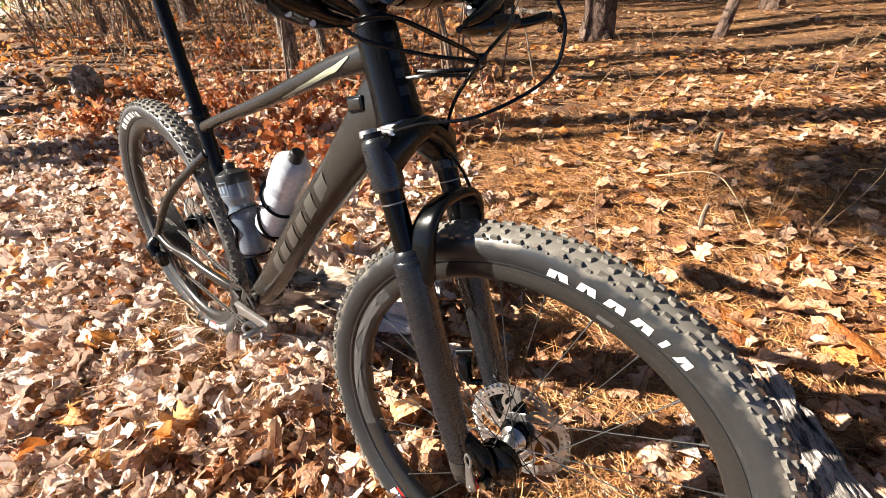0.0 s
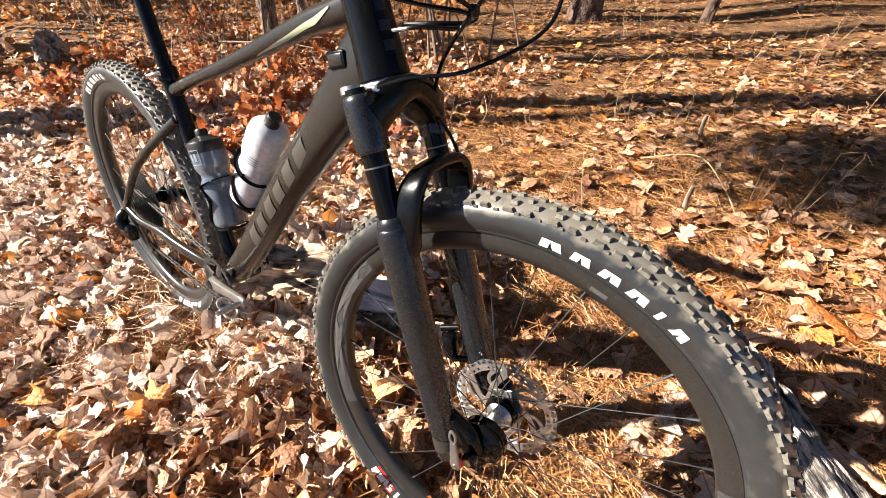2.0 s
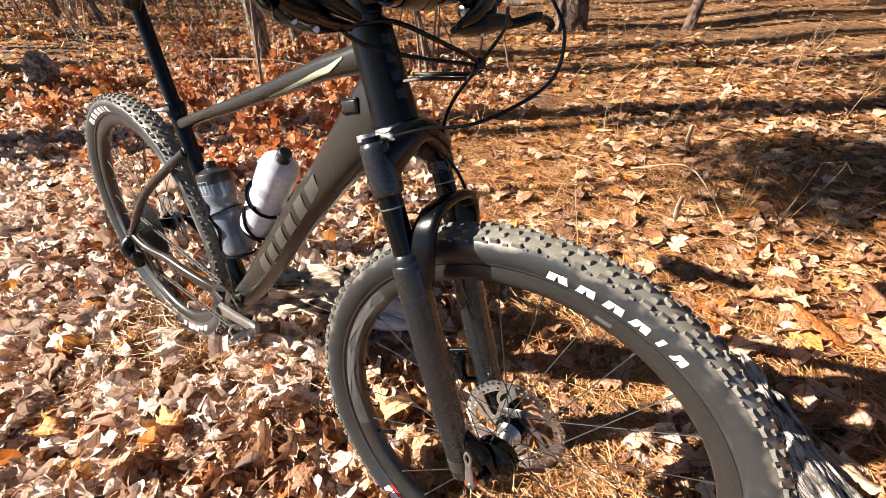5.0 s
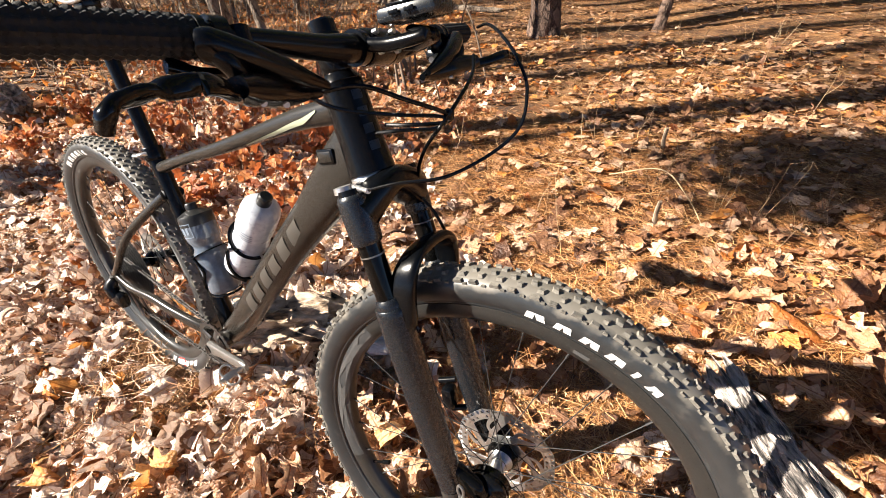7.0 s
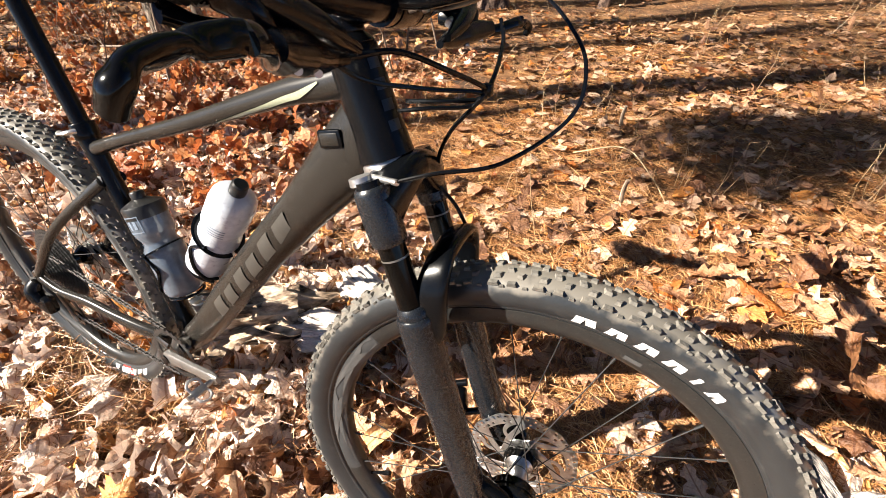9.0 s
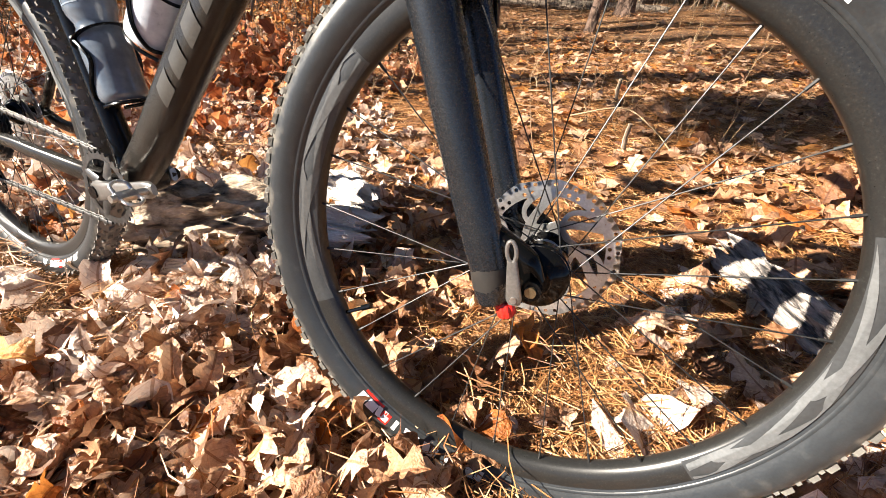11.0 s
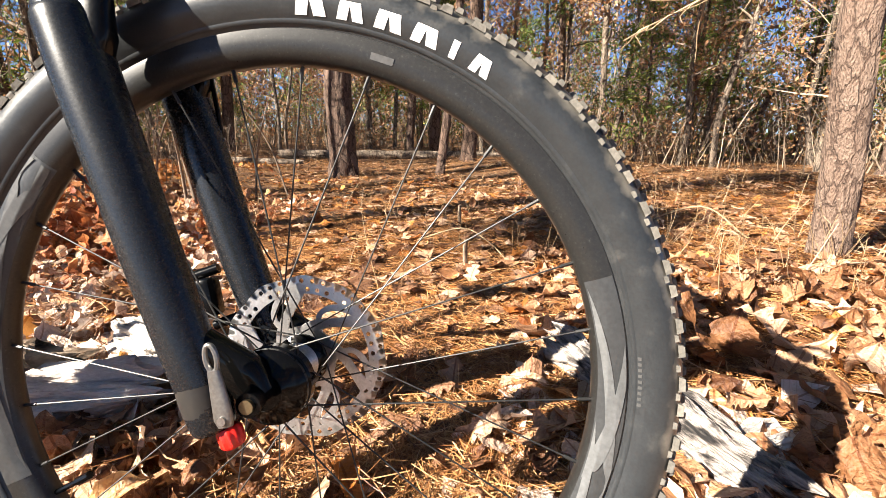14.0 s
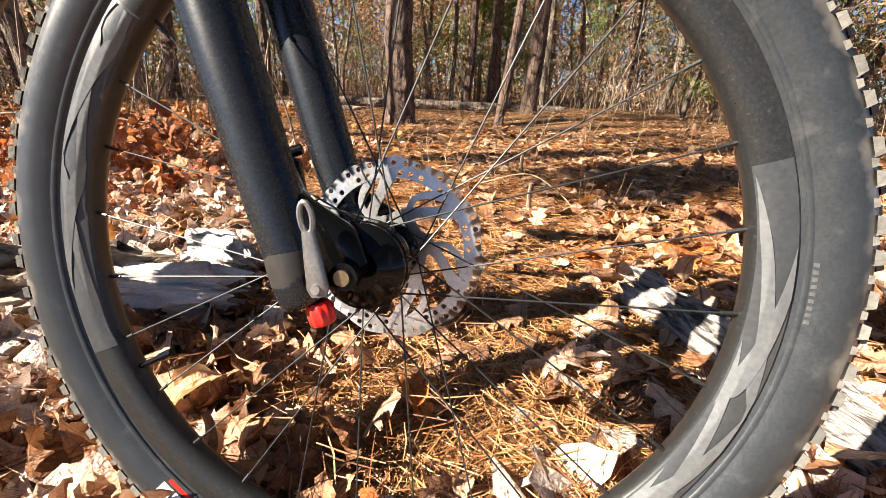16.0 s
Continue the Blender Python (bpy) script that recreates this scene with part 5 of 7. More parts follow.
near = np.concatenate([-np.geomspace(300, 4.2, 26), np.linspace(-4, 5, 150), np.geomspace(5.2, 300, 26)])
gx, gy = np.meshgrid(near, near, indexing="ij")
gz = ground_z(gx, gy) + np.where(np.hypot(gx, gy) < 6, 0.004 * np.sin(gx * 31 + 3 * np.sin(gy * 17)) * np.sin(gy * 29), 0)
k = len(near)
gv = np.stack([gx, gy, gz], 2).reshape(-1, 3)
ii, jj = np.meshgrid(np.arange(k - 1), np.arange(k - 1), indexing="ij")
q = (ii * k + jj).ravel()
gf = np.stack([q, q + k, q + k + 1, q + 1], 1).tolist()
thing("ground", "forest floor of orange pine needles and dry leaves", "forest floor", kind="structure", data=Geo().add(gv, gf).mesh("ground", M_LITTER))


# a sandy road far off behind the bike
M_SAND = material("pale_sand", [(0.3, (0.48, 0.40, 0.30)), (0.5, (0.62, 0.54, 0.43)), (0.7, (0.70, 0.63, 0.52))], 0.95, 0, 1.2, 30, bump=0.3, bump_scale=8)
rv, rf = [], []
for i_ in range(41):
    t_ = i_ / 40
    for j_ in range(9):
        w_ = 4.2 * j_ / 8
        x_, y_ = -6.0 - 30 * t_ - 0.33 * w_, -0.35 + 10.4 * t_ - 0.94 * w_ + 0.10 * math.sin(i_ * 1.9) * (j_ == 0)
        rv.append((x_, y_, float(ground_z(x_, y_)) + 0.05 - (0.07 if j_ in (0, 8) else 0)))
rf = [(i_ * 9 + j_, (i_ + 1) * 9 + j_, (i_ + 1) * 9 + j_ + 1, i_ * 9 + j_ + 1) for i_ in range(40) for j_ in range(8)]
thing("road", "pale sandy track beyond the undergrowth", "dirt road", kind="structure", data=Geo().add(rv, rf).mesh("road", M_SAND))


# ---- fallen leaves ----
def leaf_outline(kind, n, rng):
    """Half widths along the midrib for an oak, a broad lobed or a plain leaf."""
    s = np.linspace(0, 1, n)
    ph = rng.uniform(0, 0.25)
    if kind == "oak":
        w = 0.255 * np.sin(np.pi * s ** 0.8) ** 0.6 * (1 + 0.50 * np.cos(2 * np.pi * (s * 3.4 + ph)))
    elif kind == "broad":
        w = 0.33 * np.sin(np.pi * s ** 0.75) ** 0.65 * (1 + 0.20 * np.cos(2 * np.pi * (s * 2.6 + ph)))
    else:
        w = 0.25 * np.sin(np.pi * s ** 0.9) ** 0.9 * (1 + 0.05 * np.cos(2 * np.pi * s * 6))
    w[0], w[-1] = 0.014, 0.02
    return s, w


def leaf_template(kind, n, rng, curl=1.0, stalk=True, columns=3):
    """One leaf, its stalk end at the origin, one unit long, rolled, bent and rippled as it dried."""
    s, w = leaf_outline(kind, n, rng)
    wl = w * (1 + 0.14 * np.array([rng.uniform(-1, 1) for _ in s]))
    wr = w * (1 + 0.14 * np.array([rng.uniform(-1, 1) for _ in s]))
    roll = rng.choice([-1, 1, 1]) * rng.uniform(0.6, 5.0) * curl
    bend = rng.choice([-1, 1]) * rng.uniform(0.2, 2.6) * curl
    twist, wav, ph = rng.uniform(-0.8, 0.8) * curl, rng.uniform(0.02, 0.06), rng.uniform(0, 6)
    uneven = rng.uniform(0.4, 1.0)
    v = []
    for i in range(len(s)):
        t = s[i] - 0.5
        cx, cz = math.sin(bend * t) / bend + 0.5, (1 - math.cos(bend * t)) / bend
        for side, ww in [(q, wl[i] if q < 0 else wr[i]) for q in np.linspace(-1, 1, columns)]:
            kk = roll * (1.0 if side < 0 else uneven) * (0.6 + 0.8 * s[i]) + 1e-6
            y = side * ww
            yy, zz = math.sin(kk * y) / kk, (1 - math.cos(kk * y)) / kk
            zz += twist * y * t + abs(side) * wav * math.sin(11 * s[i] + ph + 2 * side)
            v.append((cx - zz * math.sin(bend * t), yy, cz + zz * math.cos(bend * t)))
    f = []
    for i in range(len(s) - 1):
        a = i * columns
        f += [(a + q, a + q + columns, a + q + columns + 1, a + q + 1) for q in range(columns - 1)]
    if stalk:
        b = len(v)
        o = Vector(v[columns // 2])
        v += [(o.x - 0.28, 0.02, o.z + 0.05), (o.x + 0.02, 0.012, o.z), (o.x + 0.02, -0.012, o.z)]
        f += [(b, b + 1, b + 2)]
    c = np.array([(q, w, 0.0) for i, q in enumerate(s) for w in [sd * (wl[i] if sd < 0 else wr[i]) for sd in np.linspace(-1, 1, columns)]] + ([(0.0, 0.0, 0.0)] * 3 if stalk else []))
    return np.array(v), f, c


def scatter(templates, n, place, size, rng, tilt=0.35, stand=0.05, flat=1.0):
    """Many leaves laid out by place(n) -> x, y, z; one Geo."""
    g = Geo()
    x, y, z = place(n)
    which = rng.integers(0, len(templates), n)
    for t, (tv, tf, tc) in enumerate(templates):
        sel = np.nonzero(which == t)[0]
        m = len(sel)
        if not m:
            continue
        sc = size(m)
        yaw = rng.uniform(0, 2 * np.pi, m)
        p = rng.normal(0, tilt, m)
        r = rng.normal(0, tilt, m)
        up = rng.random(m) < stand
        p = np.where(up, rng.uniform(-1.3, -0.5, m), p)
        v = (tv - [0.5, 0, 0])[None] * sc[:, None, None]
        v[..., 2] *= flat
        cp, sp_, cr, sr, cy, sy = np.cos(p), np.sin(p), np.cos(r), np.sin(r), np.cos(yaw), np.sin(yaw)
        a = v[..., 1] * cr[:, None] - v[..., 2] * sr[:, None]
        b = v[..., 1] * sr[:, None] + v[..., 2] * cr[:, None]
        c = v[..., 0] * cp[:, None] + b * sp_[:, None]
        d = -v[..., 0] * sp_[:, None] + b * cp[:, None]
        e = c * cy[:, None] - a * sy[:, None]
        f = c * sy[:, None] + a * cy[:, None]
        low = np.minimum(0, d.min(1) + 0.004)
        out = np.stack([e + x[sel][:, None], f + y[sel][:, None], d - low[:, None] * 0.75 + z[sel][:, None]], 2)
        k0 = len(tv)
        base = (np.arange(m) * k0)
        faces = []
        for q in tf:
            faces.append(base[:, None] + np.array(q)[None])
        fl = [tuple(row) for arr in faces for row in arr.tolist()]
        g.add(out.reshape(-1, 3), fl)
        g.leaf.append(np.tile(tc, (m, 1)))
    return g


rs = np.random.default_rng(11)
rl = random.Random(21)
FINE = [leaf_template(kd, 11, rl, 1.1) for kd in ("oak", "oak", "oak", "broad", "oak", "plain", "oak", "broad") for _ in range(4)]
CRISP = [leaf_template(kd, 17, rl, 1.45, True, 5) for kd in ("oak", "oak", "broad", "oak", "plain") for _ in range(6)]
PLAIN = [leaf_template(kd, 5, rl, 0.8, False) for kd in ("oak", "broad", "plain", "broad") for _ in range(4)]


def box_place(x0, x1, y0, y1, lift, keep=None):
    def f(n):
        xs, ys = [], []
        c = 0
        while c < n:
            x, y = rs.uniform(x0, x1, n), rs.uniform(y0, y1, n)
            ok = rs.random(n) < (keep(x, y) if keep else 1)
            xs.append(x[ok]); ys.append(y[ok]); c += ok.sum()
        x, y = np.concatenate(xs)[:n], np.concatenate(ys)[:n]
        return x, y, ground_z(x, y) + rs.uniform(0.002, lift, n)
    return f


def leafy(x, y):
    """How thick the broad leaves lie: deep beside the bike, thin on the needles."""
    left = 1 / (1 + np.exp((x - 0.95 + 0.9 * (y - 0.1)) * 3.5))
    patch = 0.5 + 0.5 * np.sin(x * 2.1 + 1.7 * np.sin(y * 1.3)) * np.sin(y * 2.4 + 0.6 * x)
    right = 0.16 * np.exp(-((x - 1.9) ** 2 / 0.5 + (y - 0.9) ** 2 / 0.8))
    bare = 1 - 0.92 * np.exp(-((x - 1.17) ** 2 / 0.085 + (y - 0.24) ** 2 / 0.065))
    return np.clip(left + right + 0.09 * patch + 0.02, 0, 1) * bare * (1 - 0.97 * np.exp(-((x - 0.10) ** 2 / 0.11 + (y + 0.12) ** 2 / 0.045) ** 2))


thing("fallen_leaves", "deep layer of curled tan and brown oak leaves", "leaf litter", kind="stuff",
      data=scatter(FINE, 7600, box_place(-2.6, 1.9, -1.1, 1.6, 0.034, lambda x, y: leafy(x, y) * (leafy(x, y) > 0.3)), lambda m: rs.uniform(0.045, 0.115, m), rs, 0.40, 0.08).mesh("fallen_leaves", M_LEAF))
thing("fallen_leaves", "crisp curled tan oak leaves heaped beside the bike", "leaf litter", kind="stuff",
      data=scatter(CRISP, 2700, box_place(-0.9, 0.66, -0.75, 0.55, 0.060, leafy), lambda m: rs.uniform(0.050, 0.140, m), rs, 0.40, 0.10).mesh("fallen_leaves", M_LEAF))
thing("fallen_leaves", "curled brown-tan oak leaves round the front tyre", "leaf litter", kind="stuff",
      data=scatter(CRISP, 900, box_place(0.55, 1.15, -0.75, 0.55, 0.056, leafy), lambda m: rs.uniform(0.045, 0.120, m), rs, 0.48, 0.12).mesh("fallen_leaves", M_WARM))
thing("fallen_leaves", "rust-brown curled oak leaves among the pale ones", "leaf litter", kind="stuff",
      data=scatter(CRISP, 300, box_place(-0.9, 1.15, -0.75, 0.55, 0.064, leafy), lambda m: rs.uniform(0.06, 0.14, m), rs, 0.40, 0.10).mesh("fallen_leaves", M_RUST))
thing("fallen_leaves", "thin scatter of rust-coloured oak leaves on needles", "leaf litter", kind="stuff",
      data=scatter(FINE, 2300, box_place(-3.5, 4.5, -0.8, 5.0, 0.032, lambda x, y: (0.35 + 0.5 * leafy(x, y)) * (1 - 0.8 * np.exp(-((x - 0.10) ** 2 / 0.11 + (y + 0.12) ** 2 / 0.045) ** 2))), lambda m: rs.uniform(0.045, 0.115, m), rs, 0.20, 0.02, 0.6).mesh("fallen_leaves", M_RUST))
thing("fallen_leaves", "far tan leaves strewn over the forest floor", "leaf litter", kind="stuff",
      data=scatter(PLAIN, 5000, box_place(-11, 10, -3, 15, 0.03, lambda x, y: np.where((np.abs(x) < 2.4) & (y < 2.2), 0, np.clip(0.25 + 0.5 * np.exp(-(x + 4) ** 2 / 12) + 0.35 * np.sin(x * 1.3) * np.sin(y * 1.9), 0.05, 1))), lambda m: rs.uniform(0.05, 0.12, m), rs, 0.12, 0.01, 0.5).mesh("fallen_leaves", M_DULL))


thing("fallen_leaves", "curled leaves heaped beyond the front wheel", "leaf litter", kind="stuff",
      data=scatter(CRISP, 340, box_place(1.4, 2.8, 0.2, 1.6, 0.036), lambda m: rs.uniform(0.07, 0.15, m), rs, 0.24, 0.03, 0.75).mesh("fallen_leaves", M_WARM))
thing("fallen_leaves", "pale flat leaves gathered beyond the charred log", "leaf litter", kind="stuff",
      data=scatter(CRISP, 150, box_place(1.75, 2.9, 0.25, 1.3, 0.045), lambda m: rs.uniform(0.08, 0.18, m), rs, 0.25, 0.04).mesh("fallen_leaves", M_WARM))
thing("fallen_leaves", "tan leaves spread over the ground before the bike", "leaf litter", kind="stuff",
      data=scatter(PLAIN, 5200, box_place(-6.0, 6.0, -6.0, 0.6, 0.03, lambda x, y: np.where((x > -2.2) & (x < 1.3) & (y > -0.95), 0.0, np.exp(-np.maximum(0, -1.0 - y) / 1.6) * np.exp(-np.maximum(0, np.abs(x) - 2.0) / 1.8))), lambda m: rs.uniform(0.05, 0.12, m), rs, 0.35, 0.06).mesh("fallen_leaves", M_LEAF))
thing("fallen_leaves", "rust-brown leaves under the far undergrowth", "leaf litter", kind="stuff",
      data=scatter(PLAIN, 3600, box_place(-9.5, -2.2, 0.3, 6.5, 0.04), lambda m: rs.uniform(0.06, 0.12, m), rs, 0.4, 0.08).mesh("fallen_leaves", M_RUST))
thing("fallen_leaves", "dull brown leaves tangled with the pine needles", "leaf litter", kind="stuff",
      data=scatter(FINE, 3000, box_place(0.2, 5.0, 0.7, 5.2, 0.034, lambda x, y: np.clip(0.55 + 0.5 * np.sin(x * 3.1 + 2 * np.sin(y * 2.2)) * np.sin(y * 3.3 + x), 0.12, 1) * np.exp(-np.maximum(0, y - 2.2) / 2)), lambda m: rs.uniform(0.055, 0.130, m), rs, 0.16, 0.02, 0.55).mesh("fallen_leaves", M_DULL))
thing("fallen_leaves", "orange-red oak leaves strewn behind the bike", "leaf litter", kind="stuff",
      data=scatter(FINE, 3000, box_place(-4.2, -0.1, 0.1, 3.2, 0.06, lambda x, y: np.clip(1.2 - 0.35 * np.hypot(x + 1.4, y - 1.0), 0.15, 1)), lambda m: rs.uniform(0.045, 0.105, m), rs, 0.5, 0.10).mesh("fallen_leaves", leaf_material("orange_red_oak_leaf", [(0.0, (0.22, 0.065, 0.028)), (0.30, (0.48, 0.18, 0.070)), (0.55, (0.63, 0.33, 0.150)), (0.8, (0.74, 0.54, 0.40)), (1.0, (0.80, 0.67, 0.56))], 0.3)))


thing("fallen_leaves", "flat tan leaves half sunk in the pine needles", "leaf litter", kind="stuff",
      data=scatter(FINE, 2800, box_place(-1.6, 6.5, 0.75, 7.5, 0.032, lambda x, y: np.clip(0.50 + 0.55 * np.sin(x * 2.3 + 1.5 * np.sin(y * 1.9)) * np.sin(y * 2.7 + 0.8 * x), 0.10, 1) * np.exp(-np.maximum(0, y - 3.0) / 4)), lambda m: rs.uniform(0.055, 0.135, m), rs, 0.11, 0.01, 0.5).mesh("fallen_leaves", M_WARM))
thing("fallen_leaves", "pale leaves scattered over the sunlit needles", "leaf litter", kind="stuff",
      data=scatter(FINE, 420, box_place(-1.2, 5.5, 0.8, 6.0, 0.034, lambda x, y: np.exp(-np.maximum(0, y - 2.0) / 3)), lambda m: rs.uniform(0.06, 0.13, m), rs, 0.16, 0.02, 0.65).mesh("fallen_leaves", M_WARM))


thing("fallen_leaves", "few brown and pinkish leaves lying on the straw needles", "leaf litter", kind="stuff",
      data=scatter(CRISP, 95, box_place(0.90, 1.60, 0.02, 0.85, 0.040), lambda m: rs.uniform(0.05, 0.12, m), rs, 0.25, 0.03, 0.7).mesh("fallen_leaves", M_DULL))


def needle_bed(n, place, width, rng, bent=True):
    """Fallen pine needles: thin bent strips lying criss-cross."""
    x, y, z = place(n)
    yaw = rng.uniform(0, 2 * np.pi, n)
    L = rng.uniform(0.05, 0.12, n)
    lift = rng.normal(0, 0.10, n)
    bend = rng.normal(0, 0.09, n) * L
    w = width * rng.uniform(0.7, 1.3, n)
    c, s = np.cos(yaw), np.sin(yaw)
    v = np.empty((n, 6, 3))
    for i, t in enumerate((-0.5, 0.0, 0.5)):
        off = bend * (1 - 4 * t * t)
        for j, sd in enumerate((-1, 1)):
            a, b = t * L, off + sd * w / 2 * (1 if t == 0 else 0.6)
            v[:, i * 2 + j, 0] = x + a * c - b * s
            v[:, i * 2 + j, 1] = y + a * s + b * c
            v[:, i * 2 + j, 2] = z + np.abs(lift) * L * 0.5 + lift * a + sd * 0.0004
    base = np.arange(n) * 6
    f = np.concatenate([base[:, None] + np.array(q) for q in (((0, 2, 3, 1), (2, 4, 5, 3)) if bent else ((0, 4, 5, 1),))]).tolist()
    return Geo().add(v.reshape(-1, 3), [tuple(q) for q in f])


thing("fallen_needles", "thick bed of fallen orange pine needles", "pine needles", kind="stuff",
      data=needle_bed(64000, box_place(-1.4, 3.0, -0.8, 2.4, 0.028, lambda x, y: np.clip(1.05 - 0.7 * leafy(x, y), 0.2, 1)), 0.0019, rs).mesh("fallen_needles", M_NEEDLE, False))
thing("fallen_needles", "loose ridges of orange needles lying over the leaves", "pine needles", kind="stuff",
      data=needle_bed(46000, box_place(0.2, 4.2, 0.55, 4.2, 0.026, lambda x, y: np.clip(0.45 + 0.7 * np.sin(x * 4.3 + 2 * np.sin(y * 3.1)) * np.sin(y * 5.2 + 1.4 * x), 0.08, 1) * np.exp(-np.maximum(0, y - 2.0) / 2.2)), 0.0021, rs, False).mesh("fallen_needles", M_NEEDLE, False))
thing("fallen_needles", "bright straw-coloured needles matted round the front wheel", "pine needles", kind="stuff",
      data=needle_bed(22000, box_place(0.75, 2.3, -0.15, 1.25, 0.034, lambda x, y: np.exp(-((x - 1.25) ** 2 / 0.25 + (y - 0.35) ** 2 / 0.20)) + 0.12), 0.0017, rs).mesh("fallen_needles", M_STRAWNEEDLE, False))
thing("fallen_needles", "tufts of pine needles caught on the leaves", "pine needles", kind="stuff",
      data=needle_bed(15000, box_place(-1.4, 1.2, -0.8, 0.7, 0.080, lambda x, y: np.clip(np.sin(x * 7 + 2 * np.sin(y * 5)) * np.sin(y * 8 + x * 3) * 1.6 - 0.1, 0.10, 1)), 0.0017, rs).mesh("fallen_needles", M_NEEDLE, False))
thing("fallen_needles", "pine needles over the ground before the bike", "pine needles", kind="stuff",
      data=needle_bed(24000, box_place(-6, 6, -6, -0.6, 0.03), 0.0036, rs, False).mesh("fallen_needles", M_NEEDLE, False))
thing("fallen_needles", "farther bed of fallen orange pine needles", "pine needles", kind="stuff",
      data=needle_bed(60000, box_place(-5, 6, 1.8, 9.5, 0.035), 0.0036, rs, False).mesh("fallen_needles", M_NEEDLE, False))


# leaves that lie apart and can be told one by one
def single_leaf(x, y, size, yaw, mat, label, kind="broad", tilt=(0, 0), curl=1.0, lift=0.02, seed=1):
    tv, tf, tc = leaf_template(kind, 17, random.Random(seed), curl, True, 5)
    g = Geo().add((tv - [0.5, 0, 0]) * size, tf)
    g.leaf.append(tc)
    thing("fallen_leaf", label, "leaf", pose(x, y, float(ground_z(x, y)) + lift, tilt[0], tilt[1], yaw), group="single leaves on the ground", data=g.mesh("fallen_leaf", mat))


single_leaf(1.66, 1.00, 0.17, 150, M_RUST, "large bright orange leaf curled on pine needles", "broad", (12, -8), 1.0, 0.05, 3)
single_leaf(1.76, 1.08, 0.12, 30, M_RUST, "orange leaf curled on pine needles", "broad", (-10, 14), 1.0, 0.04, 5)
# the two maple-like leaves take the dull brown to stand in for shade
single_leaf(1.15, 0.53, 0.15, 100, M_DULL, "broad maple-like leaf lying flat, coloured dull as if in shade", "broad", (4, 3), 0.4, 0.035, 8)
single_leaf(0.98, 0.52, 0.17, 60, M_DULL, "broad maple-like leaf lying flat, coloured dull as if in shade", "broad", (-4, 5), 0.4, 0.035, 9)
single_leaf(0.45, -0.07, 0.20, -10, M_LEAF, "flat tan leaf in the shade beneath the pedal", "plain", (2, 2), 0.3, 0.05, 10)
single_leaf(0.62, -0.05, 0.14, 20, M_LEAF, "upturned tan leaf beside the front tyre", "broad", (35, 10), 0.8, 0.06, 12)
for k_ in range(26):
    x_, y_ = rl.uniform(-0.5, 1.0), rl.uniform(-0.55, -0.05)
    if x_ < 0.42 and y_ > -0.30:
        y_ -= 0.25
    single_leaf(x_, y_, rl.uniform(0.10, 0.16), rl.uniform(0, 360), M_LEAF, "large curled pale tan oak leaf atop the litter", rl.choice(["oak", "broad", "broad"]), (rl.uniform(-25, 25), rl.uniform(-25, 25)), 1.2, 0.05, 40 + k_)
for k_ in range(16):
    x_, y_ = rl.uniform(1.35, 2.4), rl.uniform(0.35, 1.7)
    single_leaf(x_, y_, rl.uniform(0.10, 0.15), rl.uniform(0, 360), rl.choice([M_DULL, M_DULL, M_RUST]), "curled dry leaf on pine needles", rl.choice(["oak", "broad"]), (rl.uniform(-20, 20), rl.uniform(-20, 20)), 1.0, 0.03, 80 + k_)


# ---- logs ----
def log_piece(label, a, b, r0, r1, mat, seed, rough=0.16, jag=0.05, seg=72, rings=44):
    """A weathered log with split grain and broken ends, from a to b."""
    a, b = Vector(a), Vector(b)
    L = (b - a).length
    w = (b - a).normalized()
    m = Matrix.Translation(a) @ w.to_track_quat("X", "Z").to_matrix().to_4x4()
    off = Vector((seed * 3.1, seed * 1.7, 0))
    v, f = [], []
    for i in range(rings + 1):
        t = i / rings
        for j in range(seg):
            q = 2 * math.pi * j / seg
            d = Vector((math.cos(q) * 1.6, math.sin(q) * 1.6, t * L * 8.0)) + off
            r = (r0 + (r1 - r0) * t) * (1 + 0.09 * noise.noise(Vector((math.cos(q) * 10, math.sin(q) * 10, t * L * 7)) + off) + rough * noise.noise(d) * 1.6 + rough * 0.9 * noise.noise(Vector((math.cos(q) * 4, math.sin(q) * 4, t * L * 20)) + off) - 0.05 * max(0, noise.noise(Vector((math.cos(q) * 6, math.sin(q) * 6, t * L * 5)) + off)))
            end = max(0, 1 - min(t, 1 - t) * rings / 2.0)
            x = t * L + (jag * noise.noise(Vector((math.cos(q) * 2.5, math.sin(q) * 2.5, 9.0 * (t > 0.5))) + off) * (2.0 if end else 0.0) * end)
            r *= 1 - 0.25 * end
            v.append((x, r * math.cos(q), r * math.sin(q)))
    for i in range(rings):
        for j in range(seg):
            f.append((i * seg + j, i * seg + (j + 1) % seg, (i + 1) * seg + (j + 1) % seg, (i + 1) * seg + j))
    for e in (0, rings):
        c = len(v)
        xs_ = [v[e * seg + j][0] for j in range(seg)]
        v.append((sum(xs_) / seg + (0.35 * jag if e == 0 else -0.35 * jag), 0, 0))
        f += [(c, e * seg + (j + 1) % seg, e * seg + j) if e == 0 else (c, e * seg + j, e * seg + (j + 1) % seg) for j in range(seg)]
    thing("log", label, "log", m, group="weathered logs", data=Geo().add(v, f).mesh("log", mat))


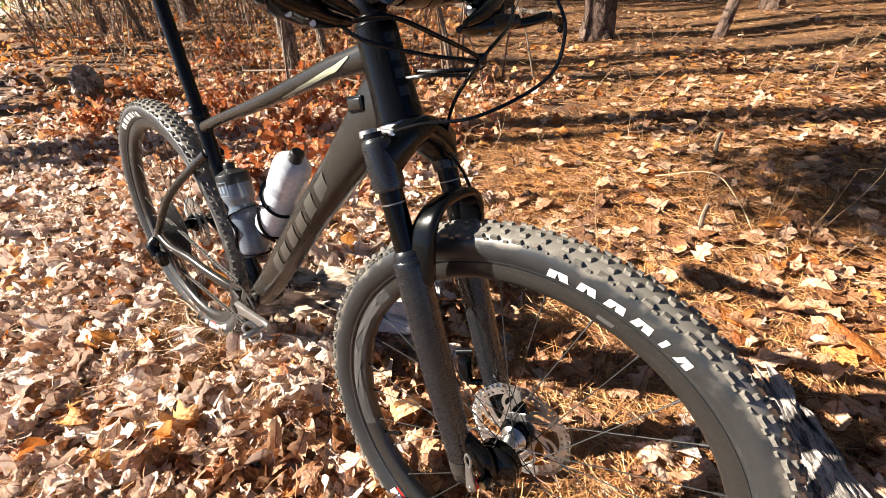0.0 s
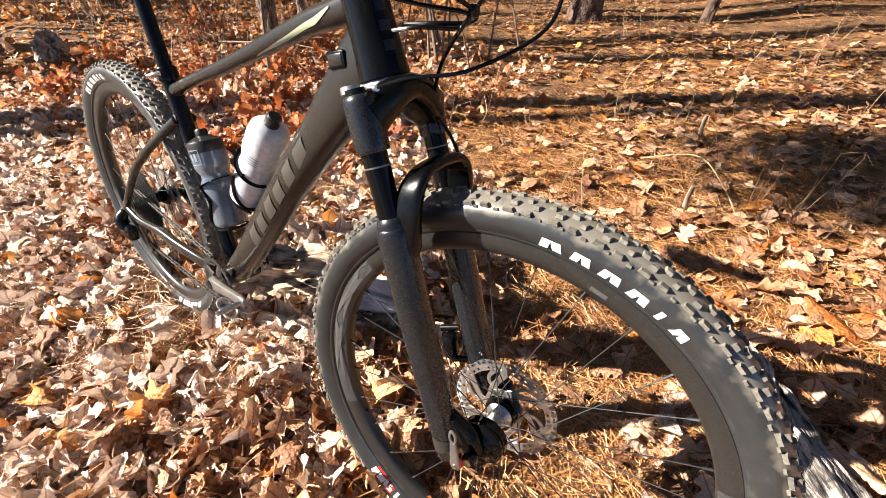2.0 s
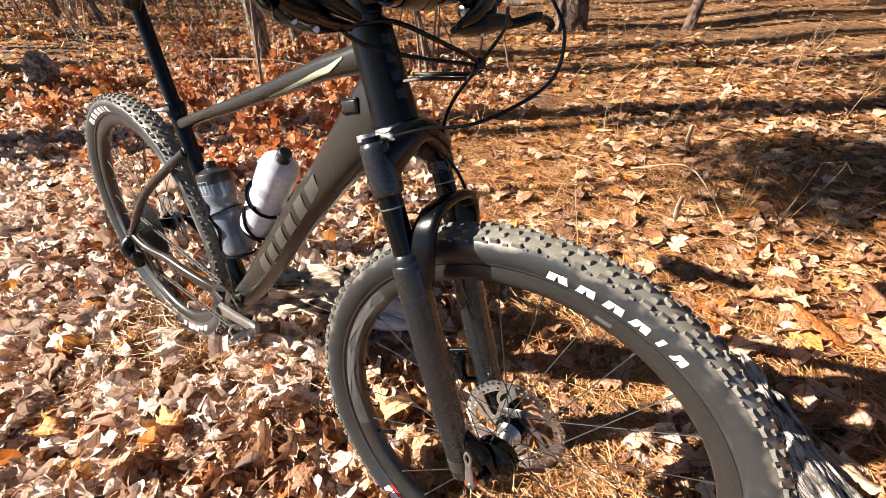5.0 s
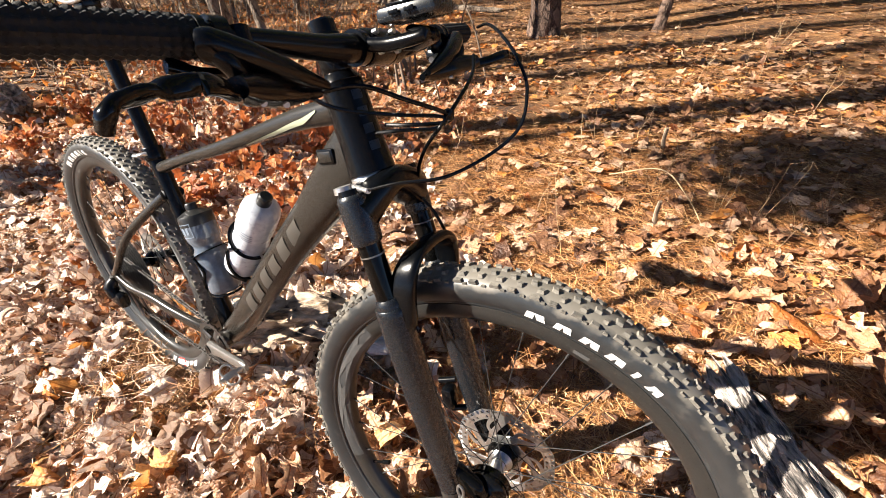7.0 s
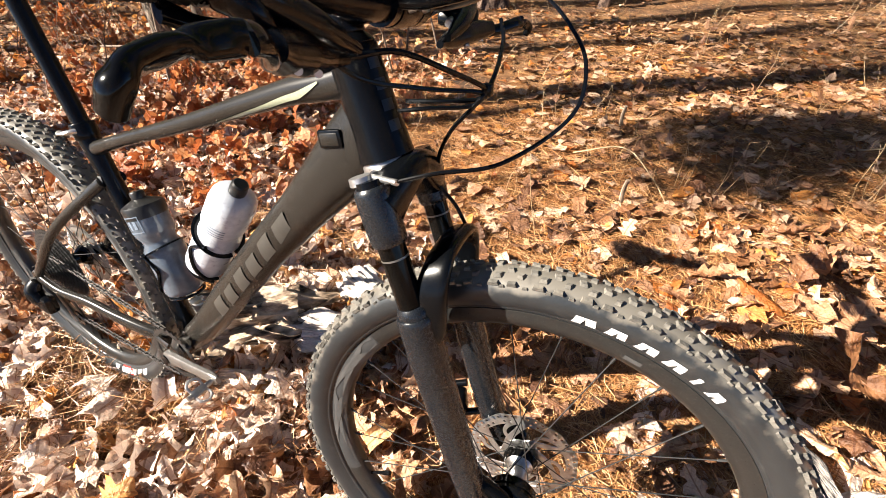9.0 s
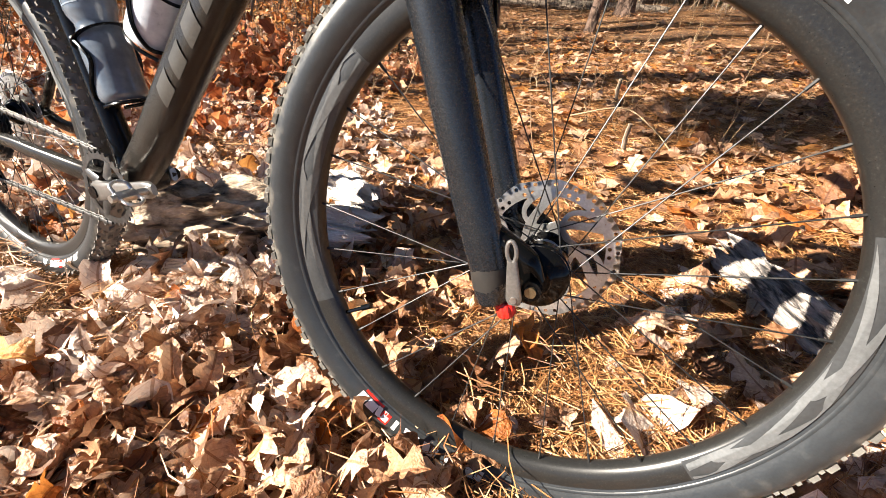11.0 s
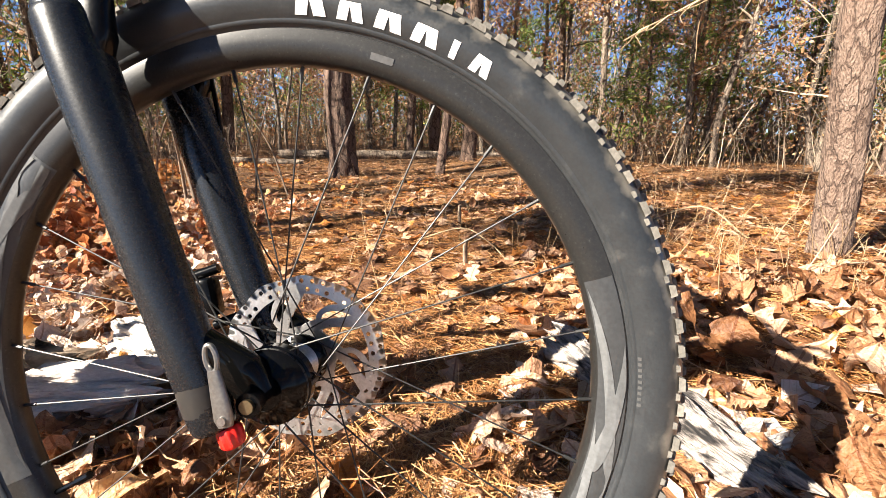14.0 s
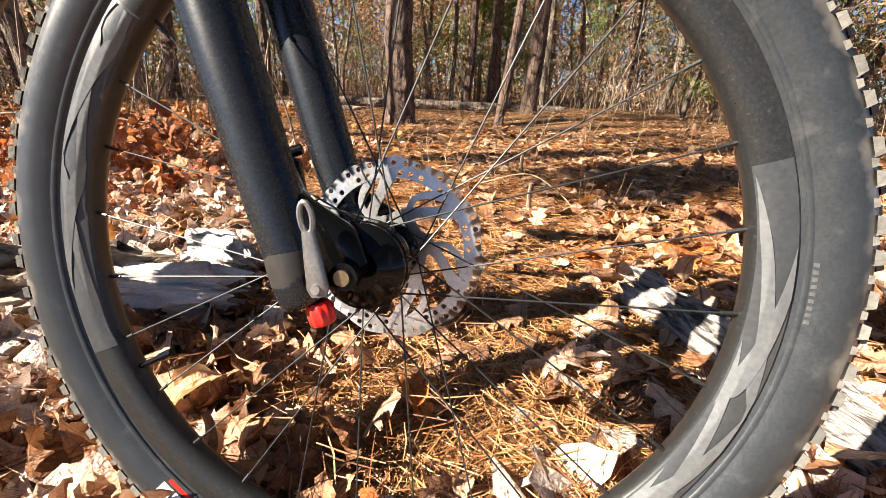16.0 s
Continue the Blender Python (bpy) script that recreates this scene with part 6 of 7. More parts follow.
log_piece("rotten broken log lying behind the crank", (0.17, 0.09, 0.006), (0.45, 0.29, 0.020), 0.084, 0.074, M_ROT, 1, 0.38, 0.10)
log_piece("pale split slab of wood lying under the crank", (0.30, -0.01, -0.045), (0.47, 0.07, -0.030), 0.038, 0.030, M_PALE, 9, 0.35, 0.05)
log_piece("pale weathered grey log piece with a split end", (0.49, 0.235, 0.030), (0.665, 0.300, 0.026), 0.058, 0.050, M_BLEACHED, 2, 0.30, 0.07, seg=110, rings=70)
log_piece("short weathered grey log stub beside the larger log", (0.50, 0.455, 0.040), (0.635, 0.405, 0.045), 0.056, 0.050, M_PALE, 3, 0.30, 0.05)
log_piece("weathered split log half charred, before the front tyre", (1.51, 0.67, 0.012), (1.80, 0.27, 0.005), 0.048, 0.046, M_CHAR, 4, 0.36, 0.08, seg=110, rings=80)
log_piece("pale grey wedge of weathered wood in the leaves", (1.73, 0.33, -0.008), (1.89, 0.44, -0.02), 0.046, 0.034, M_PALE, 5, 0.32, 0.025)
log_piece("old grey stump end in the undergrowth", (-3.85, 0.72, -0.02), (-3.55, 0.66, 0.10), 0.13, 0.10, M_WOOD, 6, 0.2, 0.06)
log_piece("long fallen trunk across the needles", (-3.3, 7.7, 0.02), (1.0, 8.5, 0.04), 0.085, 0.075, M_BARK2, 7, 0.12, 0.05, rings=90)
log_piece("old fallen branch lying on the ground", (-4.6, 6.4, 0.0), (-1.9, 5.9, 0.02), 0.05, 0.035, M_BARK2, 8, 0.12, 0.05)


# ---- trees ----
def trunk_geo(r, h, rng, lean=(0.0, 0.0), rings=60, seg=20, flare=0.35, crook=0.25, ridge=0.0):
    """A tapered, slightly crooked trunk with a flared foot; returns its shape and its centre line."""
    off = Vector((rng.uniform(0, 50), rng.uniform(0, 50), 0))
    line, v, f = [], [], []
    hs = h * np.linspace(0, 1, rings + 1) ** 1.25
    for z in hs:
        k = z / h
        c = Vector((lean[0] * z + crook * noise.noise(off + Vector((0, 0, z * 0.35))) * min(1, z), lean[1] * z + crook * noise.noise(off + Vector((7, 3, z * 0.35))) * min(1, z), z - 0.08))
        line.append(c)
        rr = r * (1 - 0.75 * k) * (1 + flare * math.exp(-z * 7.0 / max(0.4, r * 5)))
        for j in range(seg):
            q = 2 * math.pi * j / seg
            s = 1.0
            if ridge:
                d = Vector((math.cos(q) * 4.2, math.sin(q) * 4.2, z * 5.0)) + off
                s += ridge * (abs(noise.noise(d)) * 1.6 - 0.4) + ridge * 0.7 * noise.noise(d * 2.7)
            s += 0.12 * math.exp(-z * 6) * math.sin(q * 5 + off.x)
            v.append((c.x + rr * s * math.cos(q), c.y + rr * s * math.sin(q), c.z))
    for i in range(rings):
        for j in range(seg):
            f.append((i * seg + j, i * seg + (j + 1) % seg, (i + 1) * seg + (j + 1) % seg, (i + 1) * seg + j))
    return (v, f), line


def limb(start, way, length, r, rng, n=7, droop=0.1, wander=0.25):
    """A bent branch as a list of points with radii."""
    p, w = Vector(start), Vector(way).normalized()
    pts = [tuple(p)]
    for i in range(n):
        w = (w + Vector((rng.gauss(0, wander), rng.gauss(0, wander), rng.gauss(0, wander * 0.6) - droop * 0.3))).normalized()
        p = p + w * (length / n)
        pts.append(tuple(p))
    return pts, [r * (1 - 0.85 * i / n) for i in range(n + 1)]


def leaf_cloud(centres, per, spread, length, width, rng, hang=0.3):
    """Small leaves or needle strips round each centre, turned all ways."""
    c = np.repeat(np.asarray(centres, float), per, axis=0)
    n = len(c)
    c = c + rng.normal(0, spread, (n, 3)) * [1, 1, 0.7]
    a = rng.normal(0, 1, (n, 3))
    a[:, 2] -= hang
    a /= np.linalg.norm(a, axis=1)[:, None]
    b = np.cross(a, rng.normal(0, 1, (n, 3)))
    b /= np.linalg.norm(b, axis=1)[:, None] + 1e-9
    L = length * rng.uniform(0.6, 1.3, n)[:, None]
    W = width * rng.uniform(0.6, 1.3, n)[:, None]
    nrm = np.cross(a, b)
    v = np.stack([c, c + a * L * 0.45 + b * W * 0.5 + nrm * W * 0.12, c + a * L, c + a * L * 0.5 - b * W * 0.5 + nrm * W * 0.12], 1)
    q = np.arange(n) * 4
    f = [(i, i + 1, i + 2) for i in q.tolist()] + [(i, i + 2, i + 3) for i in q.tolist()]
    return v.reshape(-1, 3), f


def tree(name, label, category, at, r, h, seed, kind, lean=(0, 0), near_by=False, first=2.0, group="trees of the wood", reach=1.0, bark=None):
    """kind: pine (green needles), oak (brown leaves held), bare (twigs only), young (green from low down)."""
    rng, rn = random.Random(seed), np.random.default_rng(seed)
    t = thing(name, label, category, at, group)
    tg, line = trunk_geo(r, h, rng, lean, rings=150 if near_by else 26, seg=44 if near_by else 9, ridge=0.10 if near_by else 0.05, crook=0.10 if kind == "pine" else 0.3)
    part("trunk", Geo().add(*tg), bark or (M_BARK3 if kind in ("pine", "young") else M_BARK2), t)
    limbs, tips = Geo(), []
    count = {"pine": 26, "oak": 22, "bare": 20, "young": 30}[kind]
    for i in range(count):
        z = first + (h - first) * (i + rng.random()) / count * 0.97
        c = line[min(len(line) - 1, int(np.searchsorted([p.z for p in line], z)))]
        a = rng.uniform(0, 2 * math.pi)
        k = (z - first) / max(0.1, h - first)
        L = {"pine": 2.1 * (1 - 0.6 * k), "oak": 1.7 * (1 - 0.5 * k), "bare": 1.6 * (1 - 0.5 * k), "young": 1.1 * (1 - 0.75 * k) + 0.15}[kind] * rng.uniform(0.6, 1.1) * min(1, h / 6 + 0.3) * reach
        rise = {"pine": 0.15, "oak": 0.55, "bare": 0.9, "young": 0.25}[kind]
        pts, rad = limb(c, (math.cos(a), math.sin(a), rise), L, min(r * 0.35, 0.035) * (1 - 0.5 * k), rng, 6, 0.12, 0.2)
        limbs.add(*sweep(pts, [max(0.004, q) for q in rad], 5 if near_by else 4, side=(0, 0, 0), cap=False))
        for s in range(3 if kind in ("pine", "young") else 2 if kind == "oak" else 3):
            j = rng.randint(2, 6)
            p2, r2 = limb(pts[j], (rng.uniform(-1, 1), rng.uniform(-1, 1), rng.uniform(-0.1, 0.8)), L * rng.uniform(0.25, 0.5), max(0.004, rad[j] * 0.6), rng, 4, 0.05, 0.25)
            limbs.add(*sweep(p2, [max(0.003, q) for q in r2], 3, side=(0, 0, 0), cap=False))
            tips += [p2[2], p2[3], p2[4]]
        tips += pts[3:]
    part("branching", limbs, M_TWIG, t, "bare grey-brown limbs")
    if kind == "pine":
        part("crown", Geo().add(*leaf_cloud(tips, 18 if near_by else 8, 0.16, 0.18, 0.036, rn, 0.0)), M_GREEN, t, "open crown of green needles", smooth=False)
    elif kind == "young":
        part("crown", Geo().add(*leaf_cloud(tips, 7, 0.10, 0.15, 0.030, rn, 0.0)), M_GREEN, t, "low boughs of green needles", smooth=False)
    elif kind == "oak":
        part("crown", Geo().add(*leaf_cloud(tips, 10, 0.18, 0.100, 0.052, rn, 0.5)), M_BROWNLEAF, t, "brown leaves still hanging", smooth=False)
    return t


def stand(x, y, turn=0.0, s=1.0):
    return Matrix.Translation((x, y, float(ground_z(x, y)))) @ Matrix.Rotation(turn, 4, "Z") @ Matrix.Scale(s, 4)


PINE_L, OAK_L, BARE_L, YOUNG_L = "tall pine with plated brown bark and green needles", "slim oak still holding dry brown leaves", "bare grey hardwood tree with thin twigs", "young green pine with low boughs"
# trees close by
tree("pine_tree", "pine with deep plated pale brown bark beside the clearing", "tree", stand(2.78, 1.85, 0.3), 0.076, 11.0, 5, "pine", (-0.035, 0.0), True, 3.0, bark=M_BARK)
tree("pine_tree", "pine with dark furrowed bark at the clearing's edge", "tree", stand(-0.86, 5.02, 1.1), 0.172, 12.0, 6, "pine", (0.03, 0.0), True, 3.2)
tree("pine_tree", "slender leaning pine on the needle bed", "tree", stand(0.26, 5.66), 0.062, 8.0, 7, "pine", (0.09, 0.02), True, 3.0)
tree("pine_tree", "dark pine trunk behind the slender pine", "tree", stand(0.42, 7.6), 0.13, 11.0, 8, "pine", (0.02, 0.0), True, 3.5)
tree("hardwood_tree", "dark grey tree trunk among the undergrowth", "tree", stand(-2.62, 2.10), 0.075, 7.0, 9, "bare", (0.06, 0.03), True, 1.6)
tree("hardwood_tree", "slim grey tree trunk among the undergrowth", "tree", stand(-2.95, 2.75), 0.045, 6.0, 10, "bare", (-0.08, 0.02), True, 1.2)

# the wood beyond: a few of each kind, then repeats
KINDS = {
    "pine": [tree("pine_tree", PINE_L, "tree", stand(-5.6, 9.4), 0.14, 12.0, 21, "pine", (0.01, 0), False, 3.0), tree("pine_tree", PINE_L, "tree", stand(2.3, 12.6), 0.12, 10.5, 22, "pine", (-0.02, 0), False, 2.4)],
    "oak": [tree("oak_tree", OAK_L, "tree", stand(4.6, 9.6), 0.06, 6.5, 31, "oak", (0.03, 0), False, 1.3), tree("oak_tree", OAK_L, "tree", stand(-2.8, 11.6), 0.05, 5.5, 32, "oak", (-0.05, 0), False, 0.9), tree("oak_tree", OAK_L, "tree", stand(5.6, 10.8), 0.075, 8.0, 33, "oak", (0, 0.03), False, 1.6)],
    "bare": [tree("hardwood_tree", BARE_L, "tree", stand(-5.6, 7.4), 0.05, 7.5, 41, "bare", (0.05, 0), False, 1.5), tree("hardwood_tree", BARE_L, "tree", stand(1.2, 13.0), 0.06, 8.5, 42, "bare", (-0.07, 0.02), False, 1.8), tree("hardwood_tree", BARE_L, "tree", stand(-6.4, 5.0), 0.035, 5.5, 43, "bare", (0.1, 0), False, 1.0)],
    "young": [tree("pine_sapling", YOUNG_L, "tree", stand(-1.2, 12.6), 0.04, 4.2, 51, "young", (0, 0), False, 0.7), tree("pine_sapling", YOUNG_L, "tree", stand(6.2, 13.0), 0.05, 5.5, 52, "young", (0, 0), False, 1.0)],
}
rw = random.Random(77)


def edge_of_wood(a):
    """How far the clearing reaches at the bearing a."""
    return float(np.interp(a, [-52, -15, 0, 8, 38, 48, 80], [8.2, 8.8, 10.0, 11.6, 11.2, 8.4, 7.6]))


def far_spot():
    """A place in the wood round the clearing."""
    while True:
        a = rw.uniform(-52, 80)
        d = edge_of_wood(a) + (rw.uniform(0.5, 20) if rw.random() < 0.75 else rw.uniform(0.0, 3.5))
        x, y = 1.3 - d * math.sin(radians(a)), -0.3 + d * math.cos(radians(a))
        if (y > 5.5 or x < -4.5) and not (x < -5 and -5.0 < y - (-0.35 + 0.347 * (-6.0 - x)) < 0.5):
            return x, y


placed = []
for kind, n in (("pine", 26), ("oak", 34), ("bare", 56), ("young", 46)):
    for i in range(n):
        for _ in range(30):
            x, y = far_spot()
            if all((x - u) ** 2 + (y - w) ** 2 > 0.5 for u, w in placed):
                break
        placed.append((x, y))
        copy_thing(KINDS[kind][i % len(KINDS[kind])], stand(x, y, rw.uniform(0, 6.28), rw.uniform(0.75, 1.25)))
# slim trees on the sunny side, out of view, added to cast shadow bands
for i, (d, o) in enumerate(((12.0, 2.4), (9.5, 3.0), (7.5, 3.3), (9.0, 4.6), (8.0, 6.0), (11.0, 3.9), (12.5, 5.4), (10.0, 7.4), (14.0, 6.6), (7.0, -3.4), (10.5, -4.2), (13.0, -3.2), (9.0, 8.8), (12.0, 9.8), (6.2, 5.0), (15.5, 4.4), (16.0, 8.4))):
    c, s = math.cos(radians(SUN_TO)), math.sin(radians(SUN_TO))
    x, y = 0.8 - d * c - o * s, 0.2 - d * s + o * c
    kind = "bare"
    copy_thing(KINDS[kind][i % len(KINDS[kind])], stand(x, y, i * 1.3, 0.9 + 0.05 * (i % 5)))


# unseen tall bare trees upstream of the light, added so their trunks stripe the floor
tall = None
for i, (d, o, sc) in enumerate(((6.4, 1.90, 1.0), (6.0, 3.15, 0.95), (8.4, 3.95, 1.1), (7.0, 5.2, 1.0), (9.6, 6.6, 1.1), (11.5, 5.9, 1.0), (10.5, 8.2, 1.0))):
    x, y = 0.8 - d * c - o * s, 0.2 - d * s + o * c
    if tall is None:
        tall = tree("hardwood_tree", "tall straight bare tree out of view, added for its shadow stripe", "tree", stand(x, y), 0.15, 15.0, 61, "bare", (0.0, 0.0), False, 9.5, reach=0.6)
    else:
        copy_thing(tall, stand(x, y, i * 1.1, sc))
# out-of-view pine, added so its crown darkens the floor near (3.7, 4.9)
tree("pine_tree", "unseen pine with a small high crown, added to shade the floor", "tree", stand(3.7 - 12.4 * c, 4.9 - 12.4 * s), 0.11, 9.6, 63, "pine", (0, 0), False, 7.0, reach=0.75)
SHADE = Vector((2.10, 2.40))      # where the unseen young pine, added as a shade caster, throws its shade
reach_ = 3.45 / math.tan(radians(SUN_UP))
tree("pine_sapling", "unseen young pine with a small high crown, added to throw a shade patch", "tree", stand(SHADE.x - reach_ * c, SHADE.y - reach_ * s), 0.030, 3.75, 62, "young", (0, 0), False, 2.95, reach=0.52)


# unseen trees behind the camera, added to block sky and darken reflections
for i in range(14):
    a, d = radians(110 + 150 * i / 13), rw.uniform(6.5, 13)
    x, y = 1.3 - d * math.sin(a), -0.3 + d * math.cos(a)
    o = -(x - 0.8) * math.sin(radians(SUN_TO)) + (y - 0.2) * math.cos(radians(SUN_TO))
    if o < -4.5 or x > 1.5:
        copy_thing(KINDS[("pine", "oak")[i % 2]][i % 2], stand(x, y, i, 1.0))


# ---- undergrowth ----
def brush(n, spot, tall, rng, twigs=3, r=0.0035):
    """Thin upright stems with side twigs."""
    g, tips = Geo(), []
    for i in range(n):
        x, y = spot()
        h = rng.uniform(*tall)
        pts, rad = limb((x, y, float(ground_z(x, y)) - 0.02), (rng.gauss(0, 0.22), rng.gauss(0, 0.22), 1), h, r * rng.uniform(0.7, 1.8), rng, 5, -0.05, 0.13)
        g.add(*sweep(pts, [max(0.0012, q) for q in rad], 3, side=(0, 0, 0), cap=False))
        for s in range(twigs):
            j = rng.randint(1, 5)
            p2, r2 = limb(pts[j], (rng.uniform(-1, 1), rng.uniform(-1, 1), rng.uniform(0, 0.9)), h * rng.uniform(0.15, 0.4), r * 0.6, rng, 3, 0.0, 0.25)
            g.add(*sweep(p2, [max(0.001, q) for q in r2], 3, side=(0, 0, 0), cap=False))
            tips += [p2[1], p2[2], p2[3]]
    return g, tips


rb = random.Random(5)


def sector(d0, d1, a0, a1):
    def f():
        while True:
            a = rb.uniform(a0, a1)
            d = edge_of_wood(a) + rb.uniform(d0, d1)
            x, y = 1.3 - d * math.sin(radians(a)), -0.3 + d * math.cos(radians(a))
            if y > 5.6 or x < -2.4:
                return x, y
    return f


g, tips = brush(760, sector(-0.3, 5, -48, 82), (0.5, 2.1), rb, 4, 0.007)
thing("brushwood", "tangle of thin grey-brown stems and twigs", "undergrowth", kind="stuff", data=g.mesh("brushwood", M_TWIG, False))
rn9 = np.random.default_rng(9)
pick = [tips[i] for i in rn9.choice(len(tips), 2200)]
thing("brush_leaves", "dry brown leaves hanging in the brushwood", "undergrowth", kind="stuff", data=Geo().add(*leaf_cloud(pick, 4, 0.10, 0.070, 0.036, rn9, 0.4)).mesh("brush_leaves", M_BROWNLEAF, False))
g, tips = brush(1000, sector(2.5, 22, -50, 82), (1.2, 4.8), rb, 3, 0.016)
thing("far_thicket", "distant thicket of thin trunks and twigs", "undergrowth", kind="stuff", data=g.mesh("far_thicket", M_TWIG, False))
pick = [tips[i] for i in rn9.choice(len(tips), 3400)]
thing("far_thicket_leaves", "distant brown and russet leaves in the thicket", "undergrowth", kind="stuff", data=Geo().add(*leaf_cloud(pick, 7, 0.30, 0.15, 0.09, rn9, 0.4)).mesh("far_thicket_leaves", M_BROWNLEAF, False))
pick = [tips[i] for i in rn9.choice(len(tips), 900)]
g2, tips2 = brush(300, sector(14, 34, -56, 84), (4.0, 11.0), rb, 4, 0.055)
thing("far_wood", "far wall of trunks at the end of the view", "undergrowth", kind="stuff", data=g2.mesh("far_wood", M_TWIG, False))
pk = [tips2[i] for i in rn9.choice(len(tips2), 2300)]
thing("far_wood_leaves", "far russet and brown foliage", "undergrowth", kind="stuff", data=Geo().add(*leaf_cloud(pk[:520], 10, 0.8, 0.34, 0.20, rn9, 0.3)).mesh("far_wood_leaves", M_BROWNLEAF, False))
thing("far_wood_evergreens", "far green foliage of pines", "undergrowth", kind="stuff", data=Geo().add(*leaf_cloud(pk[1000:], 13, 0.9, 0.50, 0.16, rn9, 0.0)).mesh("far_wood_evergreens", M_GREEN, False))
low = []
for i in range(2600):
    a_ = rb.uniform(-56, 84)
    d_ = edge_of_wood(a_) + rb.uniform(3.0, 26)
    x_, y_ = 1.3 - d_ * math.sin(radians(a_)), -0.3 + d_ * math.cos(radians(a_))
    low.append((x_, y_, float(ground_z(x_, y_)) + abs(rb.gauss(0, 0.9))))
thing("far_scrub", "low olive-brown scrub filling the far wood", "undergrowth", kind="stuff", data=Geo().add(*leaf_cloud(low[:1500], 9, 0.32, 0.17, 0.07, rn9, 0.2)).mesh("far_scrub", M_SCRUB, False))
thing("far_scrub", "low russet oak scrub in the far wood", "undergrowth", kind="stuff", data=Geo().add(*leaf_cloud(low[1500:], 7, 0.30, 0.14, 0.08, rn9, 0.4)).mesh("far_scrub", M_BROWNLEAF, False))
thing("far_evergreens", "distant green needle foliage between the trunks", "undergrowth", kind="stuff", data=Geo().add(*leaf_cloud(pick, 22, 0.38, 0.22, 0.05, rn9, 0.0)).mesh("far_evergreens", M_GREEN, False))
g, tips = brush(300, lambda: (rb.uniform(-7.0, -1.5), rb.uniform(0.9, 5.5)), (0.25, 1.0), rb, 4, 0.0028)
thing("brushwood", "low twiggy brush behind the bike", "undergrowth", kind="stuff", data=g.mesh("brushwood", M_TWIG, False))


def oak_shrub(x, y, h, seed, leaves):
    rng, rn = random.Random(seed), np.random.default_rng(seed)
    t = thing("oak_shrub", "low scrub oak with glossy red-brown dry leaves", "shrub", pose(x, y, float(ground_z(x, y))), group="red scrub oaks")
    stems, tips = Geo(), []
    for i in range(7):
        pts, rad = limb((rng.uniform(-0.05, 0.05), rng.uniform(-0.05, 0.05), -0.02), (rng.gauss(0, 0.5), rng.gauss(0, 0.5), 1), h * rng.uniform(0.6, 1.1), 0.004, rng, 6, 0.0, 0.18)
        stems.add(*sweep(pts, [max(0.0012, q) for q in rad], 4, side=(0, 0, 0), cap=False))
        tips += pts[2:]
        for s in range(3):
            p2, r2 = limb(pts[rng.randint(2, 5)], (rng.uniform(-1, 1), rng.uniform(-1, 1), 0.5), h * 0.35, 0.002, rng, 4, 0.0, 0.2)
            stems.add(*sweep(p2, [max(0.001, q) for q in r2], 3, side=(0, 0, 0), cap=False))
            tips += p2[1:]
    part("woody_stem", stems, M_TWIG, t)
    T = [leaf_template(kd, 9, rng, 0.9, False) for kd in ("oak", "broad", "oak")]
    tp = np.array([tips[i] for i in rn.integers(0, len(tips), leaves)]) + rn.normal(0, 0.03, (leaves, 3))
    tp[:, 2] = np.maximum(tp[:, 2], 0.02)
    g = scatter(T, leaves, lambda n: (tp[:, 0], tp[:, 1], tp[:, 2]), lambda m: rn.uniform(0.05, 0.10, m), rn, 0.9, 0.4)
    part("foliage", g, M_REDLEAF, t, "red-brown lobed leaves")


for i, (x, y, h) in enumerate(((-0.95, 0.95, 0.30), (-1.25, 1.25, 0.34), (-0.70, 1.30, 0.26), (-1.60, 0.95, 0.30), (-1.75, 1.55, 0.36), (-1.10, 1.75, 0.30), (-2.2, 1.2, 0.30), (-0.35, 0.62, 0.16), (-2.0, 2.1, 0.42), (-0.75, 0.55, 0.20), (-2.9, 0.9, 0.28), (-3.3, 1.8, 0.40), (-0.30, 1.15, 0.22), (-2.6, 0.35, 0.22), (-0.55, 0.85, 0.28), (-0.85, 1.55, 0.34))):
    oak_shrub(x, y, h, 100 + i, 66 if x < -0.6 else 40)


# dry grass
def stalk_clump(x, y, n, h, seed, label="clump of dry straw-coloured grass stalks", spread=0.02, flop=0.25):
    rng = random.Random(seed)
    t = thing("dry_grass", label, "grass", pose(x, y, float(ground_z(x, y))), group="dry grass clumps")
    for i in range(n):
        pts, rad = limb((rng.gauss(0, spread), rng.gauss(0, spread), -0.01), (rng.gauss(0, flop), rng.gauss(0, flop), 1), h * rng.uniform(0.6, 1.1), 0.0016, rng, 8, 0.05 if i else 0, 0.09)
        if rng.random() < 0.3:
            pts[-3:] = [tuple(Vector(p) + Vector((rng.uniform(-0.02, 0.05), 0.02, -0.03 * k * k))) for k, p in enumerate(pts[-3:])]
        part("stalk", Geo().add(*sweep(pts, [max(0.0007, q) for q in rad], 4, side=(0, 0, 0), cap=False)), M_STRAW, t)


stalk_clump(1.73, 1.80, 6, 0.26, 1)
stalk_clump(1.48, 1.60, 3, 0.40, 2)
stalk_clump(1.40, 1.95, 4, 0.24, 3)
stalk_clump(0.92, 1.02, 1, 0.85, 4, "one tall dry grass stalk", 0.0, 0.06)
stalk_clump(1.02, 0.92, 1, 0.45, 5, "one thin dry grass stalk", 0.0, 0.10)
stalk_clump(0.72, -0.12, 2, 0.16, 6, "short dry grass head beside the tyre")
stalk_clump(2.35, 1.7, 5, 0.38, 7)
stalk_clump(2.55, 1.45, 5, 0.34, 8)
stalk_clump(2.75, 1.75, 7, 0.40, 9)
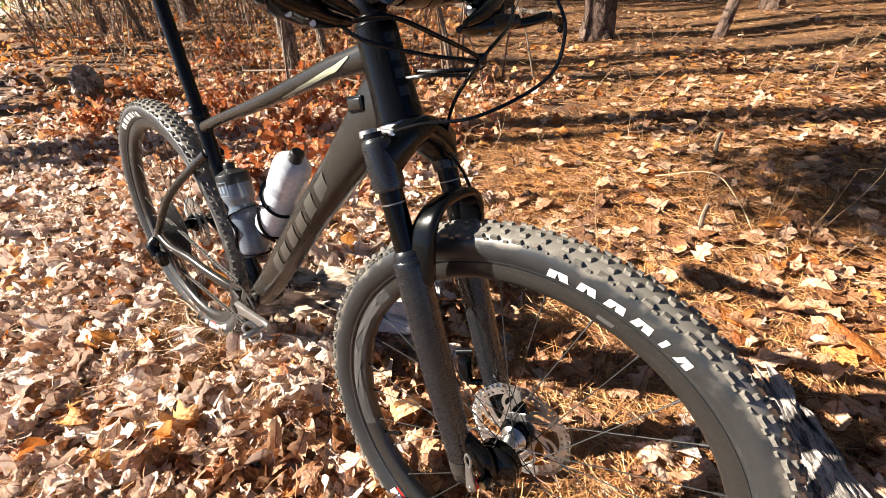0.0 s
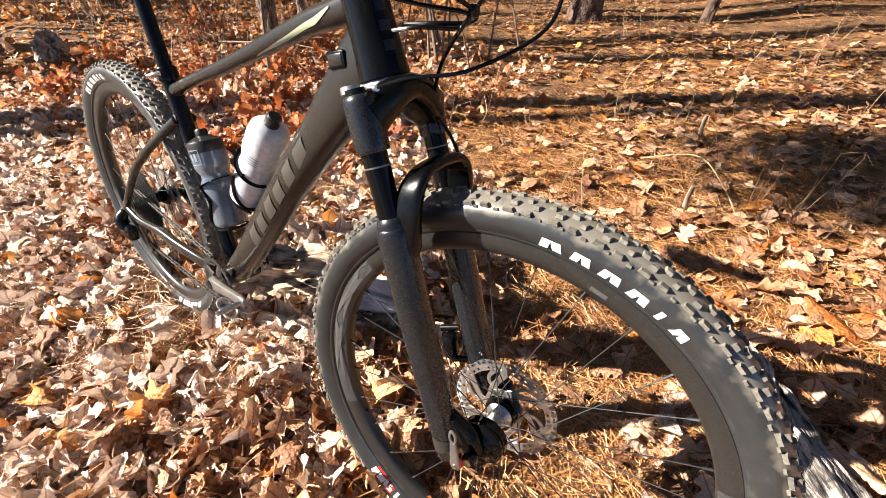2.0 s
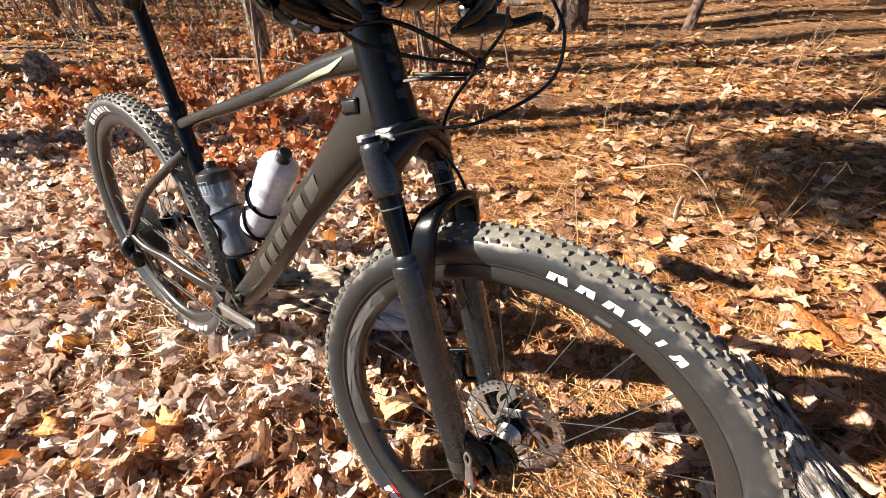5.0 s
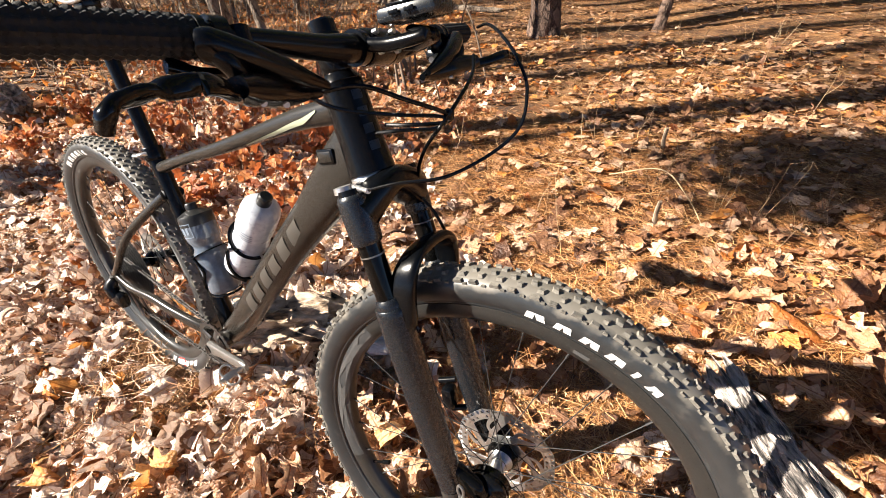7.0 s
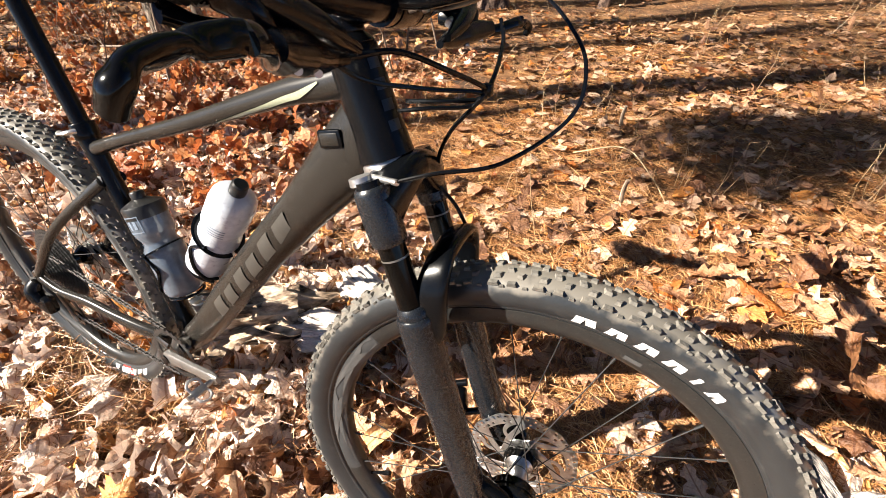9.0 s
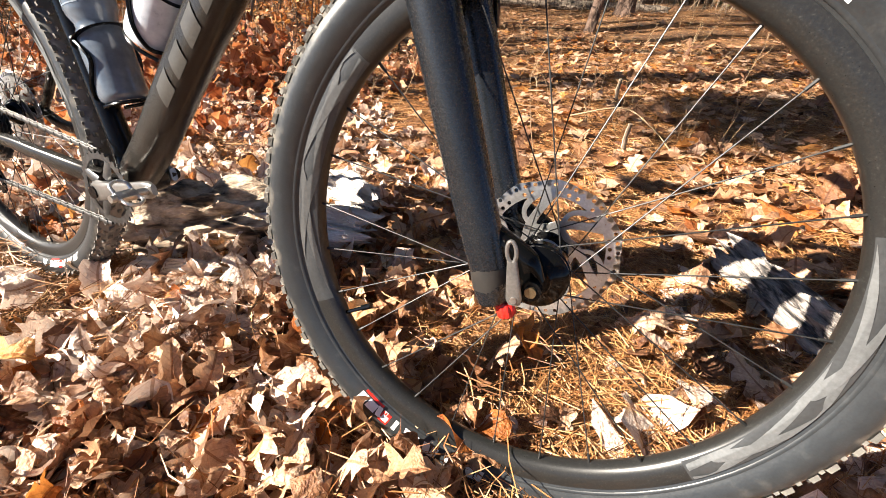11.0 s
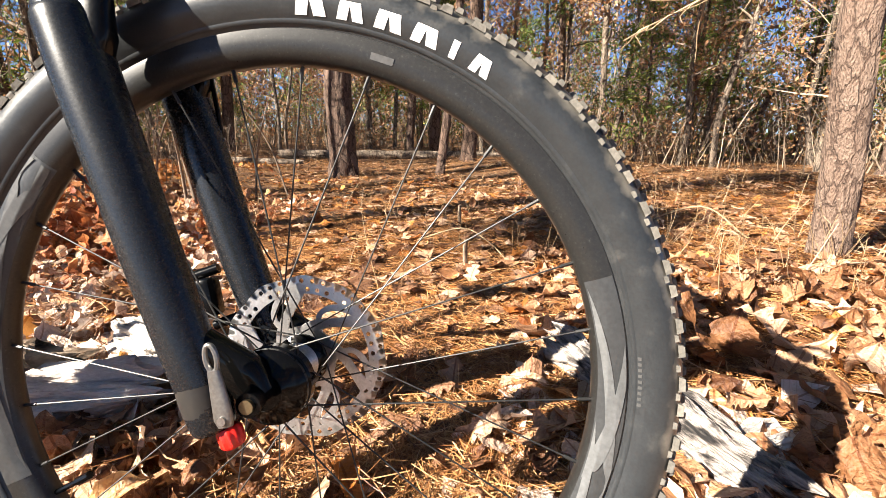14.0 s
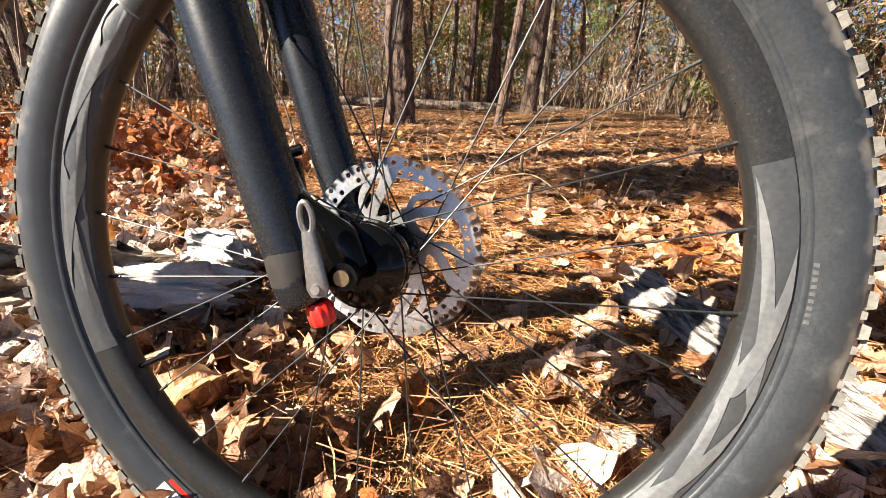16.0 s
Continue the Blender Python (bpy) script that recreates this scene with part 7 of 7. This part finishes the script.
stalk_clump(3.05, 1.7, 6, 0.36, 10)
for i in range(30):
    stalk_clump(rb.uniform(-1.2, 4.2), rb.uniform(1.4, 5.4), rb.randint(2, 5), rb.uniform(0.15, 0.42), 20 + i)
for i in range(26):
    stalk_clump(rb.uniform(0.7, 2.6), rb.uniform(1.0, 3.2), rb.randint(1, 3), rb.uniform(0.10, 0.34), 60 + i, "few thin bent straw stalks in the needles", 0.015, 0.45)
g, _ = brush(420, lambda: (rb.uniform(-3.5, 5.5), rb.uniform(1.5, 9.0)), (0.10, 0.40), rb, 1, 0.0016)
thing("dry_stalks", "scattered thin straw stalks over the needles", "grass", kind="stuff", data=g.mesh("dry_stalks", M_STRAW, False))
g, _ = brush(70, lambda: (rb.uniform(2.0, 3.4), rb.uniform(1.1, 2.1)), (0.08, 0.32), rb, 2, 0.0016)
thing("dry_stalks", "tuft of dry straw round the pine's foot", "grass", kind="stuff", data=g.mesh("dry_stalks", M_STRAW, False))


def stick(label, pts, r0, r1, mat, name="stick"):
    p = [(x, y, float(ground_z(x, y)) + z) for x, y, z in pts]
    thing(name, label, "stick", group="dead sticks", data=Geo().add(*tube(p, [r0, (r0 + r1) / 2, r1], n=6, seg=8, side=(0, 0, 0))).mesh(name, mat))


stick("thin arched dead twig lying on the needles", [(0.88, 1.75, 0.03), (1.10, 1.78, 0.09), (1.25, 1.60, 0.07), (1.36, 1.42, 0.02)], 0.004, 0.002, M_STRAW)
stick("short upright broken twig in the needles", [(1.04, 2.20, 0.0), (1.03, 2.20, 0.07), (1.035, 2.19, 0.14)], 0.011, 0.009, M_TWIG)
stick("short upright broken twig in the leaves", [(1.17, 1.42, 0.0), (1.165, 1.42, 0.07), (1.17, 1.41, 0.13)], 0.010, 0.008, M_TWIG)
stick("pale leaning dead sapling stem", [(-1.35, 3.00, 0.0), (-1.52, 3.05, 0.42), (-1.70, 3.10, 0.95)], 0.020, 0.012, M_TWIG)
stick("pale leaning dead sapling stem", [(-1.02, 2.55, 0.0), (-1.15, 2.60, 0.5), (-1.36, 2.65, 1.3)], 0.014, 0.008, M_TWIG)
stick("thin dead branch lying across the brush", [(-2.4, 1.5, 0.22), (-1.6, 1.65, 0.27), (-0.9, 1.75, 0.20)], 0.007, 0.003, M_TWIG)
stick("dead stem standing among the shrubs", [(-1.55, 1.35, 0.0), (-1.50, 1.38, 0.45), (-1.42, 1.4, 0.9)], 0.012, 0.006, M_TWIG)
stick("thin pale branch lying on the ground", [(2.10, 2.35, 0.03), (2.35, 2.2, 0.16), (2.50, 2.0, 0.05)], 0.005, 0.003, M_STRAW)
for i in range(9):
    x, y = rb.uniform(-2.1, -0.4), rb.uniform(2.2, 3.6)
    a, L = rb.uniform(0, 6.28), rb.uniform(0.5, 1.3)
    dx, dy = 0.45 * L * math.cos(a), 0.45 * L * math.sin(a)
    stick("bare crooked sapling stem in the undergrowth", [(x, y, 0.0), (x + 0.35 * dx, y + 0.35 * dy, 0.5 * L), (x + dx, y + dy, 0.9 * L)], rb.uniform(0.006, 0.013), 0.004, M_TWIG)
# a dark leaning tree at the far edge of the clearing, and a low bush beside it
lean_ = thing("leaning_tree", "dark crooked tree leaning over at the clearing's edge", "tree", pose(6.23, 10.92, float(ground_z(6.23, 10.92))))
for name_, pts_, r0_, r1_ in (("trunk", ((0, 0, -0.05), (0.14, 0.10, 0.30), (0.33, 0.22, 0.66), (0.52, 0.38, 1.10), (0.66, 0.48, 1.42)), 0.085, 0.050),
                              ("limb", ((0.62, 0.45, 1.34), (0.86, 0.52, 1.46), (1.25, 0.58, 1.40), (1.95, 0.66, 1.20)), 0.050, 0.022),
                              ("limb", ((0.02, 0.02, 0.20), (-0.10, 0.14, 0.62), (-0.16, 0.20, 0.92), (-0.38, 0.24, 1.18), (-0.60, 0.26, 1.40)), 0.050, 0.018),
                              ("limb", ((-0.13, 0.18, 0.78), (0.12, 0.24, 0.98), (0.36, 0.30, 1.12)), 0.026, 0.010)):
    part(name_, Geo().add(*tube([tuple(q) for q in pts_], list(np.linspace(r0_, r1_, len(pts_))), n=6, seg=12, side=(0, 0, 0))), M_BARK3, lean_)
part("foliage", Geo().add(*leaf_cloud([(1.0 + 0.16 * i, 0.55 + 0.02 * i, 1.40 - 0.04 * i) for i in range(7)], 40, 0.13, 0.10, 0.012, rn9, 0.3)), M_GREEN, lean_, "dark green needles along the low limb")
bush = thing("low_bush", "small round yellow-green bush at the clearing's edge", "shrub", pose(5.75, 10.75, float(ground_z(5.75, 10.75))))
part("foliage", Geo().add(*leaf_cloud([(rb.gauss(0, 0.26), rb.gauss(0, 0.22), abs(rb.gauss(0.16, 0.12))) for i in range(60)], 14, 0.07, 0.06, 0.022, rn9, 0.2)), leaf_material("yellow_green_leaf", [(0.0, (0.14, 0.15, 0.02)), (0.5, (0.34, 0.31, 0.05)), (1.0, (0.50, 0.42, 0.10))], 0.35, veins=False), bush)
# dead lower branch of the near pine
br = thing("dead_branch", "pale dead pine branch with bare twigs reaching out", "branch")
rr_ = random.Random(3)
z0 = float(ground_z(2.8, 1.85))
pts, rad = limb((2.72, 1.84, z0 + 1.26), (-1.0, 0.25, 0.05), 1.0, 0.014, rr_, 8, 0.12, 0.10)
part("bough", Geo().add(*sweep(pts, [max(0.004, q) for q in rad], 8, side=(0, 0, 0))), M_STRAW, br)
for i in range(14):
    p2, r2 = limb(pts[rr_.randint(3, 8)], (rr_.uniform(-1, 0.3), rr_.uniform(-0.6, 0.6), rr_.uniform(-0.8, 0.6)), rr_.uniform(0.15, 0.4), 0.005, rr_, 5, 0.1, 0.25)
    part("twig", Geo().add(*sweep(p2, [max(0.0015, q) for q in r2], 5, side=(0, 0, 0))), M_STRAW, br)
